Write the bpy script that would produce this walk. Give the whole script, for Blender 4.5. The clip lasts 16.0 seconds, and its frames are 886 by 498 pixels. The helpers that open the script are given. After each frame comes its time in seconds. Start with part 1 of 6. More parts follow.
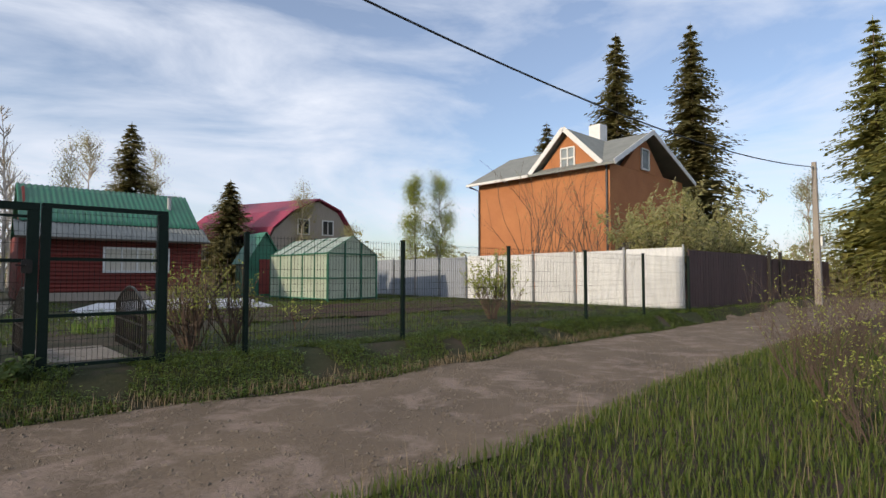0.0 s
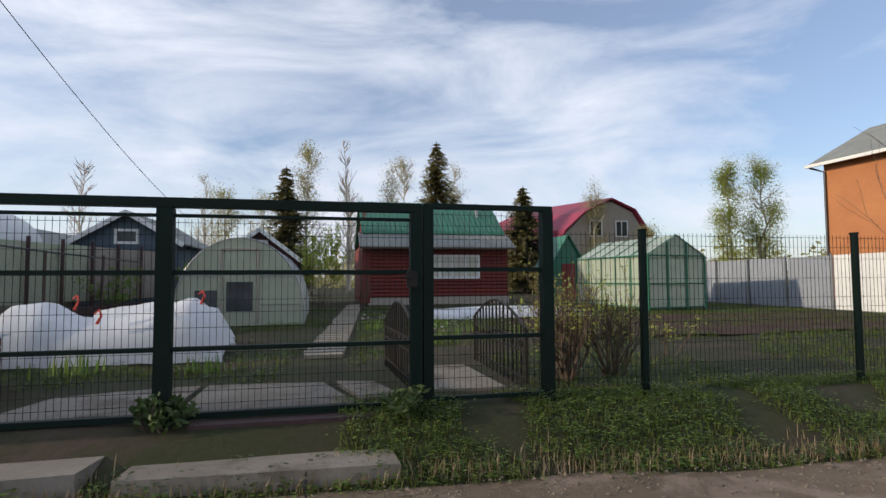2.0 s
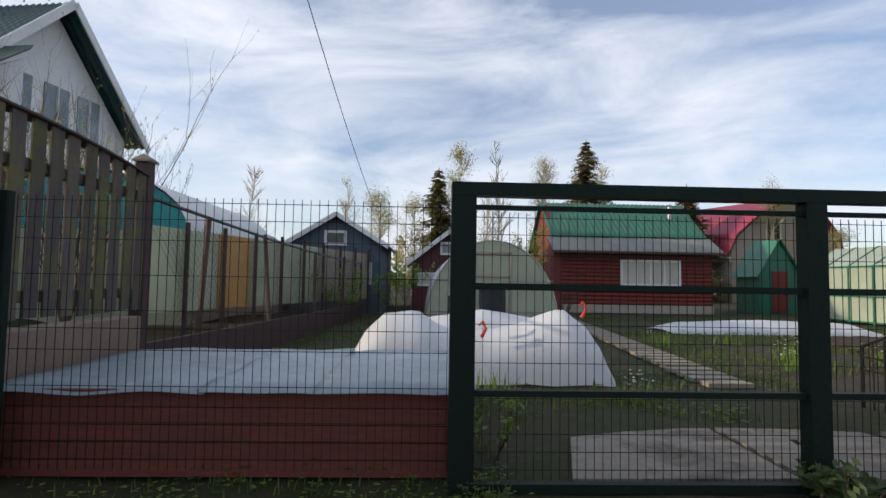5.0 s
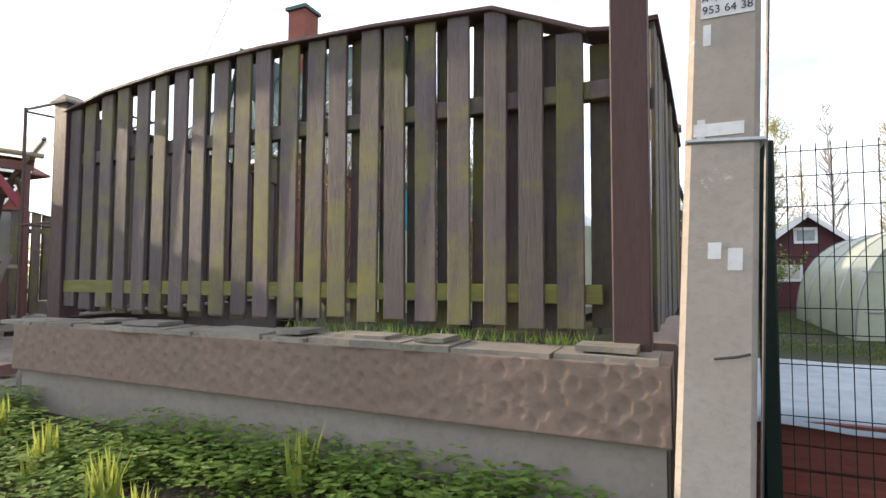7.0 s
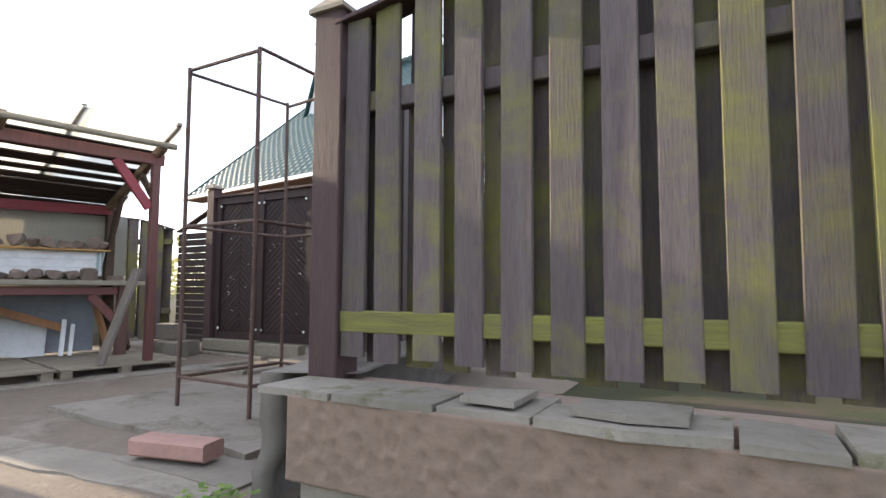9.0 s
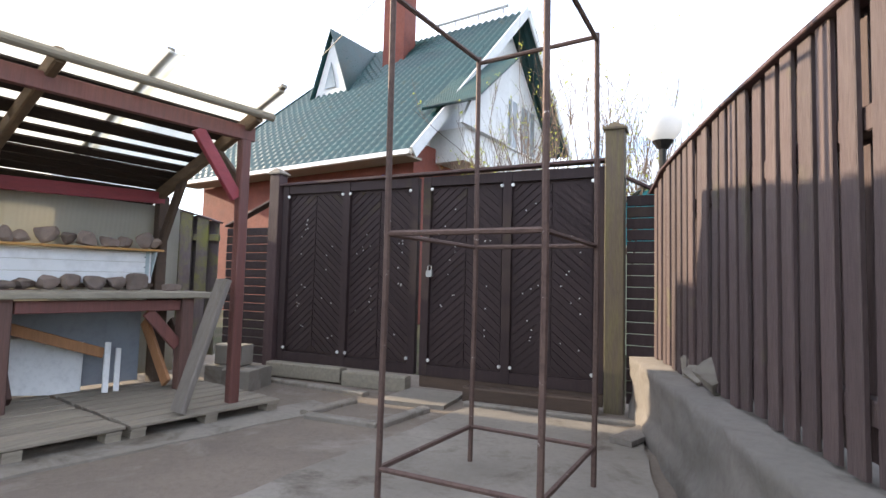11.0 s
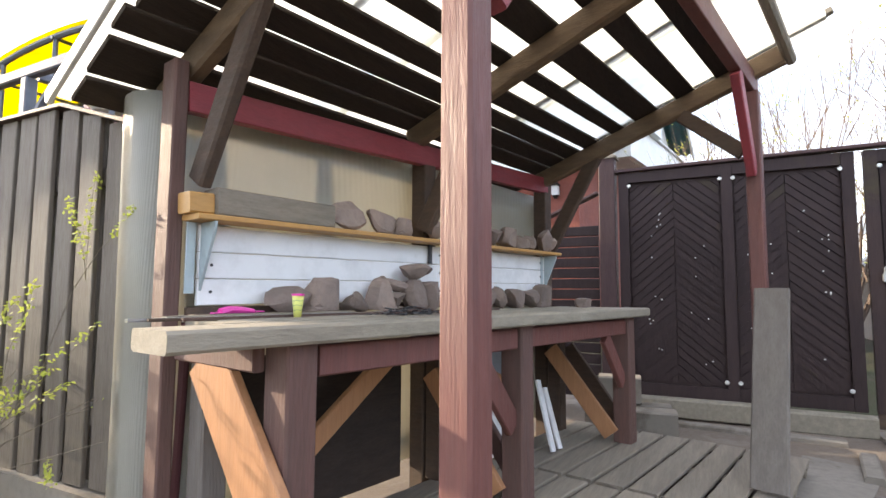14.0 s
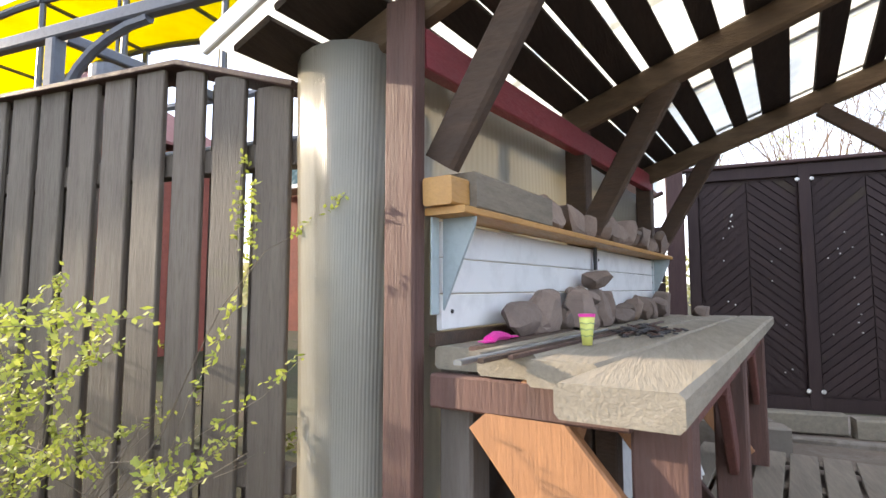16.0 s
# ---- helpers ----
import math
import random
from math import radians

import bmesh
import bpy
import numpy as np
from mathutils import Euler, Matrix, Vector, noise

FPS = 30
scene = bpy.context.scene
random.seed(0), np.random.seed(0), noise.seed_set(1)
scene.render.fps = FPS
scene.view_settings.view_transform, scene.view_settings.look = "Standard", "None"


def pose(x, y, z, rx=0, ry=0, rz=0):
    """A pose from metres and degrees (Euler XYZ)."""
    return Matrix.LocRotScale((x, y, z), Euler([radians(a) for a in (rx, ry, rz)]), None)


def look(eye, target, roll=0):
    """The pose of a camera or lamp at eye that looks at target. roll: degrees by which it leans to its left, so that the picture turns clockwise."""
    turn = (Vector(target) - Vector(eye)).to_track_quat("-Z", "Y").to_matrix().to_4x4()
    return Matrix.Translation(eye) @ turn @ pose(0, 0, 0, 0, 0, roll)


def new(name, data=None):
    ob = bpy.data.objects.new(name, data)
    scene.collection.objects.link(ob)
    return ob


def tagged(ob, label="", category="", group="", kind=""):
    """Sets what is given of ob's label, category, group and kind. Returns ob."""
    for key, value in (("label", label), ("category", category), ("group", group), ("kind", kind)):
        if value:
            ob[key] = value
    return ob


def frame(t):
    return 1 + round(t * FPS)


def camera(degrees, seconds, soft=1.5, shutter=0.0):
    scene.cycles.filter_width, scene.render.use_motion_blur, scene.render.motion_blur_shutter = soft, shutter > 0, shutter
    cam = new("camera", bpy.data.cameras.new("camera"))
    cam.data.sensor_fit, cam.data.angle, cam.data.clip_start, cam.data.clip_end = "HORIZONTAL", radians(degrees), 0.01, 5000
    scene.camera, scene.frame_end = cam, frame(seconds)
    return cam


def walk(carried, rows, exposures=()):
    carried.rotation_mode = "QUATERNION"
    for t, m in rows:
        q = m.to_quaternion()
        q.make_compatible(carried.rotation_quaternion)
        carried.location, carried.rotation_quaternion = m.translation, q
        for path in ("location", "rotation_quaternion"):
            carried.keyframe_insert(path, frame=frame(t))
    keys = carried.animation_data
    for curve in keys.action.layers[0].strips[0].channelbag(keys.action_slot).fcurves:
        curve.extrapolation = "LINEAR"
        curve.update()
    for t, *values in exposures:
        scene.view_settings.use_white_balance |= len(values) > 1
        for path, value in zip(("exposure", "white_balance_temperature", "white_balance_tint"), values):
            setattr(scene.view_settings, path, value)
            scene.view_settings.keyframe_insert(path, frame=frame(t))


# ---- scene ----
cam = camera(78.6, 16.0)
PATH = [
    (0, (0.066, -6.946, 0.998), (1.385, -5.446, 1.096), 0.0),
    (0.5, (0.128, -6.327, 1.004), (1.201, -4.642, 1.1), -0.1),
    (1, (0.125, -5.745, 1.013), (0.938, -3.921, 1.11), -0.5),
    (1.5, (0.008, -5.182, 1.026), (0.558, -3.262, 1.132), -0.5),
    (2, (-0.239, -4.668, 1.085), (0.201, -2.72, 1.197), -0.3),
    (2.5, (-0.612, -4.229, 1.147), (-0.261, -2.263, 1.268), 0.0),
    (3, (-1.1, -3.893, 1.196), (-0.877, -1.909, 1.319), 0.5),
    (5.5, (-4.345, -2.98, 1.155), (-4.385, -0.983, 1.272), 1.2),
    (6, (-4.97, -2.84, 1.1), (-5.36, -0.882, 1.228), 1.2),
    (6.2, (-5.245, -2.79, 1.07), (-5.727, -0.855, 1.23), 0.7),
    (6.5, (-5.69, -2.67, 1.06), (-6.28, -0.764, 1.21), 0.6),
    (7, (-6.326, -2.51, 1.1), (-7.142, -0.687, 1.2), 0.2),
    (7.5, (-6.985, -2.3, 1.115), (-7.856, -0.503, 1.222), 0.2),
    (8, (-7.691, -2.123, 1.11), (-8.612, -0.353, 1.243), 0.3),
    (8.5, (-8.342, -1.974, 1.108), (-9.277, -0.21, 1.242), 0.1),
    (8.7, (-8.604, -1.924, 1.119), (-9.55, -0.168, 1.267), 0.1),
    (11, (-11.297, -1.443, 1.383), (-12.13, 0.371, 1.511), 1.5),
    (11.5, (-11.905, -1.475, 1.397), (-12.729, 0.344, 1.519), 1.4),
    (12, (-12.597, -1.49, 1.435), (-13.428, 0.325, 1.559), 1.3),
    (12.5, (-13.218, -1.594, 1.424), (-14.073, 0.209, 1.552), 1.1),
    (13, (-13.85, -1.698, 1.36), (-14.739, 0.089, 1.5), 1.2),
    (13.5, (-14.443, -1.745, 1.348), (-15.343, 0.034, 1.507), 0.9),
    (14, (-14.957, -1.704, 1.328), (-15.87, 0.067, 1.498), 0.3),
    (14.5, (-15.343, -1.681, 1.354), (-16.291, 0.072, 1.527), 0.0),
    (15, (-15.621, -1.737, 1.38), (-16.568, 0.016, 1.555), 0.1),
    (15.5, (-15.893, -1.704, 1.374), (-16.764, 0.088, 1.544), 0.0),
    (16, (-16.125, -1.723, 1.379), (-16.85, 0.133, 1.551), 0.0),
]
EXPOSURES = [(0, -0.38, 6950, 10), (3.2, -0.4, 6850, 10), (5.3, -0.3, 7100, 10), (6.0, 0.0, 7300, 11), (6.6, 0.6, 7400, 11), (8.7, 1.22, 7300, 10), (10.8, 1.3, 7000, 10), (12, 1.55, 7200, 10), (14.5, 1.58, 7200, 11), (16, 1.45, 7100, 11)]
walk(cam, [(t, look(eye, target, roll)) for t, eye, target, roll in PATH], EXPOSURES)

# ---- world and sun ----
SUN_YAW, SUN_ELEV = 91.5, 17.0      # yaw to the left of +y
sun_dir = Vector((-math.sin(radians(SUN_YAW)) * math.cos(radians(SUN_ELEV)), math.cos(radians(SUN_YAW)) * math.cos(radians(SUN_ELEV)), math.sin(radians(SUN_ELEV))))
world = bpy.data.worlds.new("world")
scene.world = world
world.use_nodes = True
wn, wl = world.node_tree.nodes, world.node_tree.links
sky = wn.new("ShaderNodeTexSky")
sky.sky_type = "NISHITA"
sky.sun_disc = False
sky.sun_elevation = radians(SUN_ELEV)
sky.sun_rotation = math.atan2(sun_dir.x, sun_dir.y)
bg = wn["Background"]
bg.inputs["Strength"].default_value = 0.15
wtc = wn.new("ShaderNodeTexCoord")
wmap = wn.new("ShaderNodeMapping")
wmap.inputs["Scale"].default_value = (1.0, 1.0, 3.2)
wmap.inputs["Rotation"].default_value = (0.25, 0.3, 0.5)
cl1 = wn.new("ShaderNodeTexNoise")
cl1.inputs["Scale"].default_value = 2.1
cl1.inputs["Detail"].default_value = 7
cl1.inputs["Roughness"].default_value = 0.58
cl1.inputs["Distortion"].default_value = 0.5
cramp = wn.new("ShaderNodeValToRGB")
cramp.color_ramp.elements[0].color = (0.16, 0.16, 0.16, 1)
cramp.color_ramp.elements[0].position = 0.36
cramp.color_ramp.elements[1].position = 0.66
cmix = wn.new("ShaderNodeMix")
cmix.data_type = "RGBA"
cmix.inputs["B"].default_value = (7.2, 7.9, 9.4, 1)
wl.new(wtc.outputs["Generated"], wmap.inputs["Vector"])
wl.new(wmap.outputs["Vector"], cl1.inputs["Vector"])
wl.new(cl1.outputs["Fac"], cramp.inputs["Fac"])
wl.new(cramp.outputs["Color"], cmix.inputs["Factor"])
ctint = wn.new("ShaderNodeMix")
ctint.data_type, ctint.blend_type = "RGBA", "MULTIPLY"
ctint.inputs["Factor"].default_value = 1.0
ctint.inputs["B"].default_value = (1.15, 1.3, 1.6, 1)
wl.new(sky.outputs["Color"], ctint.inputs["A"])
wl.new(ctint.outputs["Result"], cmix.inputs["A"])
wl.new(cmix.outputs["Result"], bg.inputs["Color"])
sun_data = bpy.data.lights.new("sun", "SUN")
sun_data.energy, sun_data.angle, sun_data.color = 4.2, radians(0.6), (1.0, 0.86, 0.68)
sun = new("sun", sun_data)
sun.matrix_world = look(sun_dir * 60, (0, 0, 0))

# ---- building helpers ----
class M:
    """Collects vertices and faces of one mesh in world metres."""

    def __init__(self):
        self.v, self.f = [], []

    def add(self, verts, faces):
        n = len(self.v)
        self.v += [tuple(p) for p in verts]
        self.f += [tuple(i + n for i in f) for f in faces]
        return self

    def beam(self, p0, p1, w, h, c=0.004, up=(0, 0, 1), w1=None, h1=None):
        """A bar from p0 to p1, w across and h along up, with chamfered edges."""
        p0, p1, up = Vector(p0), Vector(p1), Vector(up)
        d = (p1 - p0).normalized()
        if abs(d.dot(up.normalized())) > 0.95:
            up = Vector((0, 1, 0)) if abs(d.y) < 0.9 else Vector((1, 0, 0))
        s = d.cross(up).normalized()
        u = s.cross(d).normalized()
        c = min(c, w * 0.3, h * 0.3)
        def ring(p, w, h):
            a, b = w / 2, h / 2
            return [p + s * x + u * y for x, y in ((a - c, -b), (a, c - b), (a, b - c), (a - c, b), (c - a, b), (-a, b - c), (-a, c - b), (c - a, -b))]
        self.add(ring(p0, w, h) + ring(p1, w1 or w, h1 or h), [(i, (i + 1) % 8, 8 + (i + 1) % 8, 8 + i) for i in range(8)] + [tuple(range(7, -1, -1)), tuple(range(8, 16))])
        return self

    def box(self, x0, x1, y0, y1, z0, z1, c=0.004):
        return self.beam(((x0 + x1) / 2, y0, (z0 + z1) / 2), ((x0 + x1) / 2, y1, (z0 + z1) / 2), x1 - x0, z1 - z0, c)

    def tube(self, pts, r, n=6, r1=None):
        """A round bar along pts, thinning from r to r1."""
        pts = [Vector(p) for p in pts]
        r1 = r if r1 is None else r1
        verts, faces = [], []
        for i, p in enumerate(pts):
            d = (pts[min(i + 1, len(pts) - 1)] - pts[max(i - 1, 0)]).normalized()
            a = d.orthogonal().normalized() if i == 0 else (a - d * a.dot(d)).normalized()
            b = d.cross(a)
            q = r + (r1 - r) * i / (len(pts) - 1)
            verts += [p + (a * math.cos(k * math.tau / n) + b * math.sin(k * math.tau / n)) * q for k in range(n)]
        for i in range(len(pts) - 1):
            faces += [(i * n + k, i * n + (k + 1) % n, (i + 1) * n + (k + 1) % n, (i + 1) * n + k) for k in range(n)]
        faces += [tuple(range(n - 1, -1, -1)), tuple(range((len(pts) - 1) * n, len(pts) * n))]
        return self.add(verts, faces)

    def prism(self, poly, d):
        """A flat polygon made solid along d."""
        d, n = Vector(d), len(poly)
        p = [Vector(q) for q in poly]
        return self.add(p + [q + d for q in p], [tuple(range(n - 1, -1, -1)), tuple(range(n, 2 * n))] + [(i, (i + 1) % n, n + (i + 1) % n, n + i) for i in range(n)])

    def grid(self, rows, thick=None):
        """A sheet through rows of points; thick gives it a back."""
        r, c = len(rows), len(rows[0])
        flat = [Vector(p) for row in rows for p in row]
        f = [(i * c + j, i * c + j + 1, (i + 1) * c + j + 1, (i + 1) * c + j) for i in range(r - 1) for j in range(c - 1)]
        if thick:
            t, n = Vector(thick), len(flat)
            rim = [j for j in range(c)] + [i * c + c - 1 for i in range(1, r)] + [(r - 1) * c + j for j in range(c - 2, -1, -1)] + [i * c for i in range(r - 2, 0, -1)]
            f = f + [tuple(n + k for k in q[::-1]) for q in f] + [(a, n + a, n + b, b) for a, b in zip(rim, rim[1:] + rim[:1])]
            flat = flat + [p + t for p in flat]
        return self.add(flat, f)


def mesh_of(name, m, material, origin=(0, 0, 0), smooth=False):
    me = bpy.data.meshes.new(name)
    o = Vector(origin)
    me.from_pydata([tuple(Vector(p) - o) for p in m.v], [], m.f)
    if material:
        me.materials.append(material)
    if smooth:
        me.shade_smooth()
    me.update()
    return me


def thing(name, at, label, category, group="", kind=""):
    ob = new(name)
    ob.location = at
    ob.empty_display_size = 0.1
    return tagged(ob, label, category, group, kind)


def root_of(ob):
    p = Vector((0, 0, 0))
    while ob:
        p += ob.location
        ob = ob.parent
    return p


def part(name, m, material, parent, label="", smooth=False):
    """One mesh, built in world metres, under a thing or a part."""
    at = root_of(parent)
    if isinstance(m, bpy.types.Mesh):
        ob = new(name, m)
    else:
        ob = new(name, mesh_of(name, m, material, at, smooth))
    ob.parent = parent
    if label:
        ob["label"] = label
    return ob


def solo(name, m, material, label, category, group="", kind="", smooth=False):
    """A thing of one mesh; its origin lies at the middle of its foot."""
    vs = np.array([tuple(p) for p in m.v])
    at = (float(vs[:, 0].mean()), float(vs[:, 1].mean()), float(vs[:, 2].min()))
    ob = new(name, mesh_of(name, m, material, at, smooth))
    ob.location = at
    return tagged(ob, label, category, group, kind)


# ---- materials ----
def base(name):
    mt = bpy.data.materials.new(name)
    mt.use_nodes = True
    nt = mt.node_tree
    return mt, nt.nodes, nt.links, nt.nodes["Principled BSDF"]


def noise_node(n, l, vec, scale, detail=6, rough=0.6, dist=0.0):
    k = n.new("ShaderNodeTexNoise")
    k.inputs["Scale"].default_value = scale
    k.inputs["Detail"].default_value = detail
    k.inputs["Roughness"].default_value = rough
    k.inputs["Distortion"].default_value = dist
    l.new(vec, k.inputs["Vector"])
    return k.outputs["Fac"]


def ramp(n, l, fac, a, b):
    k = n.new("ShaderNodeMapRange")
    k.inputs["From Min"].default_value, k.inputs["From Max"].default_value = a, b
    l.new(fac, k.inputs["Value"])
    return k.outputs["Result"]


def mixc(n, l, fac, a, b):
    k = n.new("ShaderNodeMix")
    k.data_type = "RGBA"
    if isinstance(fac, float):
        k.inputs["Factor"].default_value = fac
    else:
        l.new(fac, k.inputs["Factor"])
    for key, v in (("A", a), ("B", b)):
        if isinstance(v, tuple):
            k.inputs[key].default_value = (*v, 1)
        else:
            l.new(v, k.inputs[key])
    return k.outputs["Result"]


def surface(name, c1, c2, rough=0.7, coarse=1.5, fine=25.0, stretch=(1, 1, 1), bump=0.3, metal=0.0, stain=None, stain_at=(0.55, 0.7), stain_scale=2.0, vary=0.25, trans=0.0, spec=0.5):
    """Two-scale mottled colour with fine relief, and a tone of its own for each object."""
    mt, n, l, b = base(name)
    tc = n.new("ShaderNodeTexCoord")
    mp = n.new("ShaderNodeMapping")
    mp.inputs["Scale"].default_value = stretch
    oi = n.new("ShaderNodeObjectInfo")
    addv = n.new("ShaderNodeVectorMath")
    addv.operation = "ADD"
    comb = n.new("ShaderNodeMath")
    comb.operation = "MULTIPLY"
    comb.inputs[1].default_value = 17.0
    l.new(oi.outputs["Random"], comb.inputs[0])
    l.new(tc.outputs["Object"], mp.inputs["Vector"])
    l.new(mp.outputs["Vector"], addv.inputs[0])
    l.new(comb.outputs[0], addv.inputs[1])
    vec = addv.outputs[0]
    lo, hi = noise_node(n, l, vec, coarse, 5), noise_node(n, l, vec, fine, 7, 0.65)
    col = mixc(n, l, ramp(n, l, lo, 0.3, 0.7), c1, c2)
    dark = tuple(v * 0.66 for v in c1)
    col = mixc(n, l, ramp(n, l, hi, 0.48, 0.9), col, dark)
    if stain:
        free = n.new("ShaderNodeVectorMath")
        free.operation = "ADD"
        l.new(tc.outputs["Object"], free.inputs[0])
        l.new(comb.outputs[0], free.inputs[1])
        st = noise_node(n, l, free.outputs[0], stain_scale, 6, 0.7, 0.4)
        col = mixc(n, l, ramp(n, l, st, *stain_at), col, stain)
    hsv = n.new("ShaderNodeHueSaturation")
    l.new(col, hsv.inputs["Color"])
    l.new(ramp(n, l, oi.outputs["Random"], -1.0 / max(vary, 0.01) * 0.0, 1.0), hsv.inputs["Value"])
    vr = hsv.inputs["Value"].links[0].from_node
    vr.inputs["To Min"].default_value, vr.inputs["To Max"].default_value = 1 - vary / 2, 1 + vary / 2
    l.new(hsv.outputs["Color"], b.inputs["Base Color"])
    rr = ramp(n, l, hi, 0.2, 0.8)
    rn = b.inputs["Roughness"]
    l.new(rr, rn)
    rm = rn.links[0].from_node
    rm.inputs["To Min"].default_value, rm.inputs["To Max"].default_value = max(rough - 0.15, 0.03), min(rough + 0.12, 1)
    b.inputs["Metallic"].default_value = metal
    b.inputs["Specular IOR Level"].default_value = spec
    if trans:
        b.inputs["Transmission Weight"].default_value = trans
    if bump:
        bp = n.new("ShaderNodeBump")
        bp.inputs["Strength"].default_value = bump
        bp.inputs["Distance"].default_value = 0.01
        l.new(hi, bp.inputs["Height"])
        l.new(bp.outputs["Normal"], b.inputs["Normal"])
    return mt


def leafy(name, c1, c2, glow=0.35):
    """Foliage that lets some light through."""
    mt, n, l, b = base(name)
    g = n.new("ShaderNodeNewGeometry")
    col = mixc(n, l, g.outputs["Random Per Island"], c1, c2)
    l.new(col, b.inputs["Base Color"])
    b.inputs["Roughness"].default_value = 0.6
    tr = n.new("ShaderNodeBsdfTranslucent")
    l.new(col, tr.inputs["Color"])
    mx = n.new("ShaderNodeMixShader")
    mx.inputs["Fac"].default_value = glow
    l.new(b.outputs[0], mx.inputs[1])
    l.new(tr.outputs[0], mx.inputs[2])
    l.new(mx.outputs[0], n["Material Output"].inputs["Surface"])
    return mt


def sheet(name, col, trans, rough, fluted=0.0):
    """Translucent plastic or cloth: part diffuse, part light passing through."""
    mt, n, l, b = base(name)
    tc = n.new("ShaderNodeTexCoord")
    lo = noise_node(n, l, tc.outputs["Object"], 1.7, 5)
    c = mixc(n, l, ramp(n, l, lo, 0.3, 0.75), col, tuple(v * 0.8 for v in col))
    l.new(c, b.inputs["Base Color"])
    b.inputs["Roughness"].default_value = rough
    tr = n.new("ShaderNodeBsdfTranslucent")
    l.new(c, tr.inputs["Color"])
    mx = n.new("ShaderNodeMixShader")
    mx.inputs["Fac"].default_value = trans
    l.new(b.outputs[0], mx.inputs[1])
    l.new(tr.outputs[0], mx.inputs[2])
    l.new(mx.outputs[0], n["Material Output"].inputs["Surface"])
    if fluted:
        wv = n.new("ShaderNodeTexWave")
        wv.inputs["Scale"].default_value = fluted
        l.new(tc.outputs["Object"], wv.inputs["Vector"])
        bp = n.new("ShaderNodeBump")
        bp.inputs["Strength"].default_value = 0.4
        bp.inputs["Distance"].default_value = 0.004
        l.new(wv.outputs["Fac"], bp.inputs["Height"])
        l.new(bp.outputs["Normal"], b.inputs["Normal"])
    return mt


V, HX = (14, 14, 1.2), (1.2, 14, 14)
HY = (14, 1.2, 14)
soil_grass = surface("soil_grass", (0.030, 0.042, 0.014), (0.042, 0.033, 0.021), 0.95, 0.5, 18, bump=0.9, stain=(0.062, 0.045, 0.034), stain_at=(0.52, 0.62), stain_scale=0.45, spec=0.2)
gravel = surface("gravel", (0.20, 0.145, 0.096), (0.12, 0.086, 0.056), 0.95, 0.7, 28, bump=1.6, stain=(0.27, 0.20, 0.155), stain_at=(0.5, 0.62), stain_scale=1.6)
pebble = surface("pebble", (0.21, 0.17, 0.13), (0.11, 0.09, 0.07), 0.9, 3, 30, bump=0.3)
grass_m = leafy("grass_blade", (0.065, 0.11, 0.018), (0.15, 0.18, 0.035), 0.45)
weed_m = leafy("weed_leaf", (0.10, 0.20, 0.035), (0.24, 0.33, 0.07), 0.45)
weed_dark = leafy("dark_weed_leaf", (0.035, 0.065, 0.014), (0.07, 0.11, 0.025), 0.35)
garden_leaf = leafy("garden_leaf", (0.05, 0.10, 0.02), (0.12, 0.19, 0.045), 0.4)
petal_m = leafy("white_petal", (0.75, 0.74, 0.70), (0.6, 0.58, 0.5), 0.3)
bed_soil = surface("bed_soil", (0.075, 0.050, 0.038), (0.05, 0.034, 0.026), 0.95, 1.4, 24, bump=1.0, spec=0.1)
straw_m = leafy("dry_stalk", (0.28, 0.22, 0.13), (0.20, 0.14, 0.08), 0.2)
needle_m = leafy("needles", (0.16, 0.16, 0.06), (0.36, 0.31, 0.14), 0.42)
larch_m = leafy("larch_needles", (0.28, 0.30, 0.09), (0.48, 0.44, 0.16), 0.5)
birch_leaf = leafy("birch_leaf", (0.28, 0.29, 0.10), (0.42, 0.38, 0.18), 0.45)
bud_m = leafy("bud_leaf", (0.27, 0.33, 0.05), (0.40, 0.43, 0.10), 0.45)
bark_m = surface("bark", (0.12, 0.09, 0.07), (0.17, 0.14, 0.11), 0.9, 3, 30, bump=0.6)
twig_m = surface("twig", (0.12, 0.082, 0.06), (0.08, 0.055, 0.042), 0.9, 3, 30, bump=0.2)
birch_bark = surface("birch_bark", (0.55, 0.50, 0.44), (0.35, 0.30, 0.26), 0.8, 2, 20, bump=0.2)
green_paint = surface("green_paint", (0.002, 0.010, 0.007), (0.003, 0.014, 0.009), 0.6, 2, 40, bump=0.08, stain=(0.02, 0.028, 0.022), stain_at=(0.7, 0.85), vary=0.1, spec=0.2)
wire_m = surface("green_wire", (0.004, 0.013, 0.009), (0.004, 0.011, 0.008), 0.5, 2, 40, bump=0, vary=0.05, spec=0.2)
black_iron = surface("black_iron", (0.014, 0.014, 0.015), (0.03, 0.025, 0.02), 0.5, 3, 40, bump=0.1, spec=0.2)
red_plank = surface("red_plank", (0.16, 0.035, 0.022), (0.11, 0.026, 0.018), 0.75, 2, 9, HX, 0.5, stain=(0.06, 0.03, 0.025), stain_at=(0.6, 0.75), stain_scale=1.0)
red_wall = surface("red_wall_paint", (0.20, 0.03, 0.022), (0.15, 0.025, 0.02), 0.7, 1.2, 12, HX, 0.3)
maroon_wall = surface("maroon_wall", (0.11, 0.025, 0.028), (0.08, 0.02, 0.024), 0.7, 1.5, 12, V, 0.3)
white_paint = surface("white_paint", (0.75, 0.75, 0.74), (0.65, 0.65, 0.64), 0.55, 2, 20, bump=0.08, vary=0.08)
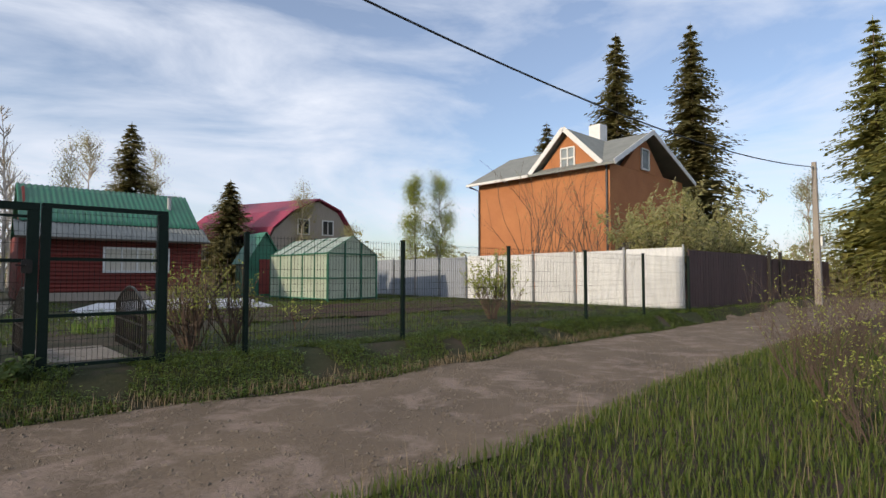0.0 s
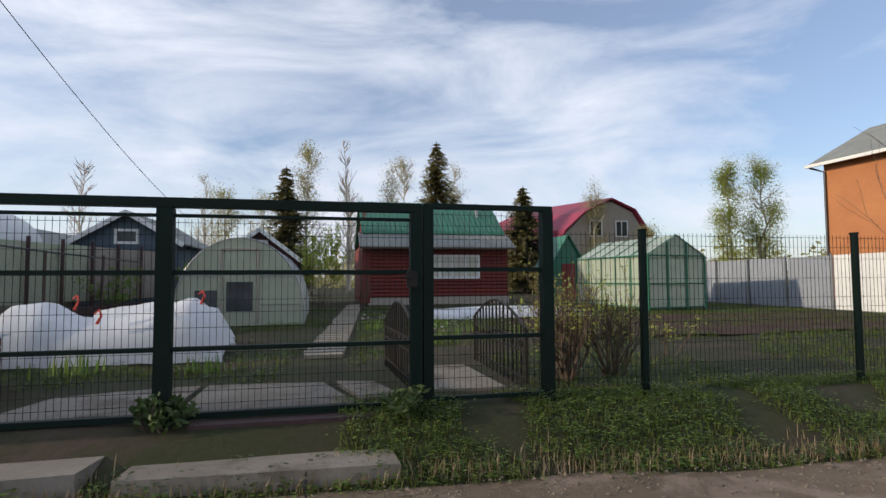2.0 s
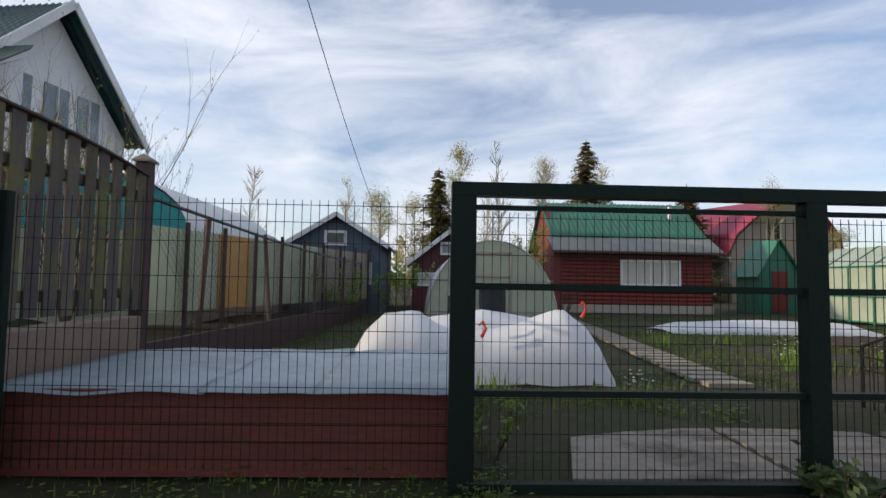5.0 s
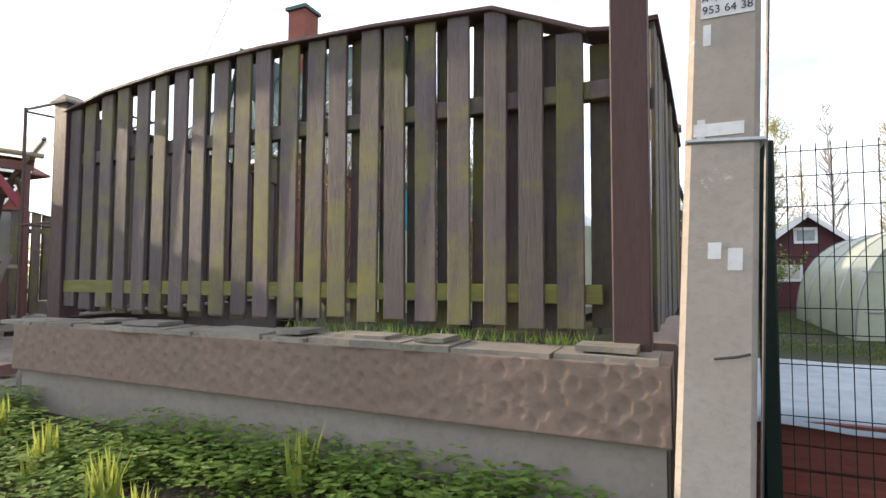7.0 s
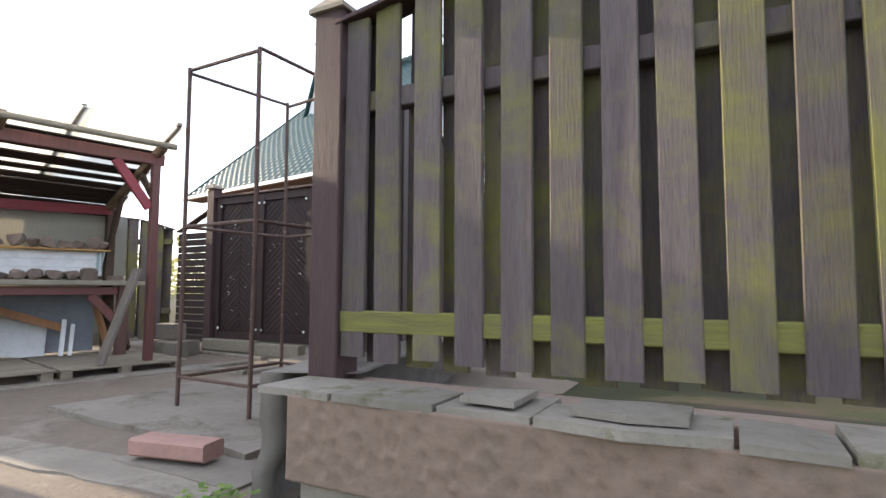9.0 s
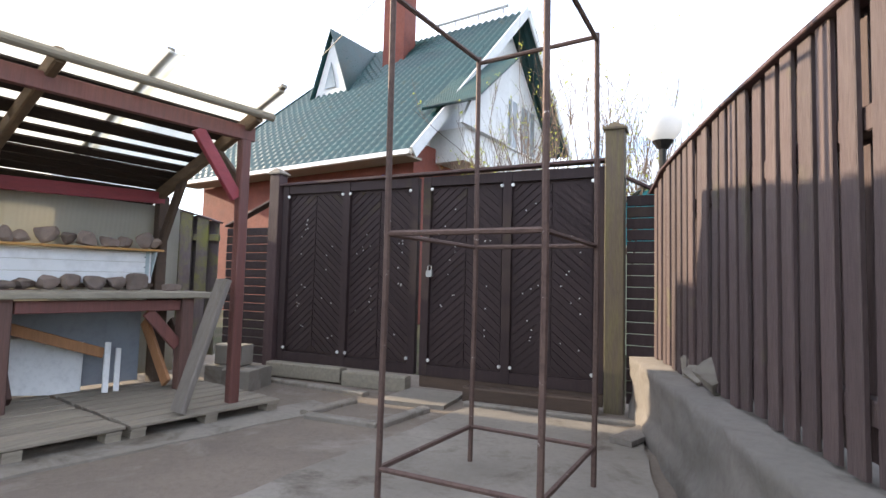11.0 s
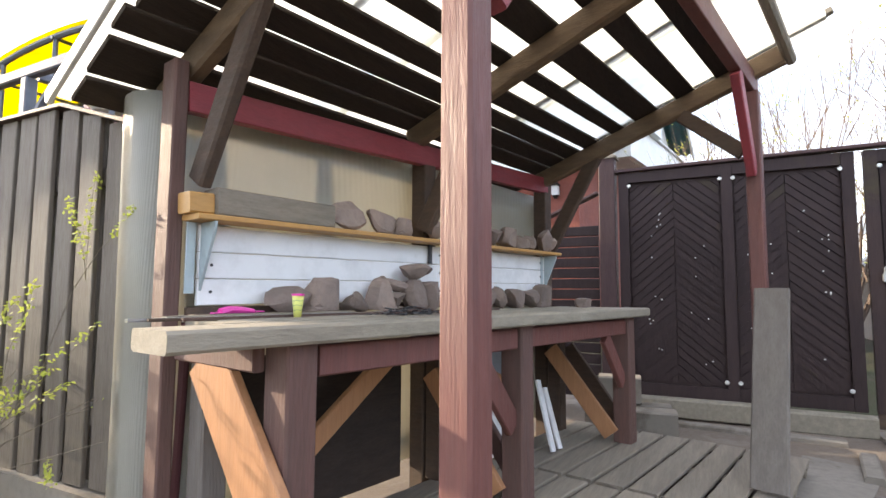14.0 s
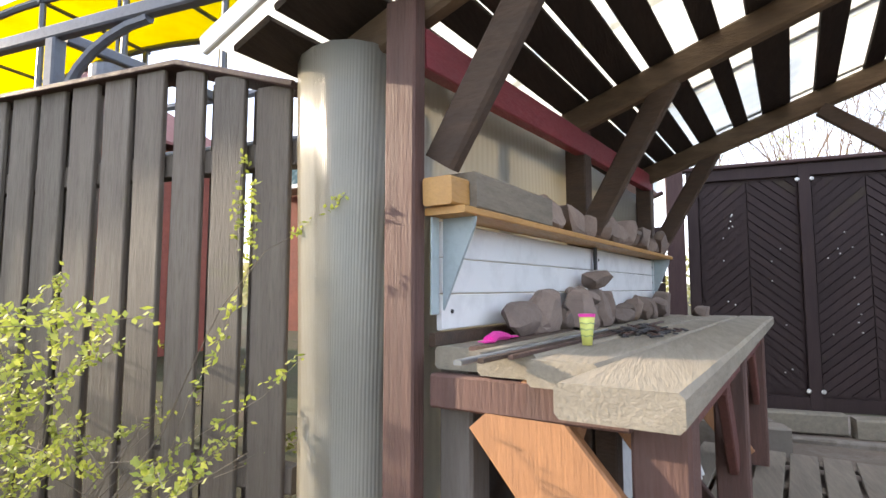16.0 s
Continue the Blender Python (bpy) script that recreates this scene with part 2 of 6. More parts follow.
white_board_m = surface("white_board_paint", (0.80, 0.80, 0.80), (0.74, 0.75, 0.76), 0.5, 1.2, 6, (1, 1, 1), 0.03, stain=(0.66, 0.65, 0.62), stain_at=(0.66, 0.8), stain_scale=5, vary=0.05)
white_film = sheet("white_film", (0.82, 0.83, 0.86), 0.25, 0.6)
foil_m = surface("grey_blue_foil", (0.29, 0.35, 0.40), (0.20, 0.24, 0.27), 0.45, 1.3, 9, bump=0.4, stain=(0.20, 0.19, 0.17), stain_at=(0.6, 0.75))
poly_cream = sheet("cream_polycarbonate", (0.56, 0.60, 0.46), 0.35, 0.3)
poly_clear = sheet("weathered_polycarbonate", (0.50, 0.48, 0.415), 0.5, 0.16, 40.0)
roof_poly = sheet("clear_roof_sheet", (0.90, 0.90, 0.86), 0.85, 0.3)
poly_yellow = sheet("yellow_polycarbonate", (0.95, 0.80, 0.02), 0.75, 0.3)
glass_green = sheet("greenhouse_pane", (0.60, 0.68, 0.56), 0.4, 0.15)
teal_m = surface("teal_sheet", (0.015, 0.28, 0.30), (0.02, 0.22, 0.25), 0.5, 2, 20, bump=0.1)
green_roof = surface("green_metal_roof", (0.02, 0.17, 0.10), (0.03, 0.13, 0.08), 0.45, 1.5, 20, bump=0.15, vary=0.2)
tile_green = surface("green_roof_tile", (0.010, 0.062, 0.062), (0.016, 0.048, 0.048), 0.35, 1.2, 14, bump=0.2, stain=(0.05, 0.06, 0.03), stain_at=(0.58, 0.75), vary=0.3)
grey_roof = surface("grey_slate_roof", (0.24, 0.25, 0.23), (0.17, 0.18, 0.17), 0.8, 1.5, 20, bump=0.3)
crimson_roof = surface("crimson_roof", (0.30, 0.03, 0.07), (0.24, 0.025, 0.055), 0.5, 1.5, 15, bump=0.1)
brown_tile = surface("brown_red_tile", (0.20, 0.07, 0.06), (0.15, 0.055, 0.05), 0.7, 1.5, 14, bump=0.3)
pale_board = surface("pale_board", (0.38, 0.33, 0.28), (0.30, 0.26, 0.22), 0.8, 1.5, 12, V, 0.3)
blue_wall = surface("blue_grey_wall", (0.085, 0.12, 0.16), (0.07, 0.10, 0.13), 0.7, 1.5, 12, HX, 0.3)
brick_m = surface("orange_brick", (0.46, 0.19, 0.075), (0.38, 0.145, 0.06), 0.85, 0.8, 16, bump=0.3, stain=(0.30, 0.13, 0.07), stain_at=(0.6, 0.75))
redbrick_m = surface("red_brick", (0.27, 0.075, 0.05), (0.20, 0.06, 0.045), 0.85, 2.5, 16, bump=0.4)
corrug_m = surface("white_corrugated", (0.66, 0.67, 0.66), (0.54, 0.55, 0.56), 0.5, 0.8, 12, bump=0.1)
greycor_m = surface("grey_corrugated", (0.30, 0.33, 0.38), (0.24, 0.27, 0.31), 0.5, 0.8, 12, bump=0.1)
wet_concrete = surface("damp_concrete", (0.15, 0.13, 0.115), (0.10, 0.09, 0.078), 0.85, 1.3, 22, bump=0.5, stain=(0.07, 0.06, 0.05), stain_at=(0.56, 0.7))
concrete = surface("concrete", (0.25, 0.222, 0.19), (0.165, 0.145, 0.12), 0.9, 1.1, 22, bump=0.5, stain=(0.105, 0.086, 0.066), stain_at=(0.52, 0.66), stain_scale=1.7, spec=0.3)
pole_concrete = surface("pole_concrete", (0.34, 0.305, 0.27), (0.26, 0.225, 0.19), 0.9, 1.8, 30, bump=0.5, stain=(0.55, 0.54, 0.53), stain_at=(0.62, 0.68), stain_scale=3.2)
plinth_m = surface("plinth_render", (0.235, 0.165, 0.13), (0.19, 0.135, 0.105), 0.92, 1.5, 26, bump=0.6, stain=(0.15, 0.125, 0.10), stain_at=(0.58, 0.75))
plinth_low = surface("plinth_concrete", (0.27, 0.235, 0.205), (0.21, 0.18, 0.155), 0.9, 1.2, 24, bump=0.4, stain=(0.38, 0.36, 0.34), stain_at=(0.66, 0.72), stain_scale=2.5)
slab_m = surface("mossy_slab", (0.24, 0.215, 0.185), (0.16, 0.145, 0.12), 0.95, 4, 26, bump=0.8, stain=(0.09, 0.085, 0.035), stain_at=(0.55, 0.68), stain_scale=5)
brown_board = surface("brown_board", (0.075, 0.054, 0.056), (0.105, 0.085, 0.082), 0.75, 1.6, 10, V, 0.5, stain=(0.135, 0.128, 0.028), stain_at=(0.46, 0.66), stain_scale=1.6, vary=0.45)
neighbour_board = surface("neighbour_board", (0.11, 0.085, 0.068), (0.15, 0.125, 0.10), 0.7, 1.6, 10, V, 0.5, stain=(0.12, 0.115, 0.05), stain_at=(0.62, 0.8), stain_scale=1.6, vary=0.45)
yard_board = surface("yard_board", (0.055, 0.032, 0.032), (0.075, 0.05, 0.046), 0.7, 1.6, 10, V, 0.4, stain=(0.09, 0.085, 0.035), stain_at=(0.62, 0.8), stain_scale=1.2, vary=0.35)
moss_rail = surface("mossy_rail", (0.17, 0.17, 0.035), (0.11, 0.105, 0.04), 0.9, 2.5, 12, HX, 0.5, stain=(0.06, 0.05, 0.035), stain_at=(0.6, 0.75), stain_scale=4)
brown_post = surface("brown_post", (0.060, 0.034, 0.036), (0.075, 0.046, 0.045), 0.6, 1.5, 10, V, 0.3, spec=0.2)
gate_m = surface("gate_brown", (0.030, 0.019, 0.020), (0.042, 0.027, 0.026), 0.6, 1.6, 12, V, 0.35, stain=(0.06, 0.05, 0.022), stain_at=(0.62, 0.8), stain_scale=0.8, vary=0.25, spec=0.2)
post_wood = surface("old_gate_post", (0.075, 0.052, 0.042), (0.10, 0.085, 0.035), 0.8, 1.6, 10, V, 0.5)
red_timber = surface("red_timber", (0.165, 0.058, 0.047), (0.115, 0.046, 0.039), 0.6, 2, 9, V, 0.35)
leg_timber = surface("brown_red_leg", (0.125, 0.062, 0.05), (0.085, 0.048, 0.04), 0.75, 2, 9, V, 0.5)
red_beam_m = surface("red_beam", (0.26, 0.035, 0.045), (0.20, 0.03, 0.04), 0.55, 2, 9, HY, 0.3)
dark_timber = surface("dark_timber", (0.085, 0.052, 0.034), (0.055, 0.036, 0.026), 0.8, 2, 9, HX, 0.5)
bracket_m = surface("bracket_steel", (0.42, 0.50, 0.52), (0.34, 0.41, 0.43), 0.5, 3, 30, bump=0.05, stain=(0.25, 0.2, 0.15), stain_at=(0.68, 0.75), stain_scale=9)
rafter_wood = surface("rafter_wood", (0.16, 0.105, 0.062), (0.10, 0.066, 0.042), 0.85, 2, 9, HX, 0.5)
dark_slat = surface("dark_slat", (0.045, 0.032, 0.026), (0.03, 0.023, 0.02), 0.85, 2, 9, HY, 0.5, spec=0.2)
grey_timber = surface("grey_timber", (0.28, 0.245, 0.19), (0.20, 0.175, 0.135), 0.85, 2, 9, HY, 0.5, stain=(0.11, 0.095, 0.075), stain_at=(0.6, 0.75))
grey_board_v = surface("grey_board", (0.19, 0.165, 0.145), (0.14, 0.12, 0.10), 0.85, 2, 9, V, 0.5)
fresh_wood = surface("fresh_orange_wood", (0.42, 0.20, 0.09), (0.33, 0.155, 0.072), 0.6, 2, 9, V, 0.3)
shelf_wood = surface("yellow_pine", (0.50, 0.27, 0.08), (0.42, 0.22, 0.07), 0.5, 2, 9, HY, 0.2)
pallet_m = surface("pallet_wood", (0.27, 0.23, 0.18), (0.19, 0.16, 0.125), 0.9, 2, 9, HY, 0.5)
stone_m = surface("field_stone", (0.27, 0.20, 0.165), (0.18, 0.14, 0.12), 0.9, 5, 28, bump=0.7, vary=0.5)
rust_m = surface("rusty_steel", (0.085, 0.05, 0.042), (0.12, 0.075, 0.06), 0.75, 6, 40, bump=0.4, metal=0.3, stain=(0.45, 0.40, 0.37), stain_at=(0.66, 0.7), stain_scale=14)
steel_m = surface("grey_steel", (0.42, 0.43, 0.44), (0.34, 0.35, 0.36), 0.4, 4, 30, bump=0.1, metal=0.8)
bolt_m = surface("bolt_zinc", (0.75, 0.75, 0.73), (0.62, 0.62, 0.6), 0.35, 4, 30, bump=0, metal=0.4)
dark_metal = surface("dark_metal", (0.03, 0.03, 0.035), (0.05, 0.045, 0.045), 0.5, 4, 30, bump=0.1)
slate_frame = surface("grey_blue_tube", (0.13, 0.14, 0.17), (0.10, 0.11, 0.135), 0.5, 4, 30, bump=0.1)
pane_m = surface("window_pane", (0.30, 0.34, 0.36), (0.16, 0.19, 0.20), 0.08, 1.2, 3, bump=0)
dark_pane = surface("dark_window_pane", (0.03, 0.035, 0.04), (0.06, 0.065, 0.07), 0.06, 1.2, 3, bump=0)
curtain_m = surface("curtain", (0.62, 0.58, 0.50), (0.45, 0.42, 0.36), 0.8, 5, 20, (6, 6, 0.5), 0.2)
cable_m = surface("black_cable", (0.01, 0.01, 0.011), (0.014, 0.014, 0.014), 0.6, 4, 30, bump=0, vary=0.02)
pink_m = surface("pink_plastic", (0.75, 0.05, 0.35), (0.65, 0.04, 0.30), 0.4, 4, 30, bump=0, vary=0.05)
cup_m = surface("yellow_cup", (0.70, 0.72, 0.20), (0.62, 0.62, 0.16), 0.5, 4, 30, bump=0, vary=0.05)
paper_m = surface("paper_sign", (0.66, 0.66, 0.65), (0.55, 0.55, 0.54), 0.7, 4, 30, bump=0.05, vary=0.02)
ink_m = surface("black_ink", (0.03, 0.03, 0.04), (0.05, 0.05, 0.06), 0.7, 4, 30, bump=0, vary=0.02)
redink_m = surface("red_print", (0.65, 0.06, 0.04), (0.55, 0.05, 0.04), 0.6, 4, 30, bump=0, vary=0.02)
blue_ink = surface("blue_print", (0.02, 0.08, 0.45), (0.02, 0.06, 0.36), 0.6, 4, 30, bump=0, vary=0.02)
globe_m = sheet("opal_glass", (0.90, 0.90, 0.90), 0.5, 0.15)
rng = np.random.default_rng(7)


def smooth(a, b, x):
    t = min(max((x - a) / (b - a), 0), 1)
    return t * t * (3 - 2 * t)


def lerp(x, xs, ys):
    return float(np.interp(x, xs, ys))


def road_n(x):
    return lerp(x, (-60, -25, -11, -6.5, -3, 0, 4, 8.7, 15, 27, 40, 90), (-2.6, -2.6, -2.6, -2.1, -0.95, -1.0, -1.3, -0.8, -0.6, 0.2, 2.8, 14.0))


def road_s(x):
    return lerp(x, (-60, 3.9, 6.4, 13.5, 27, 40, 90), (-4.3, -4.25, -3.85, -3.5, -2.9, -0.4, 10.0))


def height(x, y):
    """The lie of the land: lane, verge, garden, plinth bank and paved yard."""
    n = road_n(x)
    lane = -0.3 + 0.02 * noise.noise((x * 0.5, y * 0.5, 0))
    a = lane + (0.3 if y > 0 else 0.3 * smooth(n - 0.1, -0.1, y)) if y > n - 0.1 else lane
    if y < road_s(x):
        a = -0.27 + 0.35 * smooth(0.3, 5, road_s(x) - y) * smooth(3, 9, x)
    b = lerp(y, (-5, -2.6, -1.6, -0.35, 0.5, 3), (-0.25, -0.14, -0.08, 0.22, 0.25, 0.1))
    c = lerp(y, (-5, -3.2, -1.6, 0, 5, 9), (-0.2, 0.12, 0.2, 0.24, 0.26, 0.3))
    w = smooth(-6.1, -6.9, x) if x < -6.1 else 0
    k = smooth(-10.6, -11.6, x) if x < -10.6 else 0
    w = w * (1 - smooth(2.5, 6, y)) if x > -10.6 else w
    z = a * (1 - w) + b * w
    z = z * (1 - k) + c * k
    return z + 0.03 * noise.noise((x * 0.9, y * 0.9, 3.0)) * (1 if k < 0.5 and (y > n or y < road_s(x)) else 0.3)


def lines(lo, hi, step, far):
    near = list(np.arange(lo, hi + 0.01, step))
    out, g = [], step
    p = hi
    while p < far:
        g *= 1.35
        p += g
        out.append(p)
    back, g, p = [], step, lo
    while p > -far:
        g *= 1.35
        p -= g
        back.append(p)
    return back[::-1] + near + out


gx, gy = lines(-22, 30, 0.22, 900), lines(-9, 24, 0.22, 900)
ground = solo("ground", M().grid([[(x, y, height(x, y)) for x in gx] for y in gy]), soil_grass, "uneven grass and bare earth of gardens and verges", "ground", kind="structure", smooth=True)
ground_z = ground.location.z

# gravel lane
rx = lines(-25, 32, 0.4, 90)
rows = []
for i in range(15):
    f = i / 14
    row = []
    for x in rx:
        wob = 0.16 * noise.noise((x * 0.9, i // 8 * 5.0, 1.0)) + 0.05 * noise.noise((x * 4, i // 8 * 9.0, 2.0))
        y = road_s(x) * (1 - f) + road_n(x) * f + (wob if i in (0, 14) else 0)
        edge = 0.006 if i in (0, 14) else 0.03
        row.append((x, y, height(x, y) + edge + 0.02 * noise.noise((x * 1.7, y * 1.7, 8.0)) * (0 if i in (0, 14) else 1)))
    rows.append(row)
solo("road", M().grid(rows), gravel, "brown gravel lane with loose stones", "road", kind="structure", smooth=True)
mp = M()
for _ in range(15000):
    x = rng.uniform(-16, 16) if rng.random() < 0.8 else rng.uniform(-3, 6)
    f = rng.beta(0.8, 0.8)
    y = road_s(x) * (1 - f) + road_n(x) * f + rng.normal(0, 0.08)
    r = 0.006 + 0.016 * rng.random() ** 3
    z = height(x, y) + 0.03
    a = rng.random() * 6
    p = [(x + r * math.cos(a + k * 2.1) * rng.uniform(0.7, 1.2), y + r * math.sin(a + k * 2.1), z) for k in range(3)]
    t = (x + r * 0.2, y - r * 0.1, z + r * 0.8)
    mp.add(p + [t], [(0, 1, 3), (1, 2, 3), (2, 0, 3)])
solo("loose_gravel", mp, pebble, "small loose stones scattered over the lane", "gravel", kind="stuff")


def blades(n, place, h0, h1, w, lean=0.35):
    m = M()
    for _ in range(n):
        x, y = place()
        z = height(x, y) - 0.01
        h = rng.uniform(h0, h1)
        a = rng.random() * 6.283
        c, s = math.cos(a), math.sin(a)
        l = lean * h * rng.random()
        q = w * rng.uniform(0.6, 1.3)
        m.add([(x - s * q, y + c * q, z), (x + s * q, y - c * q, z), (x + c * l * 0.4 + s * q * 0.6, y + s * l * 0.4 - c * q * 0.6, z + h * 0.6), (x + c * l * 0.4 - s * q * 0.6, y + s * l * 0.4 + c * q * 0.6, z + h * 0.6), (x + c * l, y + s * l, z + h)], [(0, 1, 2, 3), (3, 2, 4)])
    return m


def verge():
    while True:
        x = rng.uniform(-3.5, 16) if rng.random() < 0.75 else rng.uniform(-6.5, 30)
        y = rng.uniform(road_n(x) - 0.05, max(0.3, road_n(x) + 0.5))
        if -3.2 < x < -0.1 and y > -0.75 or noise.noise((x * 1.3, y * 1.3, 0)) < -0.25:
            continue
        return x, y


def south():
    while True:
        x = rng.uniform(0.8, 14)
        y = rng.uniform(-7.2, road_s(x) + 0.1)
        if (Vector((x, y)) - Vector((0.1, -6.9))).length > 0.5 and noise.noise((x, y, 4)) > -0.6:
            return x, y


def garden():
    while True:
        x, y = rng.uniform(-6, 16), rng.uniform(0.1, 16)
        if abs(x - (-0.2 + 0.085 * (y - 3))) < 0.4 or -3.2 < x < 0.3 and y < 1.5 or x < -3.3 and y < 1.8 or -4.6 < x < -1.4 and 2.8 < y < 5.6:
            continue
        if noise.noise((x * 0.5, y * 0.5, 9)) > -0.1:
            return x, y


def plinth_bank():
    while True:
        x, y = rng.uniform(-10.9, -6.0), -0.36 - abs(rng.normal(0, 0.55))
        if noise.noise((x * 1.6, y * 1.6, 2)) > -0.3 and y > -1.9:
            return x, y


solo("verge_grass", blades(34000, verge, 0.02, 0.09, 0.006, 0.8), grass_m, "short fresh green grass along the lane", "grass", kind="stuff")
solo("bank_grass", blades(42000, south, 0.03, 0.15, 0.006, 0.8), grass_m, "long green grass on the bank", "grass", kind="stuff")
solo("garden_grass", blades(30000, garden, 0.03, 0.12, 0.008, 0.8), grass_m, "patchy grass in the garden", "grass", kind="stuff")
solo("bank_dry_stalks", blades(1500, south, 0.12, 0.4, 0.002, 0.6), straw_m, "dry brown grass stalks on the bank", "grass", kind="stuff")
solo("yellow_edge_grass", blades(3500, lambda: (lambda x: (x, road_n(x) + abs(rng.normal(0, 0.12))))(rng.uniform(-5, 12)), 0.05, 0.16, 0.005, 0.7), straw_m, "dry yellowish grass at the edge of the lane", "grass", kind="stuff")


def weeds(n, place, size=0.04, hmax=0.2):
    """Low broad-leaved weeds: many small leaves at uneven heights."""
    m = M()
    for _ in range(n):
        x, y = place()
        z = height(x, y)
        h = rng.random() ** 1.5 * hmax
        for _ in range(5):
            a, r = rng.random() * 6.283, size * rng.uniform(0.5, 1.3)
            c, s = math.cos(a), math.sin(a)
            px, py, pz = x + rng.normal(0, 0.045), y + rng.normal(0, 0.045), z + h + rng.normal(0, 0.012)
            t = rng.uniform(-0.1, 0.5) * r
            m.add([(px, py, pz), (px + c * r * 0.6 - s * r * 0.4, py + s * r * 0.6 + c * r * 0.4, pz + t * 0.6), (px + c * r * 1.2, py + s * r * 1.2, pz + t * 0.4), (px + c * r * 0.6 + s * r * 0.4, py + s * r * 0.6 - c * r * 0.4, pz + t * 0.6)], [(0, 1, 2, 3)])
    return m


solo("ledge_weeds", (lambda m: m.add([(x, y, z + 0.80) for x, y, z in (m.v.copy(), m.v.clear())[0]], []) and m)(M().add([p for k in range(420) for x, y, h, a in [(rng.uniform(-8.4, -6.7), rng.uniform(-0.13, 0.02), rng.uniform(0.02, 0.075), rng.uniform(0, 6.28))] for p in ((x - 0.004 * math.sin(a), y + 0.004 * math.cos(a), 0), (x + 0.004 * math.sin(a), y - 0.004 * math.cos(a), 0), (x + 0.03 * math.cos(a), y + 0.02 * math.sin(a), h))], [(3 * k, 3 * k + 1, 3 * k + 2) for k in range(420)])), weed_m, "thin grass growing on the plinth's ledge", "grass", kind="stuff")
solo("plinth_weeds", weeds(3400, plinth_bank, 0.04, 0.17), weed_m, "low green leafy weeds along the fence plinth", "weeds", kind="stuff")
solo("bank_flower_leaves", blades(420, lambda: (lambda k: (k[0] + rng.normal(0, 0.03), k[1] + rng.normal(0, 0.03)))([(-8.6, -0.95), (-9.3, -0.8), (-9.6, -1.2), (-8.2, -1.1), (-8.9, -1.3), (-7.9, -0.55), (-9.9, -0.7)][rng.integers(7)]), 0.1, 0.3, 0.012), bud_m, "upright pale green lily leaves in the verge", "plant", kind="stuff")
solo("verge_weeds", weeds(3200, verge, 0.035, 0.14), weed_dark, "nettles and broad-leaved weeds under the fence", "weeds", kind="stuff")
keep_state = rng.bit_generator.state
solo("low_weeds", weeds(5200, verge, 0.03, 0.08), weed_m, "low fresh green weeds filling the verge", "weeds", kind="stuff")
solo("garden_weeds", weeds(6500, garden, 0.045, 0.12), garden_leaf, "low leafy plants and weeds between the garden beds", "weeds", kind="stuff")
solo("flower_bed", M().grid([[(x, y, height(x, y) + 0.03 + 0.03 * noise.noise((x * 2.5, y * 2.5, 6))) for x in np.linspace(4.2, 14.5, 50)] for y in np.linspace(4.2, 9.2, 26)]), bed_soil, "dug brown soil of a vegetable bed", "soil", kind="structure", smooth=True)
for _x, _y in ((2.1, 5.2), (2.9, 6.4), (1.6, 4.4), (3.4, 5.0), (2.4, 7.6), (-3.0, 2.4), (-1.6, 2.3), (0.9, 7.2)):
    solo("tulip_clump", blades(40, lambda: (_x + rng.normal(0, 0.14), _y + rng.normal(0, 0.12)), 0.1, 0.3, 0.014, 0.5), weed_m, "clump of upright tulip leaves in the garden", "plant", kind="stuff")
    solo("white_flower_patch", M().add([p for k in range(14) for x, y, z in [(_x + rng.normal(0, 0.16), _y + rng.normal(0, 0.14), rng.uniform(0.2, 0.32))] for p in ((x - 0.02, y, z), (x, y - 0.02, z + 0.012), (x + 0.02, y, z), (x, y + 0.02, z + 0.012))], [(4 * k, 4 * k + 1, 4 * k + 2, 4 * k + 3) for k in range(14)]), petal_m, "small white spring flowers among the leaves", "flowers", kind="stuff")
rng.bit_generator.state = keep_state

# entry slabs, garden path
def slab(poly, z0, z1, label, mat=wet_concrete):
    m = M().prism([(x, y, z0) for x, y in poly], (0, 0, z1 - z0))
    return solo("concrete_slab", m, mat, label, "slab", "entry slabs", kind="structure")


slab([(-1.5, -0.86), (0.3, -0.95), (0.27, -0.42), (-0.5, -0.37), (-1.45, -0.34)], -0.4, -0.16, "cracked concrete ramp slab before the sliding gate", concrete)
slab([(-3.3, -0.9), (-1.72, -0.82), (-1.62, -0.13), (-3.25, -0.12)], -0.4, -0.11, "worn concrete slab sloping under the gate", concrete)
slab([(-2.8, 0.08), (-1.43, 0.1), (-1.4, 1.2), (-1.62, 1.19), (-2.15, 1.08), (-2.58, 0.93)], -0.1, 0.035, "worn concrete slab behind the gate", concrete)
slab([(-1.36, 0.1), (0.1, 0.12), (-0.05, 0.55), (-0.2, 1.13), (-0.7, 1.2), (-1.33, 1.24)], -0.1, 0.03, "worn concrete slab behind the gate", concrete)
slab([(0.12, 0.2), (0.5, 0.22), (0.3, 1.0), (-0.08, 1.1)], -0.1, 0.045, "broken concrete slab behind the gate", concrete)
slab([(0.72, 0.5), (1.55, 0.45), (1.5, 1.9), (0.75, 1.95)], -0.1, 0.03, "pale concrete slab behind the wicket", concrete)
path = thing("plank_path", (0.4, 10, 0.02), "narrow grey wooden plank path across the garden", "path", kind="structure")
for i in range(46):
    y = 2.95 + i * 0.33
    x = -0.2 + 0.09 * (y - 3)
    part("plank", M().box(x - 0.28 + rng.normal(0, 0.02), x + 0.28, y, y + 0.2, 0.02, 0.07), grey_timber, path)
solo("gate_sill", M().box(-1.2, 0.2, -0.24, -0.11, -0.3, 0.0), brown_post, "dark beam lying under the sliding gate", "beam")

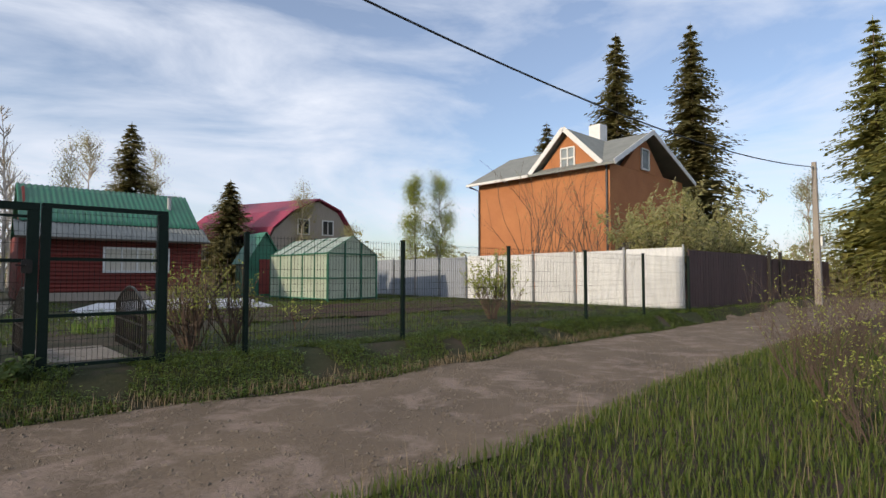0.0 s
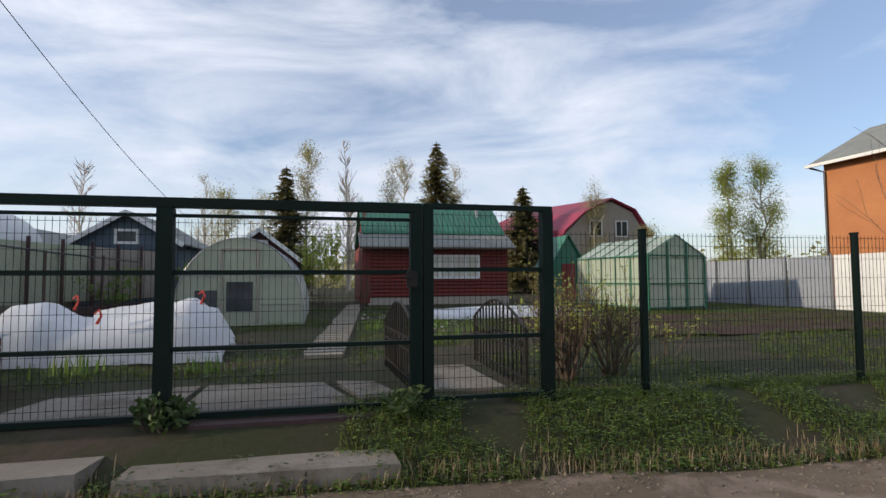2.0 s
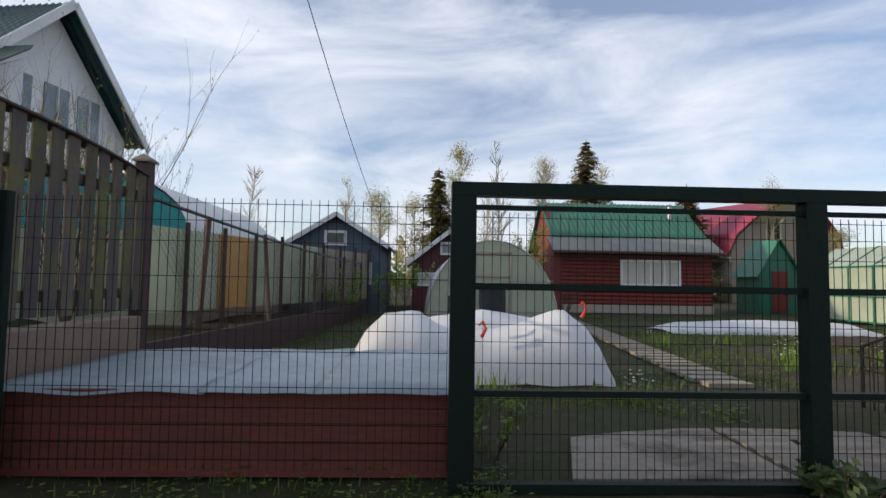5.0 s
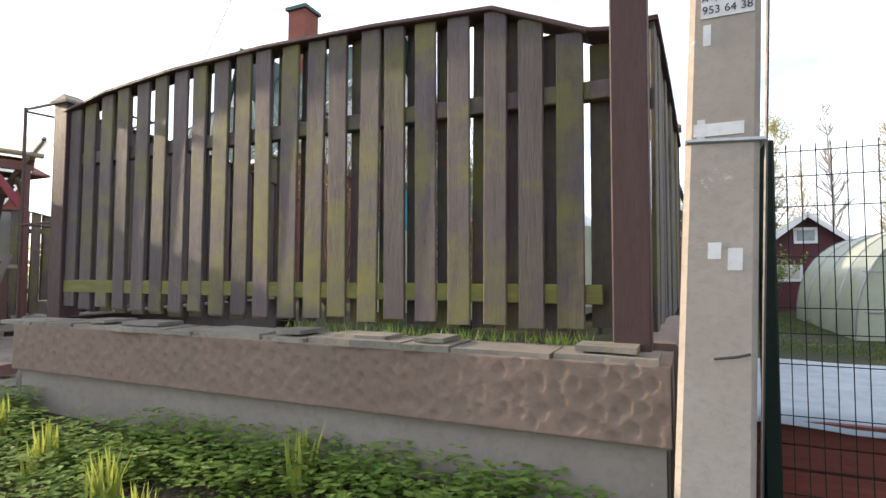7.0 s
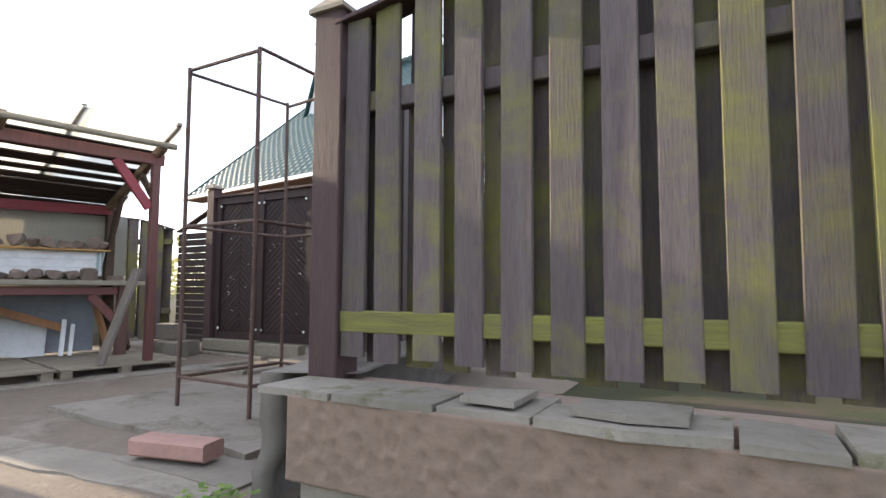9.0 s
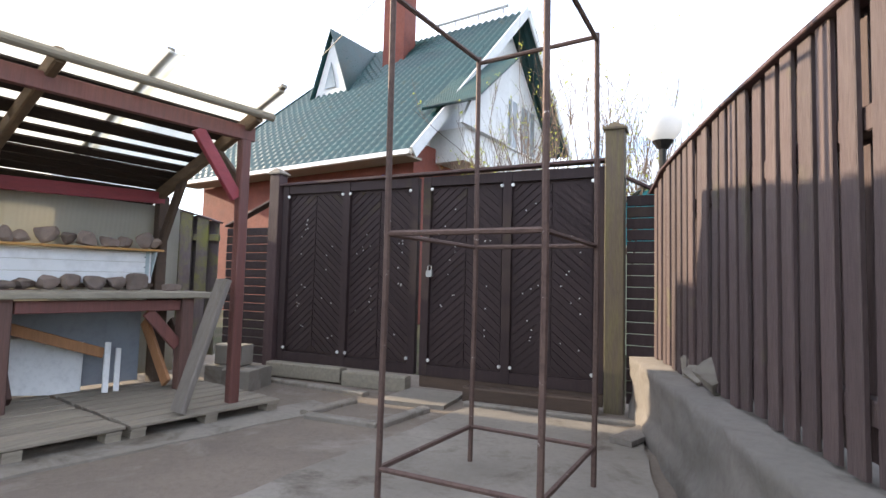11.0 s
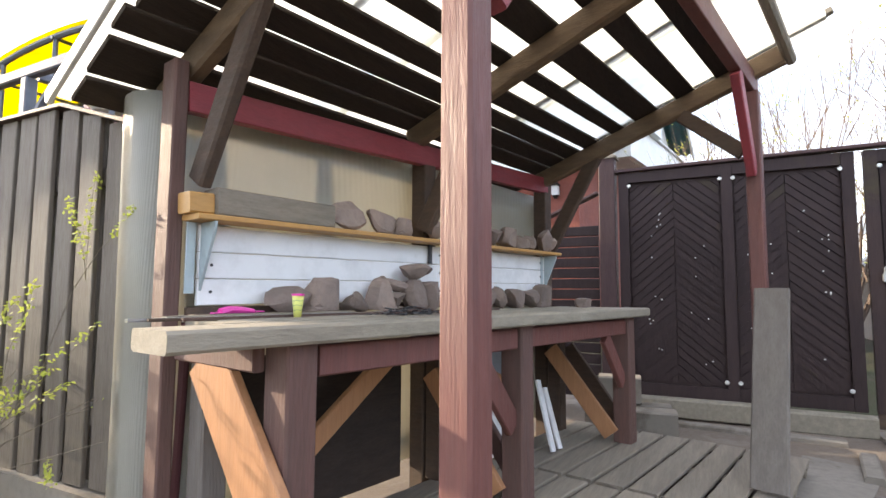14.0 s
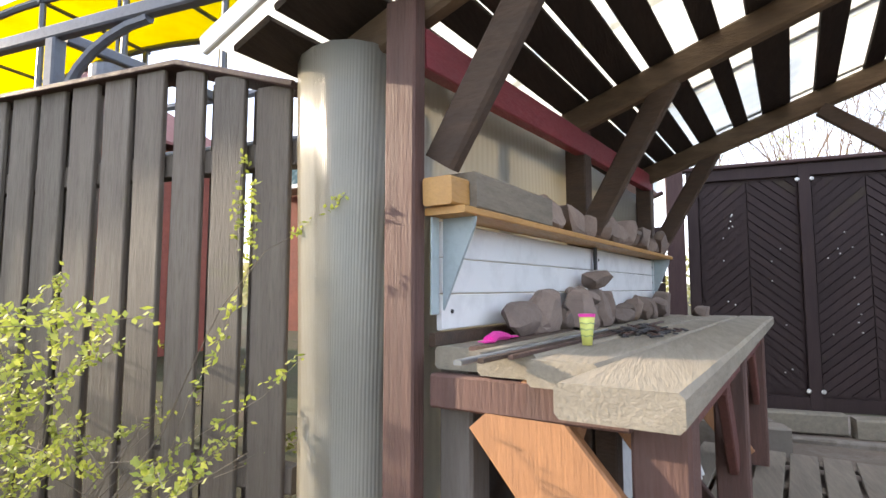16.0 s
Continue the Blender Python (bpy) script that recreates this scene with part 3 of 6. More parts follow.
# ---- green mesh fence, gate and wicket ----
fence = thing("mesh_fence", (5, 0, 0), "dark green welded wire mesh fence on steel posts", "fence")
POSTS = [2.772, 5.292, 7.814, 10.337, 12.859, 15.38]
def panel(x0, x1, z0, z1):
    m = M()
    n = int((x1 - x0) / 0.05)
    for i in range(n + 1):
        x = x0 + (x1 - x0 - n * 0.05) / 2 + i * 0.05
        m.tube([(x, 0.012, z0), (x, 0.012, z1 + 0.03)], 0.0024, 4)
    z = z1
    for k, dz in enumerate((0, 0.1, 0.12, 0.2, 0.2, 0.1, 0.12, 0.2, 0.2, 0.1, 0.1)):
        z -= dz
        if z > z0:
            m.tube([(x0, 0.006, z), (x1, 0.006, z)], 0.0026, 4)
    return m


def mesh_post(x, z0, z1):
    return M().beam((x, -0.03, z0), (x, -0.03, z1), 0.06, 0.06, 0.008)


for x in POSTS:
    p = part("post", mesh_post(x, height(x, 0) - 0.1, 1.54), green_paint, fence)
    part("post_cap", M().box(x - 0.032, x + 0.032, -0.062, 0.002, 1.54, 1.56), green_paint, p)
for a, b in zip([1.83] + POSTS, POSTS):
    part("mesh_panel", panel(a + 0.02, b - 0.02, 0.08, 1.5), wire_m, fence)
side = thing("mesh_fence", (-4.8, 0, 0), "dark green welded wire mesh panel beside a concrete pole", "fence")
part("post", mesh_post(-6.03, -0.1, 1.64), green_paint, side)
part("mesh_panel", panel(-6.0, -3.55, 0.1, 1.6), wire_m, side)

gate = thing("sliding_gate", (-1.5, 0, 0), "large dark green steel frame gate with wire mesh infill", "gate")
for x0, x1 in ((-3.54, -3.4), (-1.49, -1.37), (0.51, 0.61)):
    part("upright", M().box(x0, x1, -0.1, 0.0, -0.1, 1.66), green_paint, gate)
part("top_rail", M().box(-3.54, 0.61, -0.1, 0.0, 1.662, 1.738), green_paint, gate)
for x0, x1 in ((-3.4, -1.49), (-1.37, 0.51)):
    for z, h in ((1.60, 0.025), (1.15, 0.035), (0.55, 0.035), (0.03, 0.05)):
        part("crossbar", M().box(x0 + 0.001, x1 - 0.001, -0.07, -0.02, z - h / 2, z + h / 2), green_paint, gate)
    part("mesh_infill", panel(x0, x1, 0.05, 1.55), wire_m, gate)
wicket = thing("wicket_gate", (1.25, 0, 0), "dark green steel wicket gate with wire mesh and a lock", "gate")
for x0, x1 in ((0.625, 0.71), (1.72, 1.82)):
    part("upright", M().box(x0, x1, -0.1, 0.0, -0.1, 1.7), green_paint, wicket)
part("top_rail", M().box(0.625, 1.82, -0.09, -0.01, 1.702, 1.745), green_paint, wicket)
for z in (1.17, 0.58, 0.06):
    part("crossbar", M().box(0.711, 1.719, -0.07, -0.02, z - 0.018, z + 0.018), green_paint, wicket)
part("mesh_infill", panel(0.71, 1.72, 0.07, 1.66), wire_m, wicket)
lock = part("lock_box", M().box(0.47, 0.56, -0.15, -0.102, 1.02, 1.16, 0.015), black_iron, wicket, "black lock box")
part("handle", M().tube([(0.5, -0.16, 1.1), (0.5, -0.19, 1.1), (0.42, -0.19, 1.1)], 0.008, 6), black_iron, lock)

def iron_wing(a, b):
    """A low wrought-iron fence section of upright bars under an arched rail."""
    a, b = Vector((*a, 0.03)), Vector((*b, 0.03))
    g = thing("wrought_iron_fence", a, "low black wrought-iron fence section with an arched top", "fence", "wrought-iron sections")
    n = 14
    top = lambda f: 0.58 + 0.24 * math.sin(math.pi * f)
    for i in range(n + 1):
        f = i / n
        q = a.lerp(b, f)
        part("bar", M().tube([q, q + Vector((0, 0, top(f)))], 0.010 if 0 < i < n else 0.02, 6), black_iron, g)
        if 0 < i < n and i % 2:
            part("scroll", M().tube([q + Vector((0, 0.045 * math.cos(t), 0.42 + 0.045 * math.sin(t))) for t in np.linspace(0, 6.28, 10)], 0.006, 5), black_iron, g)
    part("arch", M().tube([a.lerp(b, k / 14) + Vector((0, 0, top(k / 14))) for k in range(15)], 0.015, 6), black_iron, g)
    for z in (0.1, 0.36, 0.48):
        part("crossbar", M().beam(a + Vector((0, 0, z)), b + Vector((0, 0, z)), 0.012, 0.025), black_iron, g)
    return g


iron_wing((1.68, 0.25), (1.75, 2.25))
iron_wing((0.61, 0.3), (0.55, 2.0))

# ---- red raised bed, foil, white covers ----
bed = thing("raised_bed", (-4.85, 0.9, 0), "dark red plank raised bed covered with grey-blue foil", "planter")
for i in range(5):
    z = 0.02 + i * 0.1
    part("plank", M().box(-6.15, -3.45, 0.13, 0.165, z, z + 0.094), red_plank, bed)
    part("plank", M().box(-3.45, -3.41, 0.13, 1.75, z, z + 0.094), red_plank, bed)
    part("plank", M().box(-6.15, -3.45, 1.72, 1.75, z, z + 0.094), red_plank, bed)
for i, (a, b) in enumerate(((-6.2, -4.95), (-4.98, -4.3), (-4.33, -3.36))):
    rows = [[(x, y, 0.535 + i * 0.004 + 0.028 * noise.noise((x * 2.2, y * 2.2, i)) + (-0.03 if y < 0.12 else 0)) for x in np.linspace(a, b, 12)] for y in np.linspace(0.08, 1.85, 9)]
    part("foil_cover", M().grid(rows, (0, 0, -0.004)), foil_m, bed, "grey-blue wrinkled foil sheet", True)
def cover(x0, x1, y0, y1, humps, label):
    rows = []
    for i in range(29):
        f = i / 28
        x = x0 + (x1 - x0) * f
        hh = lerp(f, *humps)
        row = []
        for j in range(15):
            a = math.pi * j / 14
            y = (y0 + y1) / 2 - math.cos(a) * (y1 - y0) / 2 * (1 + 0.03 * noise.noise((x * 3, j, 0)))
            row.append((x + 0.03 * noise.noise((y * 3, x, 5)), y, max(0.0, hh * math.sin(a) ** 0.7) + 0.025 * noise.noise((x * 3, y * 3, 1)) + 0.02))
        rows.append(row)
    ob = solo("fleece_tunnel", M().grid(rows), white_film, label, "plant cover", "fleece tunnels", smooth=True)
    return ob


cover(-4.6, -1.5, 3.0, 4.2, ((0, 0.06, 0.14, 0.28, 0.38, 0.52, 0.66, 0.85, 0.95, 1), (0.1, 0.5, 0.75, 0.78, 0.58, 0.56, 0.64, 0.84, 0.6, 0.15)), "white fleece tunnel over a garden bed")
cover(-3.9, -1.7, 4.5, 5.6, ((0, 0.1, 0.5, 0.9, 1), (0.1, 0.6, 0.74, 0.6, 0.1)), "white fleece tunnel over a further bed")
cover(2.2, 7.4, 9.5, 11.0, ((0, 0.1, 0.5, 0.9, 1), (0.05, 0.22, 0.3, 0.25, 0.05)), "low white fleece over a garden bed by the house")
for x, y, z in ((-3.3, 3.3, 0.8), (-1.8, 3.35, 0.85), (-3.0, 3.2, 0.62)):
    solo("red_cloth_tie", M().tube([(x, y - 0.1, z + 0.1), (x + 0.03, y - 0.13, z + 0.02), (x - 0.02, y - 0.12, z - 0.08)], 0.012, 6, 0.022).tube([(x, y - 0.1, z + 0.1), (x - 0.05, y - 0.12, z + 0.05)], 0.014, 6, 0.008), redink_m, "red rag tied on the white fleece", "rag", "red rags")

# ---- arched greenhouse ----
def arched_greenhouse(cx, y0, y1, half, top):
    g = thing("arched_greenhouse", (cx, (y0 + y1) / 2, 0), "cream polycarbonate arched greenhouse with a framed door", "greenhouse")
    arc = [(half * math.cos(a), top * math.sin(a) ** 0.85) for a in np.linspace(0, math.pi, 25)]
    part("vault", M().grid([[(cx + x, y, z) for x, z in arc] for y in np.linspace(y0, y1, 8)]), poly_cream, g, smooth=True)
    for y in (y0, y1):
        part("end_wall", M().prism([(cx + x * 0.995, y, z * 0.995) for x, z in arc], (0, 0.012, 0)), poly_cream, g)
    for y in np.linspace(y0 - 0.01, y1, 5):
        part("rib", M().tube([(cx + x * 1.003, y, z * 1.003 + 0.005) for x, z in arc], 0.016, 5), steel_m, g)
    f = y0 - 0.02
    door = part("door", M().beam((cx - 0.42, f, 0.05), (cx - 0.42, f, 1.85), 0.05, 0.03).beam((cx + 0.42, f, 0.05), (cx + 0.42, f, 1.85), 0.05, 0.03).beam((cx - 0.42, f, 1.83), (cx + 0.42, f, 1.83), 0.03, 0.05).beam((cx - 0.42, f, 1.3), (cx + 0.42, f, 1.3), 0.03, 0.05), pale_board, g)
    part("window", M().box(cx - 0.3, cx + 0.3, f - 0.012, f + 0.005, 0.35, 1.05), dark_pane, door)
    for z in (0.5, 1.2):
        for s in (-1, 1):
            part("crossbar", M().beam((cx + s * 0.45, f, z), (cx + s * half * 0.92, f, z), 0.02, 0.02), steel_m, g)
    part("vent_hatch", M().box(cx - 1.0, cx - 0.5, f - 0.015, f, 0.3, 0.85), dark_pane, g, "dark open vent in the end wall")
    return g


arched_greenhouse(-2.13, 9.1, 14.6, 1.5, 2.1)

# ---- gabled green greenhouse ----
def gable_greenhouse(corner, along, across, length, width, hw, hp):
    o, a, c = Vector(corner), Vector(along).normalized(), Vector(across).normalized()
    g = thing("gabled_greenhouse", corner, "green-framed gabled greenhouse with clouded panes", "greenhouse")
    up = Vector((0, 0, 1))
    P = lambda i, j, z: o + a * i + c * j + up * z
    part("side_pane", M().grid([[P(0, 0, 0.1), P(length, 0, 0.1)], [P(0, 0, hw), P(length, 0, hw)]], c * 0.01), glass_green, g)
    part("side_pane", M().grid([[P(0, width, 0.1), P(length, width, 0.1)], [P(0, width, hw), P(length, width, hw)]], c * -0.01), glass_green, g)
    for i in (0, length):
        part("gable_pane", M().prism([P(i, 0, 0.1), P(i, width, 0.1), P(i, width, hw), P(i, width / 2, hp), P(i, 0, hw)], a * 0.01), glass_green, g)
    for j0 in (0, width):
        part("roof_pane", M().grid([[P(-0.05, j0, hw), P(length, j0, hw)], [P(-0.05, width / 2, hp), P(length, width / 2, hp)]], (0, 0, 0.012)), glass_green, g)
    for i in np.linspace(0, length, 6):
        part("frame_bar", M().beam(P(i, 0, 0), P(i, 0, hw), 0.06, 0.06), green_roof, g)
        part("frame_bar", M().beam(P(i, 0, hw + 0.02), P(i, width / 2, hp + 0.02), 0.04, 0.04), green_roof, g)
        part("frame_bar", M().beam(P(i, width, hw + 0.02), P(i, width / 2, hp + 0.02), 0.04, 0.04), green_roof, g)
    for j in np.linspace(0, width, 4):
        part("frame_bar", M().beam(P(-0.03, j, 0), P(-0.03, j, hw + (hp - hw) * (1 - abs(j * 2 / width - 1))), 0.06, 0.06), green_roof, g)
    for z in (0.1, 0.9, hw):
        part("frame_bar", M().beam(P(-0.03, 0, z), P(-0.03, width, z), 0.05, 0.05), green_roof, g)
        part("frame_bar", M().beam(P(0, -0.02, z), P(length, -0.02, z), 0.05, 0.05), green_roof, g)


gable_greenhouse((10.3, 11.3, 0), (-0.05, 1, 0), (1, 0.2, 0), 4.6, 2.6, 1.85, 2.55)

# ---- houses ----
def pane_window(house, x0, x1, y, z0, z1, n=2, glass=pane_m, trim=white_paint, t=0.09):
    w = part("window", M().box(x0, x1, y - 0.02, y + 0.02, z0, z1), glass, house)
    for a, b, c, d in ((x0 - t, x1 + t, z1, z1 + t), (x0 - t, x1 + t, z0 - t, z0), (x0 - t, x0, z0, z1), (x1, x1 + t, z0, z1)):
        part("trim", M().box(a, b, y - 0.05, y + 0.01, c, d), trim, w)
    for k in range(1, n):
        x = x0 + (x1 - x0) * k / n
        part("mullion", M().box(x - 0.03, x + 0.03, y - 0.045, y, z0, z1), trim, w)
    return w


red = thing("red_house", (4.8, 20.5, 0.1), "dark red log cottage with a green and grey roof", "house")
for i in range(14):
    z = 0.35 + i * 0.155
    part("log", M().beam((1.75, 18.2, z + 0.075), (7.85, 18.2, z + 0.075), 0.16, 0.15, 0.05), red_wall, red)
part("wall", M().box(1.45, 1.78, 18.13, 23, 0.1, 2.55), red_wall, red)
part("wall", M().box(1.78, 7.85, 18.27, 23, 0.1, 2.5), red_wall, red)
part("foundation", M().box(1.7, 7.9, 18.14, 18.3, 0.02, 0.34), pale_board, red)
part("gable", M().prism([(1.62, 18.3, 2.5), (1.62, 23, 2.5), (1.62, 21.3, 4.6), (1.62, 20.4, 4.6)], (0.08, 0, 0)), red_wall, red)
def wavy_roof(x0, x1, ya, za, yb, zb, pitch, amp):
    cols = np.arange(x0, x1, pitch / 4)
    rows = []
    for k in range(10):
        f = k / 9
        rows.append([(x, ya + (yb - ya) * f, za + (zb - za) * f + amp * math.sin((x - x0) / pitch * math.tau) + (0.02 if k % 2 else 0)) for x in cols])
    return M().grid(rows, (0, 0, -0.03))


part("lower_roof", wavy_roof(1.3, 8.05, 17.6, 2.45, 18.7, 3.08, 0.15, 0.02), grey_roof, red, "weathered grey corrugated slope", True)
part("upper_roof", wavy_roof(1.45, 7.95, 18.62, 3.1, 20.9, 4.75, 0.2, 0.025), green_roof, red, "bright green metal roof", True)
part("upper_roof", wavy_roof(1.45, 7.95, 23.4, 2.6, 20.9, 4.75, 0.2, 0.025), green_roof, red, "", True)
pane_window(red, 4.2, 6.45, 18.1, 1.2, 2.05, 4, curtain_m)
part("stovepipe", M().tube([(6.95, 19.9, 3.9), (6.95, 19.9, 4.55)], 0.09, 10), steel_m, red)
part("pipe_cap", M().tube([(6.95, 19.9, 4.58), (6.95, 19.9, 4.66)], 0.14, 10, 0.03), steel_m, red)
part("fascia", M().box(1.3, 8.05, 17.56, 17.595, 2.36, 2.44), dark_timber, red)

out = thing("garden_hut", (11.2, 19.5, 0), "narrow green gabled garden hut with a red door", "hut")
part("body", M().prism([(10.3, 19, 0), (12.0, 19, 0), (12.0, 19, 1.7), (11.15, 19, 3.1), (10.3, 19, 1.7)], (0, 1.6, 0)), green_roof, out)
part("door", M().box(10.85, 11.5, 18.95, 18.995, 0.1, 1.8), red_wall, out)
for s in (-1, 1):
    part("roof", M().beam((11.15 + s * 0.02, 19.8, 3.14), (11.15 + s * 1.0, 19.8, 1.55), 1.9, 0.05, up=(s, 0, 0.6)), green_roof, out)

def simple_house(name, label, x0, x1, y0, y1, wall_top, peak, wall_m, roof_m, trim=white_paint, over=0.35):
    h = thing(name, ((x0 + x1) / 2, (y0 + y1) / 2, 0), label, "house")
    xm = (x0 + x1) / 2
    part("wall", M().prism([(x0, y0, 0), (x1, y0, 0), (x1, y0, wall_top), (xm, y0, peak), (x0, y0, wall_top)], (0, y1 - y0, 0)), wall_m, h)
    for s, xe in ((-1, x0), (1, x1)):
        d = Vector((xe - xm, 0, wall_top - peak))
        e = Vector((xm, 0, peak)) + d * (1 + over / d.length)
        rows = [[(xm + (e.x - xm) * k / 6, y, peak + 0.07 + (e.z - peak) * k / 6) for k in range(7)] for y in (y0 - over, (y0 + y1) / 2, y1 + over)]
        part("roof", M().grid(rows, (0, 0, -0.06)), roof_m, h)
        part("bargeboard", M().beam((xm, y0 - over - 0.02, peak), (e.x, y0 - over - 0.02, e.z), 0.03, 0.16), trim, h)
    return h


bl = simple_house("blue_house", "blue-grey clapboard house with white bargeboards", -8.3, -5.2, 16, 22, 2.5, 3.45, blue_wall, grey_roof)
pane_window(bl, -7.1, -6.5, 15.98, 2.45, 2.8, 1, dark_pane)
pane_window(bl, -6.0, -5.6, 15.98, 1.1, 1.7, 1, dark_pane)
for i in range(14):
    part("clapboard", M().beam((-8.3, 15.985, 0.2 + i * 0.17), (-5.2, 15.985, 0.2 + i * 0.17), 0.02, 0.15), blue_wall, bl)
sh = simple_house("maroon_shed", "dark maroon shed with white-trimmed windows", -4.15, -1.2, 18.6, 23, 2.0, 3.15, maroon_wall, grey_roof)
pane_window(sh, -2.95, -2.45, 18.58, 2.3, 2.65, 1, pane_m)
pane_window(sh, -3.85, -2.9, 18.58, 1.05, 1.42, 2, curtain_m)

mh = thing("mansard_house", (21, 37, 0), "tall pale boarded house with a crimson mansard roof", "house")
gp = [(17.5, 0), (25.0, 0), (25.0, 3.6), (24.6, 4.8), (23.6, 6.3), (21.75, 7.1), (19.5, 6.0), (18.0, 4.6), (17.5, 3.6)]
part("wall", M().prism([(x, 33.4, z) for x, z in gp], (-3.5, 8.5, 0)), pale_board, mh)
roof_line = [(17.1, 3.4), (17.8, 4.8), (19.4, 6.2), (21.75, 7.35), (23.8, 6.5), (25.0, 4.8), (25.4, 3.4)]
for (xa, za), (xb, zb) in zip(roof_line, roof_line[1:]):
    part("roof", M().grid([[(xa, 33.1, za), (xb, 33.1, zb)], [(xa - 3.8, 42.3, za), (xb - 3.8, 42.3, zb)]], (0, 0, -0.1)), crimson_roof, mh)
for x0 in (20.0, 22.2):
    pane_window(mh, x0, x0 + 0.9, 33.35, 4.4, 5.5, 2, dark_pane)
part("chimney", M().box(23.2, 23.5, 35, 35.3, 6.2, 7.4), dark_metal, mh)

# big brick house on a turned plan
bh = thing("brick_house", (29, 17, 0), "large orange brick house with a pale grey gabled roof", "house")
bo, ba, bc = Vector((26.0, 8.9, 0)), Vector((-0.04, 1, 0)), Vector((1, 0.04, 0))
B = lambda i, j, z: bo + ba * i + bc * j + Vector((0, 0, z))
LB, WB, HB, PB = 9.6, 9.4, 7.1, 9.3
part("wall", M().prism([B(0, 0, 0), B(LB, 0, 0), B(LB, WB, 0), B(0, WB, 0)], (0, 0, HB)), brick_m, bh)
part("cross_gable", M().prism([B(0.6, -0.02, HB), B(4.6, -0.02, HB), B(2.6, -0.02, PB - 0.1)], bc * 4), brick_m, bh)
part("end_gable", M().prism([B(-0.02, 1.5, HB), B(-0.02, 6.5, HB), B(-0.02, 4, PB)], ba * 0.3), brick_m, bh)
def slope(a, b, c, d):
    return M().grid([[a, b], [c, d]], (0, 0, 0.12))
part("roof", slope(B(-0.6, -0.6, HB - 0.2), B(LB + 0.5, -0.6, HB - 0.2), B(-0.6, 4, PB), B(LB + 0.5, 4, PB)), grey_roof, bh)
part("roof", slope(B(-0.6, WB + 0.6, HB - 0.2), B(LB + 0.5, WB + 0.6, HB - 0.2), B(-0.6, 4, PB), B(LB + 0.5, 4, PB)), grey_roof, bh)
for e in (0.2, 5.0):
    part("roof", slope(B(e, -0.5, HB - 0.1), B(e, 4, HB - 0.1), B(2.6, -0.5, PB + 0.05), B(2.6, 4, PB + 0.05)), grey_roof, bh)
    part("bargeboard", M().beam(B(e, -0.52, HB - 0.05), B(2.6, -0.52, PB + 0.1), 0.05, 0.28), white_paint, bh)
part("bargeboard", M().beam(B(-0.62, -0.6, HB - 0.1), B(-0.62, 4, PB + 0.1), 0.05, 0.28), white_paint, bh)
part("bargeboard", M().beam(B(-0.62, WB + 0.6, HB - 0.1), B(-0.62, 4, PB + 0.1), 0.05, 0.28), white_paint, bh)
part("gutter", M().beam(B(5.0, -0.65, HB - 0.15), B(LB + 0.5, -0.65, HB - 0.15), 0.12, 0.16), white_paint, bh)
part("chimney", M().box(B(3, 4, 0).x - 0.4, B(3, 4, 0).x + 0.4, B(3, 4, 0).y - 0.4, B(3, 4, 0).y + 0.4, PB - 0.4, PB + 1.2), white_paint, bh)
part("drainpipe", M().tube([B(0.15, -0.08, 0), B(0.15, -0.08, HB)], 0.06, 8), dark_metal, bh)
part("drainpipe", M().tube([B(LB - 0.1, -0.08, 0), B(LB - 0.1, -0.08, HB - 0.5), B(LB + 0.4, -0.5, HB - 0.2)], 0.06, 8), dark_metal, bh)
w = part("window", M().prism([B(2.2, -0.03, 7.2), B(3.0, -0.03, 7.2), B(3.0, -0.03, 8.3), B(2.2, -0.03, 8.3)], bc * 0.02), pane_m, bh)
for a, b in (((2.15, 7.15), (3.05, 7.15)), ((2.15, 8.35), (3.05, 8.35)), ((2.15, 7.15), (2.15, 8.35)), ((3.05, 7.15), (3.05, 8.35)), ((2.6, 7.15), (2.6, 8.35)), ((2.15, 7.75), (3.05, 7.75))):
    part("window_bar", M().beam(B(a[0], -0.05, a[1]), B(b[0], -0.05, b[1]), 0.09, 0.09), white_paint, w)
w = part("window", M().prism([B(-0.05, 3.6, 7.3), B(-0.05, 4.4, 7.3), B(-0.05, 4.4, 8.4), B(-0.05, 3.6, 8.4)], ba * 0.02), pane_m, bh)
for a, b in (((3.55, 7.25), (4.45, 7.25)), ((3.55, 8.45), (4.45, 8.45)), ((3.55, 7.25), (3.55, 8.45)), ((4.45, 7.25), (4.45, 8.45))):
    part("window_bar", M().beam(B(-0.08, a[0], a[1]), B(-0.08, b[0], b[1]), 0.09, 0.09), white_paint, w)

# corrugated boundary fence and dark street fence
cf = thing("corrugated_fence", (16, 9, 0), "white corrugated sheet fence, grey further along, on thin posts", "fence")
def corrug(p0, p1, z0, z1, mat, name="sheet_panel"):
    a, b = Vector((*p0, 0)), Vector((*p1, 0))
    d = (b - a).normalized()
    s = Vector((-d.y, d.x, 0))
    n = int((b - a).length / 0.05)
    pr = [a + d * (k * 0.05) + s * (0.018 if k % 4 in (1, 2) else -0.018) for k in range(n + 1)]
    return part(name, M().grid([[(p.x, p.y, z0) for p in pr], [(p.x, p.y, z1) for p in pr]], s * 0.004), mat, cf)


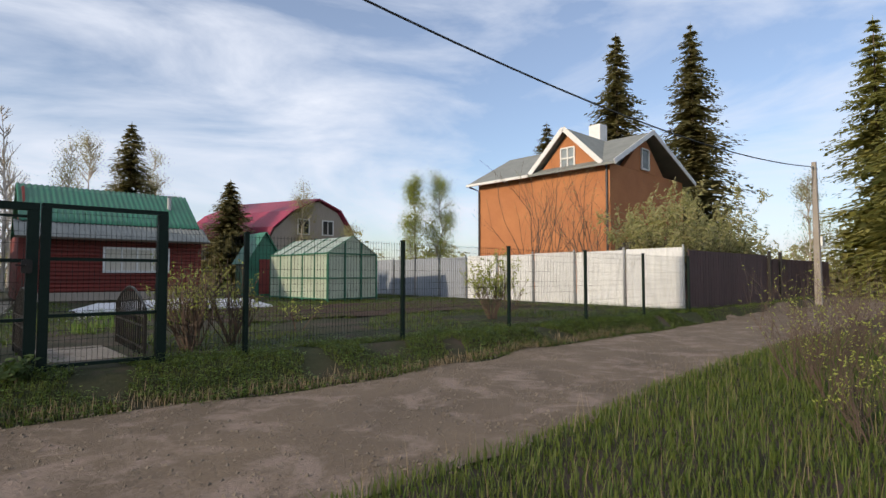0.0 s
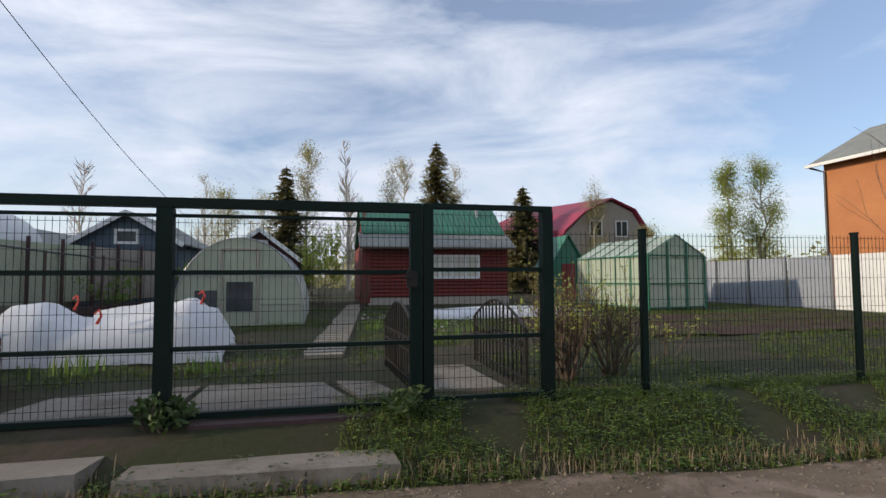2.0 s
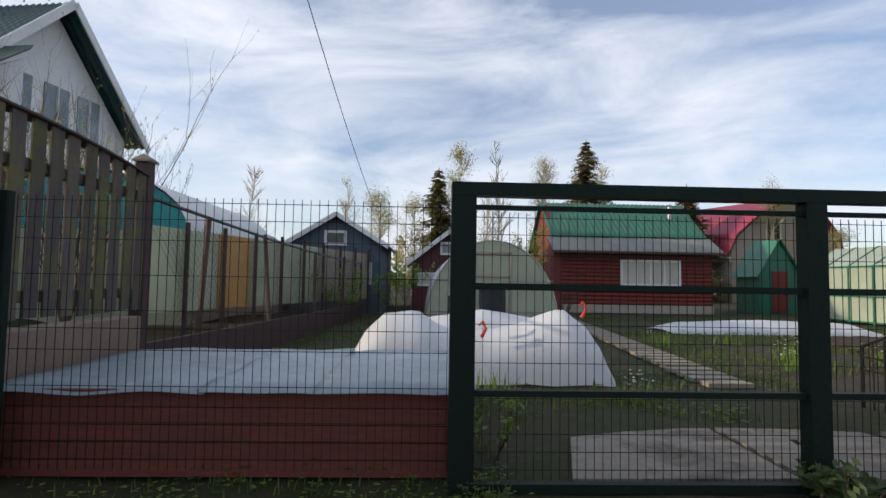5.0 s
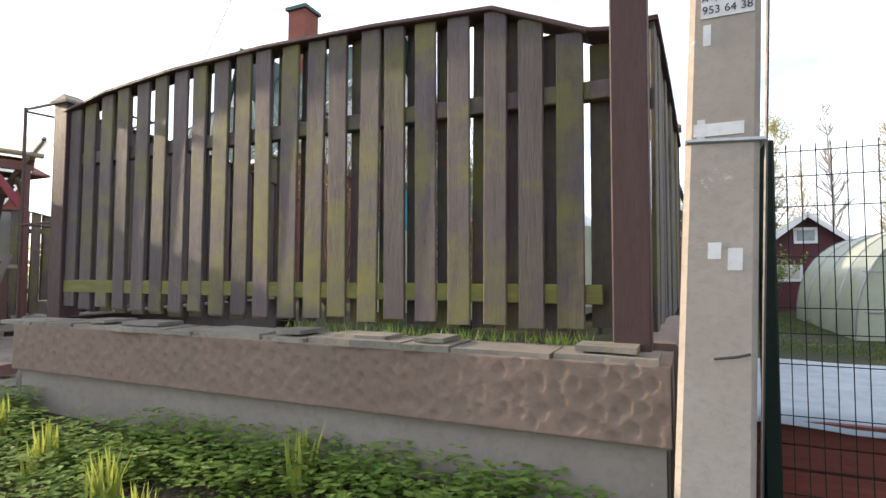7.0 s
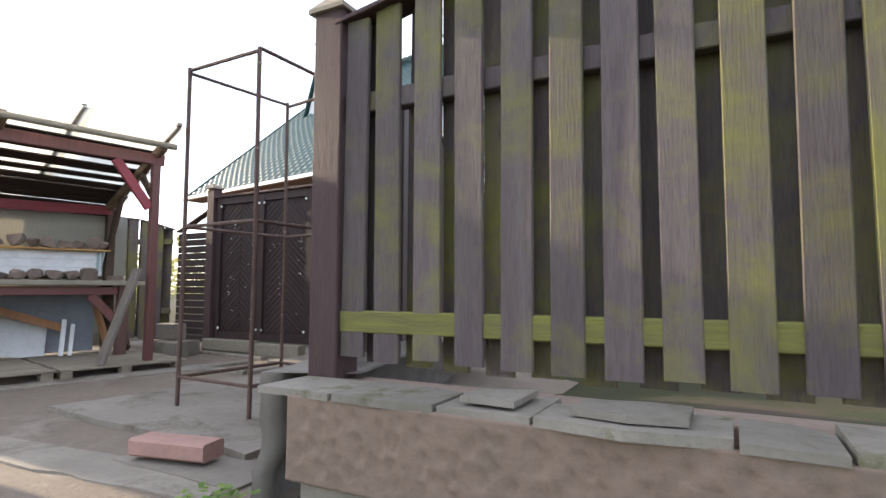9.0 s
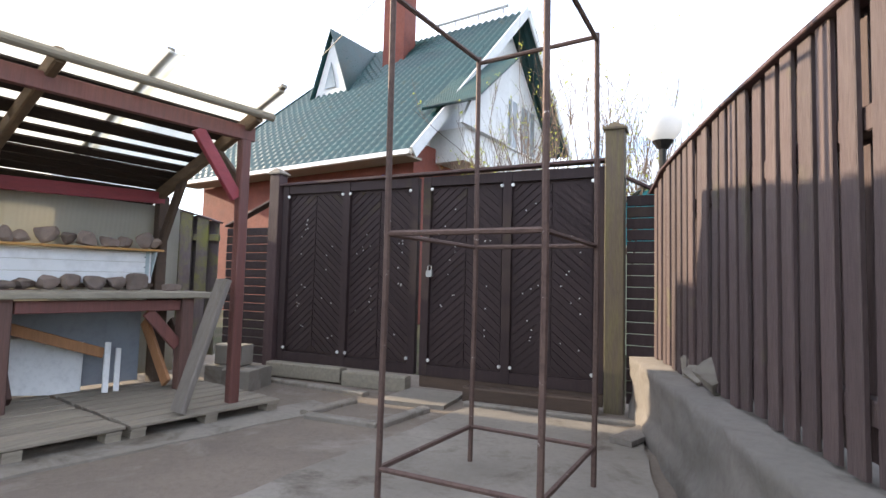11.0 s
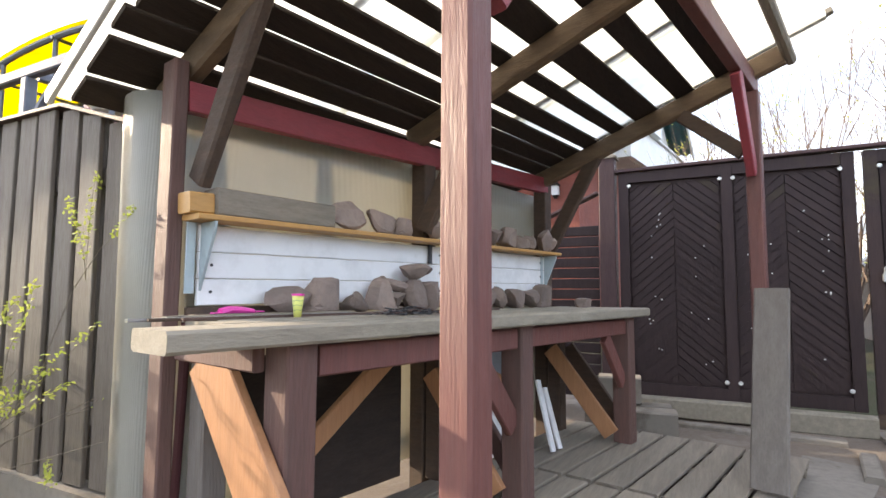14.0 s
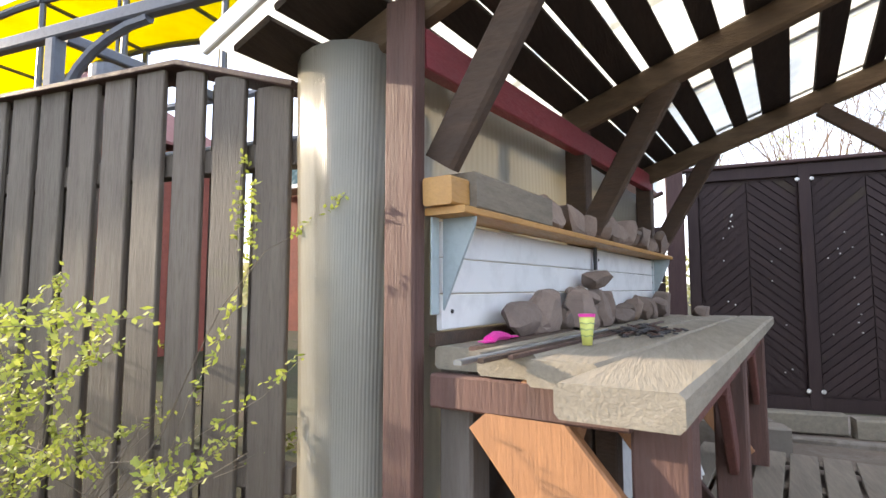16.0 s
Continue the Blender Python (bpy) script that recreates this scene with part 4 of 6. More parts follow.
cp = lambda f: (15.75 + 1.3 * f, 0.25 + 17.8 * f)
for k in range(9):
    corrug(cp(k / 9), cp((k + 1) / 9 - 0.001), 0.02, 1.83 - 0.02 * (k % 2), corrug_m if k < 5 else greycor_m)
    x, y = cp(k / 9)
    part("post", M().beam((x - 0.07, y, 0), (x - 0.07, y, 1.9), 0.05, 0.05), steel_m, cf)
sf = thing("dark_board_fence", (19, 0.1, 0), "dark brown board fence along the lane with a metal gate", "fence")
for k in range(34):
    x = 15.95 + k * 0.19
    part("board", M().box(x, x + 0.17, 0.2, 0.225, -0.05, 1.75), brown_post, sf)
for x in (22.4, 23.6):
    part("gate_post", M().box(x, x + 0.1, 0.1, 0.2, -0.1, 1.9), black_iron, sf)
for k in range(16):
    x = 24 + k * 0.6
    part("board", M().box(x, x + 0.55, 0.9, 0.93, -0.05, 1.7), brown_post, sf)
dk = simple_house("dark_shed", "small dark shed behind the street fence", 23.2, 26.2, 3.5, 7, 1.9, 2.6, brown_post, dark_metal, brown_post)

# ---- trees ----
def conifer(x, y, h, r, mat=needle_m, label="tall dark spruce with drooping branches", z0=0.0, full=0.12, dens=1.0):
    t = thing("spruce", (x, y, z0), label, "tree")
    part("trunk", M().tube([(x, y, z0 - 0.2), (x + 0.05, y, z0 + h * 0.5), (x, y, z0 + h)], h * 0.014, 7, 0.015), bark_m, t)
    m = M()
    n = int(58 * dens)
    for i in range(n):
        f = full + (1 - full) * (i + rng.random() * 0.6) / n
        z = z0 + h * f
        R = r * 1.25 * (1 - f) ** 0.8 * rng.uniform(0.7, 1.2) + 0.15
        k = 6 + int(rng.random() * 3)
        for j in range(k):
            a = rng.random() * 6.283
            L = R * rng.uniform(0.65, 1.1)
            c, s = math.cos(a), math.sin(a)
            steps = 3 + int(L * 2.2)
            for q in range(steps):
                g = (q + 0.6) / steps
                for side in (-1, 0, 1):
                    e = L * g
                    droop = -0.42 * L * g + 0.2 * L * g * g + rng.normal(0, 0.06 * L)
                    px, py, pz = x + c * e, y + s * e, z + droop
                    w = 0.24 * L * (1.15 - g) * 0.6 + 0.16
                    ta = a + side * 0.9 + rng.normal(0, 0.2)
                    ex, ey = math.cos(ta) * w * 1.5, math.sin(ta) * w * 1.5
                    hw = w * 0.5
                    m.add([(px - math.sin(ta) * hw, py + math.cos(ta) * hw, pz), (px + math.sin(ta) * hw, py - math.cos(ta) * hw, pz), (px + ex, py + ey, pz - w * rng.uniform(0.1, 0.7))], [(0, 1, 2)])
    for q in range(10):
        a = rng.random() * 6.283
        m.add([(x, y, z0 + h + 0.25), (x + 0.09 * math.cos(a), y + 0.09 * math.sin(a), z0 + h * 0.96), (x + 0.09 * math.cos(a + 1), y + 0.09 * math.sin(a + 1), z0 + h * 0.95)], [(0, 1, 2)])
    part("crown", m, mat, t)
    return t


def branching(m, p, d, L, r, depth, tips, spread=0.6, up=0.25, kids=3):
    """Grows a limb and its twigs into m and collects the twigs' points."""
    p, d = Vector(p), Vector(d).normalized()
    pts = [p]
    for k in range(3):
        d = (d + Vector((rng.normal(0, 0.12), rng.normal(0, 0.12), rng.normal(up * 0.3, 0.08)))).normalized()
        pts.append(pts[-1] + d * (L / 3))
    m.tube(pts, r, 5 if r > 0.02 else 3, r * 0.55)
    if depth == 0:
        tips.append((pts[1], pts[3]))
        return
    for k in range(kids):
        f = rng.uniform(0.35, 1.0)
        q = pts[0].lerp(pts[3], f) if f < 0.9 else pts[3]
        nd = (d + Vector((rng.normal(0, spread), rng.normal(0, spread), rng.normal(up, 0.25)))).normalized()
        branching(m, q, nd, L * rng.uniform(0.5, 0.75), r * 0.5, depth - 1, tips, spread, up, kids)


def leaves_at(tips, n, size, spread):
    m = M()
    for _ in range(n):
        a, b = tips[rng.integers(len(tips))]
        p = a.lerp(b, rng.random()) + Vector(rng.normal(0, spread, 3))
        u = Vector(rng.normal(0, 1, 3)).normalized() * size * rng.uniform(0.6, 1.4)
        v = u.orthogonal().normalized() * size * 0.5
        m.add([p - u, p + v, p + u, p - v], [(0, 1, 2, 3)])
    return m


def birch(x, y, h, leaf_n, label, z0=0.0, bark=birch_bark, leaf=birch_leaf, w=0.2, size=0.09):
    t = thing("birch", (x, y, z0), label, "tree")
    m, tips = M(), []
    trunk = [Vector((x + rng.normal(0, 0.12) * (k > 0), y + rng.normal(0, 0.12) * (k > 0), z0 - 0.1 + h * k / 6)) for k in range(7)]
    m.tube(trunk, h * 0.011, 6, 0.012)
    for i in range(int(26 + 2 * h)):
        f = rng.uniform(0.1, 0.97)
        k = f * 6
        q = trunk[int(k)].lerp(trunk[min(int(k) + 1, 6)], k - int(k))
        a = rng.random() * 6.283
        branching(m, q, (math.cos(a), math.sin(a), rng.uniform(0.7, 1.6)), h * w * (1.15 - f) * rng.uniform(0.7, 1.2) + 0.25, h * 0.0035, 1, tips, 0.5, 0.3, 3)
    part("trunk", m, bark, t)
    if leaf_n:
        part("crown", leaves_at(tips, leaf_n * 4, size * 0.75, 0.3), leaf, t)
    return t


def shrub(name, x, y, z0, h, stems, leaf_n, leaf, label, wood=twig_m, spread=0.5, size=0.03, up=0.3, r=0.012, lean=(0, 0), depth=2):
    t = thing(name, (x, y, z0), label, "shrub")
    m, tips = M(), []
    for _ in range(stems):
        a = rng.random() * 6.283
        o = 0.12 * rng.random()
        branching(m, (x + math.cos(a) * o, y + math.sin(a) * o, z0 - 0.03), (math.cos(a) * spread + lean[0], math.sin(a) * spread + lean[1], rng.uniform(0.7, 1.2)), h * rng.uniform(0.4, 0.65), r, depth, tips, 0.5, up, 3)
    part("branch_work", m, wood, t)
    if leaf_n:
        part("foliage", leaves_at(tips, leaf_n, size, size * 0.9), leaf, t)
    return t


conifer(37.3, 15.1, 19.7, 4.1)
conifer(41.5, 11.2, 20.4, 4.4)
conifer(44, 27, 16.5, 3.8)
conifer(15.0, 34.6, 8.2, 2.9)
conifer(9.2, 39.5, 12.6, 3.4, label="slender spruce behind the red cottage")
conifer(-2.7, 35.5, 9.2, 2.4)
conifer(40, -2.8, 16.5, 4.6, larch_m, "tall yellowish larch beside the lane", full=0.05)
conifer(47, 1.0, 19, 4.0, larch_m, "broad yellowish conifer beside the lane", full=0.05)
birch(25.7, 25.4, 8.4, 3800, "birch with fresh yellow-green leaves", w=0.15, leaf=bud_m, size=0.075)
birch(27.9, 25.2, 9.2, 3800, "birch with fresh yellow-green leaves", w=0.15, leaf=bud_m, size=0.075)
birch(-1.2, 36, 10.6, 1300, "slender birch in first leaf", w=0.15)
birch(1.7, 36, 11.6, 0, "bare pale birch behind the gardens", w=0.13)
birch(4.9, 36, 9.9, 500, "nearly bare birch in bud", w=0.15)
birch(12, 44, 11.5, 900, "pale birch in first leaf", w=0.2)
birch(-16.5, 37.5, 9.6, 0, "bare grey birch behind the sheds", w=0.2)
birch(20.3, 33, 8.5, 900, "birch in first leaf behind the greenhouse", w=0.16)
birch(-7, 36.5, 7.3, 700, "low birch with small leaves", w=0.25)
birch(-4.5, 38, 7.3, 700, "low birch with small leaves", w=0.25)
birch(2.6, 50, 11, 400, "bare birch far off", w=0.2)
birch(7.5, 46, 12.5, 700, "pale birch far off", w=0.2)
birch(-12, 55, 12, 300, "bare birch far off", w=0.2)
birch(36, 24, 8.5, 1300, "birch in first leaf beside the brick house", w=0.2)
birch(50, 6, 9, 900, "birch at the end of the lane", w=0.2)
birch(56, 1, 9, 900, "birch at the end of the lane", w=0.2)
birch(24.0, 31.5, 5, 700, "young birch beside the mansard house", w=0.2)
shrub("bush", -0.2, 16, 0, 2.9, 9, 1900, bud_m, "bushy shrub with yellow-green young leaves", size=0.06, spread=0.35)
for k in range(9):
    shrub("bush", 19.5 + k * 0.95, 2.6 + (k % 3) * 1.1, 0, 3.9 + 0.5 * (k % 2), 8, 2000, birch_leaf, "tall hedge bush with young leaves behind the fence", size=0.08, spread=0.45)
shrub("fruit_tree", 20.5, 9.5, 0, 6.6, 9, 300, birch_leaf, "bare spreading fruit tree before the brick house", size=0.04, spread=0.4, r=0.03)
shrub("fruit_tree", 22.0, 7.5, 0, 6.2, 9, 300, birch_leaf, "bare spreading fruit tree before the brick house", size=0.04, spread=0.4, r=0.03)
shrub("currant_bush", 2.35, 0.75, 0, 1.2, 40, 900, bud_m, "dense brown currant bush with first leaves", size=0.022, spread=0.45)
shrub("currant_bush", 3.0, 0.95, 0, 1.1, 22, 600, bud_m, "dense brown currant bush with first leaves", size=0.022, spread=0.45)
shrub("currant_bush", 9.3, 1.8, 0, 1.55, 22, 1700, bud_m, "garden bush with yellow-green young leaves", size=0.035, spread=0.4)
shrub("currant_bush", 11.6, 3.2, 0, 1.0, 8, 200, bud_m, "small garden bush with few leaves", size=0.03, spread=0.4)
shrub("sapling", 4.6, 2.2, 0, 0.95, 3, 130, bud_m, "thin fruit sapling with first leaves", size=0.025, spread=0.35)
shrub("bush", -4.4, 14.5, 0, 1.8, 9, 900, weed_m, "low green bush before the maroon shed", size=0.05, spread=0.5)
shrub("bush", -6.2, 12.5, 0, 1.5, 8, 600, weed_m, "low green bush by the boundary fence", size=0.05, spread=0.5)
shrub("currant_bush", 1.2, 15.5, 0, 1.6, 9, 60, twig_m, "bare brown bush before the red cottage", size=0.02, spread=0.4)
for bx, by, hh in ((7.4, -4.9, 1.3), (6.5, -5.4, 1.1), (8.8, -4.9, 1.5), (6.0, -6.3, 1.2), (10.5, -5.0, 1.7), (5.1, -6.0, 0.8)):
    shrub("bank_bush", bx, by, height(bx, by), hh, 22, 260, bud_m, "brown twiggy bush with opening buds on the bank", size=0.016, spread=0.55, r=0.006)
shrub("bush", -3.3, 0.5, 0, 0.6, 5, 160, weed_m, "small weed bush at the gate post", size=0.03)
shrub("bush", -1.35, -0.2, -0.05, 0.28, 8, 420, weed_dark, "leafy weeds at the gate's middle post", size=0.035)
shrub("bush", 0.45, -0.22, -0.05, 0.28, 8, 420, weed_dark, "leafy weeds at the gate post", size=0.035)

# far woods
m, tw = M(), M()
for k in range(420):
    a = rng.uniform(-1.9, 1.6)
    d = rng.uniform(65, 130)
    x, y = math.sin(a) * d, math.cos(a) * d
    h = rng.uniform(3.0, 7.0) + (1.5 if rng.random() < 0.15 else 0)
    for q in range(60):
        f = rng.random()
        rr = (1 - f) * 1.6 + 0.2
        p = Vector((x + rng.normal(0, rr), y + rng.normal(0, rr), h * f))
        u = Vector(rng.normal(0, 1, 3)).normalized() * 0.45
        v = u.orthogonal().normalized() * 0.25
        m.add([p - u, p + v, p + u, p - v], [(0, 1, 2, 3)])
solo("far_woods", m, birch_leaf, "far line of mixed spring woods", "woods", kind="stuff")

# ---- poles and cables ----
def concrete_pole(at, top, h, w0, w1):
    p = thing("utility_pole", at, "leaning square concrete utility pole with peeling notices", "pole", "utility poles")
    part("shaft", M().beam(at, top, w0, w0, 0.02, up=(0, 1, 0), w1=w1, h1=w1), pole_concrete, p)
    return p


pole = concrete_pole((-6.27, -0.28, -0.2), (-5.94, -0.22, 8.2), 8.4, 0.26, 0.15)
axis = lambda z: Vector((-6.262 + 0.0393 * (z + 0.2), -0.28 + 0.007 * (z + 0.2), z))
def face(z, dx=0.0, out=0.0):
    half = (0.26 - (0.11) * (z + 0.2) / 8.4) / 2
    a = axis(z)
    return Vector((a.x + dx, a.y - half - out, z))


def plate(z0, z1, x0, x1, out, mat, name, par):
    return part(name, M().add([face(z0, x0, out), face(z0, x1, out), face(z1, x1, out), face(z1, x0, out)] + [face(z0, x0, 0.0005), face(z0, x1, 0.0005), face(z1, x1, 0.0005), face(z1, x0, 0.0005)], [(0, 1, 2, 3), (7, 6, 5, 4), (0, 4, 5, 1), (1, 5, 6, 2), (2, 6, 7, 3), (3, 7, 4, 0)]), mat, par)


sign = plate(2.03, 2.62, -0.085, 0.085, 0.004, paper_m, "paper_notice", pole)
plate(2.255, 2.30, -0.07, 0.07, 0.0065, redink_m, "red_bar", sign)
def lettering(text, z, size):
    cu = bpy.data.curves.new("lettering", "FONT")
    cu.body, cu.size, cu.align_x, cu.extrude = text, size, "CENTER", 0.0008
    cu.materials.append(ink_m)
    tmp = new("lettering_curve", cu)
    dg = bpy.context.evaluated_depsgraph_get()
    me = bpy.data.meshes.new_from_object(tmp.evaluated_get(dg))
    bpy.data.objects.remove(tmp)
    ob = new("lettering", me)
    ob.parent = sign
    ob.matrix_local = Matrix.Translation(face(z, 0, 0.006) - root_of(sign)) @ Euler((radians(90), 0, radians(0))).to_matrix().to_4x4()
    return ob


for text, z, size in (("953 64 38", 2.212, 0.036), ("валка", 2.18, 0.036), ("сложных", 2.135, 0.036), ("деревьев", 2.095, 0.036), ("953 64 38", 2.045, 0.04)):
    lettering(text, z, size)
for k in range(6):
    plate(2.36 + k * 0.04, 2.372 + k * 0.04, -0.06, 0.05, 0.0055, ink_m, "print_line", sign)
plate(1.60, 1.645, -0.1, 0.06, 0.003, paper_m, "torn_notice", pole)
for k in range(4):
    z, dx = 1.1 + rng.random() * 0.85, rng.uniform(-0.09, 0.05)
    plate(z, z + rng.uniform(0.03, 0.09), dx, dx + rng.uniform(0.02, 0.05), 0.0015 + 0.0002 * k, paper_m, "paper_scrap", pole)
a = axis(1.585)
q = 0.121
part("strap", M().tube([a + Vector(v) for v in ((-q, -q, 0), (q, -q, -0.01), (q, q, -0.01), (-q, q, 0), (-q, -q, 0))], 0.009, 5), steel_m, pole, "pale strap round the pole")
part("earth_wire", M().tube([axis(z) + Vector((0.135 - z * 0.005, -0.12, 0)) for z in (0.05, 0.5, 1.5, 2.5, 4)], 0.006, 5), dark_metal, pole)
part("cable_hook", M().tube([face(0.82, -0.02, 0.03), face(0.83, 0.05, 0.02), face(0.84, 0.09, 0.01)], 0.005, 5), dark_metal, pole)
pf = thing("utility_pole", (26.4, -0.4, 0), "far concrete utility pole with a small meter box", "pole", "utility poles")
part("shaft", M().beam((26.4, -0.4, -0.2), (26.3, -0.4, 5.7), 0.26, 0.26, 0.02, up=(0, 1, 0), w1=0.16, h1=0.16), pole_concrete, pf)
part("crossarm", M().beam((25.9, -0.4, 5.45), (26.7, -0.4, 5.45), 0.06, 0.06), steel_m, pf)
part("meter_box", M().box(26.25, 26.55, -0.62, -0.545, 2.2, 2.6), steel_m, pf)
def cable(name, a, b, sag, r, label):
    a, b = Vector(a), Vector(b)
    pts = [a.lerp(b, k / 24) - Vector((0, 0, sag * 4 * (k / 24) * (1 - k / 24))) for k in range(25)]
    solo(name, M().tube(pts, r, 5), cable_m, label, "cable", "overhead cables")


cable("overhead_cable", (26.3, -0.4, 5.5), (-5.98, -0.3, 6.3), 1.13, 0.02, "thick black overhead cable along the lane")
cable("overhead_cable", (-5.95, -0.2, 7.9), (-5.5, 19, 3.6), 0.5, 0.009, "thin black overhead wire to a house")
cable("overhead_cable", (-5.95, -0.2, 7.9), (-20, 9, 6.5), 0.4, 0.009, "thin black overhead wire to the tiled house")

# ---- brown board fences ----
def post_with_cap(par, x, y, z0, z1, w=0.14, mat=brown_post):
    p = part("post", M().beam((x, y, z0), (x, y, z1), w, w, 0.006, up=(0, 1, 0)), mat, par)
    c = w / 2 + 0.02
    part("post_cap", M().add([(x - c, y - c, z1), (x + c, y - c, z1), (x + c, y + c, z1), (x - c, y + c, z1), (x - c, y - c, z1 + 0.02), (x + c, y - c, z1 + 0.02), (x + c, y + c, z1 + 0.02), (x - c, y + c, z1 + 0.02), (x, y - c * 0.6, z1 + 0.08), (x, y + c * 0.6, z1 + 0.08)], [(3, 2, 1, 0), (0, 1, 5, 4), (1, 2, 6, 5), (2, 3, 7, 6), (3, 0, 4, 7), (4, 5, 8), (5, 6, 9, 8), (6, 7, 9), (7, 4, 8, 9)]), pallet_m if mat is brown_post else mat, p)


def board_fence(p0, p1, n, zb, top, label, rails=(1.02, 1.94), front=1, w=0.118, both=True, mat=brown_board):
    """Hit-and-miss boards on rails under a sloping coping; top(f) is the height of the coping."""
    a, b = Vector((*p0, 0)), Vector((*p1, 0))
    d = (b - a).normalized()
    s = Vector((d.y, -d.x, 0)) * front
    g = thing("board_fence", (a + b) / 2, label, "fence", "brown board fences")
    ang = math.atan2(d.y, d.x)
    for i in range(n):
        for layer in ((1, -1) if both else (1,)):
            f = (i + 0.5 + (0 if layer > 0 else 0.5)) / n
            if f > 0.995:
                continue
            p = a + d * ((b - a).length * f) + s * (0.042 * layer)
            zt = top(f) - 0.012
            z0 = zb + rng.uniform(-0.012, 0.012) - (0 if layer > 0 else 0.03)
            ob = new("board", mesh_of("board", M().beam((0, 0, z0), (0, 0, zt), w * rng.uniform(0.95, 1.05), 0.022, 0.004, up=(0, 1, 0)), mat))
            ob.parent = g
            ob.location = p - root_of(g)
            ob.rotation_euler = (rng.normal(0, 0.003), rng.normal(0, 0.004), ang)
    for z in rails:
        part("rail", M().beam(a + Vector((0, 0, z)), b + Vector((0, 0, z)), 0.06, 0.085, 0.005), mat, g)
    fs = [0, 0.06, 0.12, 0.3, 0.5, 0.7, 0.88, 0.94, 1]
    for f0, f1 in zip(fs, fs[1:]):
        part("coping", M().beam(a.lerp(b, f0) + Vector((0, 0, top(f0))), a.lerp(b, f1) + Vector((0, 0, top(f1))), 0.16, 0.022, 0.004), brown_post, g)
    return g


bank_top = lambda f: 2.2 + 0.16 * smooth(0, 0.12, f) - 0.06 * smooth(0.82, 1, f) + 0.09 * math.sin(f * math.pi)
ff = board_fence((-6.706, -0.02), (-10.465, -0.0), 21, 0.87, bank_top, "weathered brown board fence with algae, standing on a plinth", rails=(1.94,), front=-1)
part("rail", M().beam((-6.605, -0.02, 1.94), (-6.705, -0.02, 1.94), 0.06, 0.085, 0.005), brown_board, ff)
part("coping", M().beam((-6.605, -0.02, 2.185), (-6.705, -0.02, 2.2), 0.16, 0.022, 0.004), brown_post, ff)
part("board", M().beam((-6.66, 0.022, 0.87), (-6.66, 0.022, 2.17), 0.11, 0.022, 0.004, up=(0, 1, 0)), brown_board, ff)
part("mossy_rail", M().beam((-6.66, -0.028, 1.02), (-10.45, -0.028, 1.02), 0.05, 0.088, 0.005), moss_rail, ff, "rail thick with yellow-green algae")
post_with_cap(ff, -6.53, -0.09, 0.78, 2.4, 0.15)
post_with_cap(ff, -10.505, 0.0, 0.78, 2.36, 0.15)

pl = thing("fence_plinth", (-8.5, -0.2, 0), "two-course rendered plinth with a dimpled upper course", "plinth", kind="structure")
part("lower_course", M().prism([(-10.37, -0.33, -0.1), (-6.4, -0.33, -0.1), (-6.4, 0.1, -0.1), (-10.58, 0.1, -0.1), (-10.58, -0.08, -0.1)], (0, 0, 0.575)), plinth_low, pl)
# dimpled face of the upper course
xs, zs = np.linspace(-10.40, -6.38, 420), np.linspace(0.48, 0.775, 34)
dents = [(-6.42 - 0.075 * k + rng.normal(0, 0.018), 0.51 + 0.062 * q + 0.031 * (k % 2) + rng.normal(0, 0.016), rng.uniform(0.018, 0.034)) for k in range(53) for q in range(4)]
depth = np.zeros((len(zs), len(xs)))
for cx, cz, r in dents:
    e = ((xs[None, :] - cx) / r) ** 2 + ((zs[:, None] - cz) / (r * 1.25)) ** 2
    depth = np.maximum(depth, 0.012 * np.clip(1 - e, 0, 1) ** 0.6 * np.clip(0.55 + (xs[None, :] - cx) / r * 0.45, 0.15, 1))
part("upper_course_face", M().grid([[(x, -0.375 + depth[i][j] + 0.002 * noise.noise((x * 6, z * 6, 0)), z) for j, x in enumerate(xs)] for i, z in enumerate(zs)], (0, 0.05, 0)), plinth_m, pl, "", True)
part("upper_course", M().prism([(-10.395, -0.345, 0.48), (-6.38, -0.345, 0.48), (-6.38, 0.12, 0.48), (-10.62, 0.12, 0.48), (-10.62, -0.1, 0.48)], (0, 0, 0.29)), plinth_m, pl)
x = -6.42
while x > -10.25:
    w = rng.uniform(0.2, 0.55)
    y = -0.39 + rng.uniform(0, 0.04)
    poly = [(x, y + rng.normal(0, 0.01)), (x - w * 0.5, y + rng.normal(0, 0.015)), (x - w, y + rng.normal(0, 0.01)), (x - w, -0.12 + rng.normal(0, 0.03)), (x - w * 0.4, -0.1), (x, -0.12 + rng.normal(0, 0.03))]
    part("coping_stone", M().prism([(px, py, 0.772) for px, py in poly[::-1]], (0, 0, rng.uniform(0.016, 0.034))), slab_m, pl)
    if rng.random() < 0.55:
        part("coping_stone", M().prism([(px * 0.6 + (x - w / 2) * 0.4, py * 0.7 - 0.07, 0.806) for px, py in poly[::-1]], (0, 0, rng.uniform(0.01, 0.025))), slab_m, pl)
    x -= w + 0.012

# side fence by the garden
sg = board_fence((-6.5, 0.12), (-6.42, 2.15), 11, 0.86, lambda f: 2.3 - 0.16 * f * f, "dark brown board fence beside the raised bed", front=1, w=0.13, both=False)
post_with_cap(sg, -6.42, 2.2, 0.1, 2.28, 0.13, brown_post)
solo("side_plinth", M().box(-6.6, -6.36, 0.13, 2.2, 0.0, 0.8, 0.01), plinth_m, "low rendered plinth under the side fence", "plinth", kind="structure")

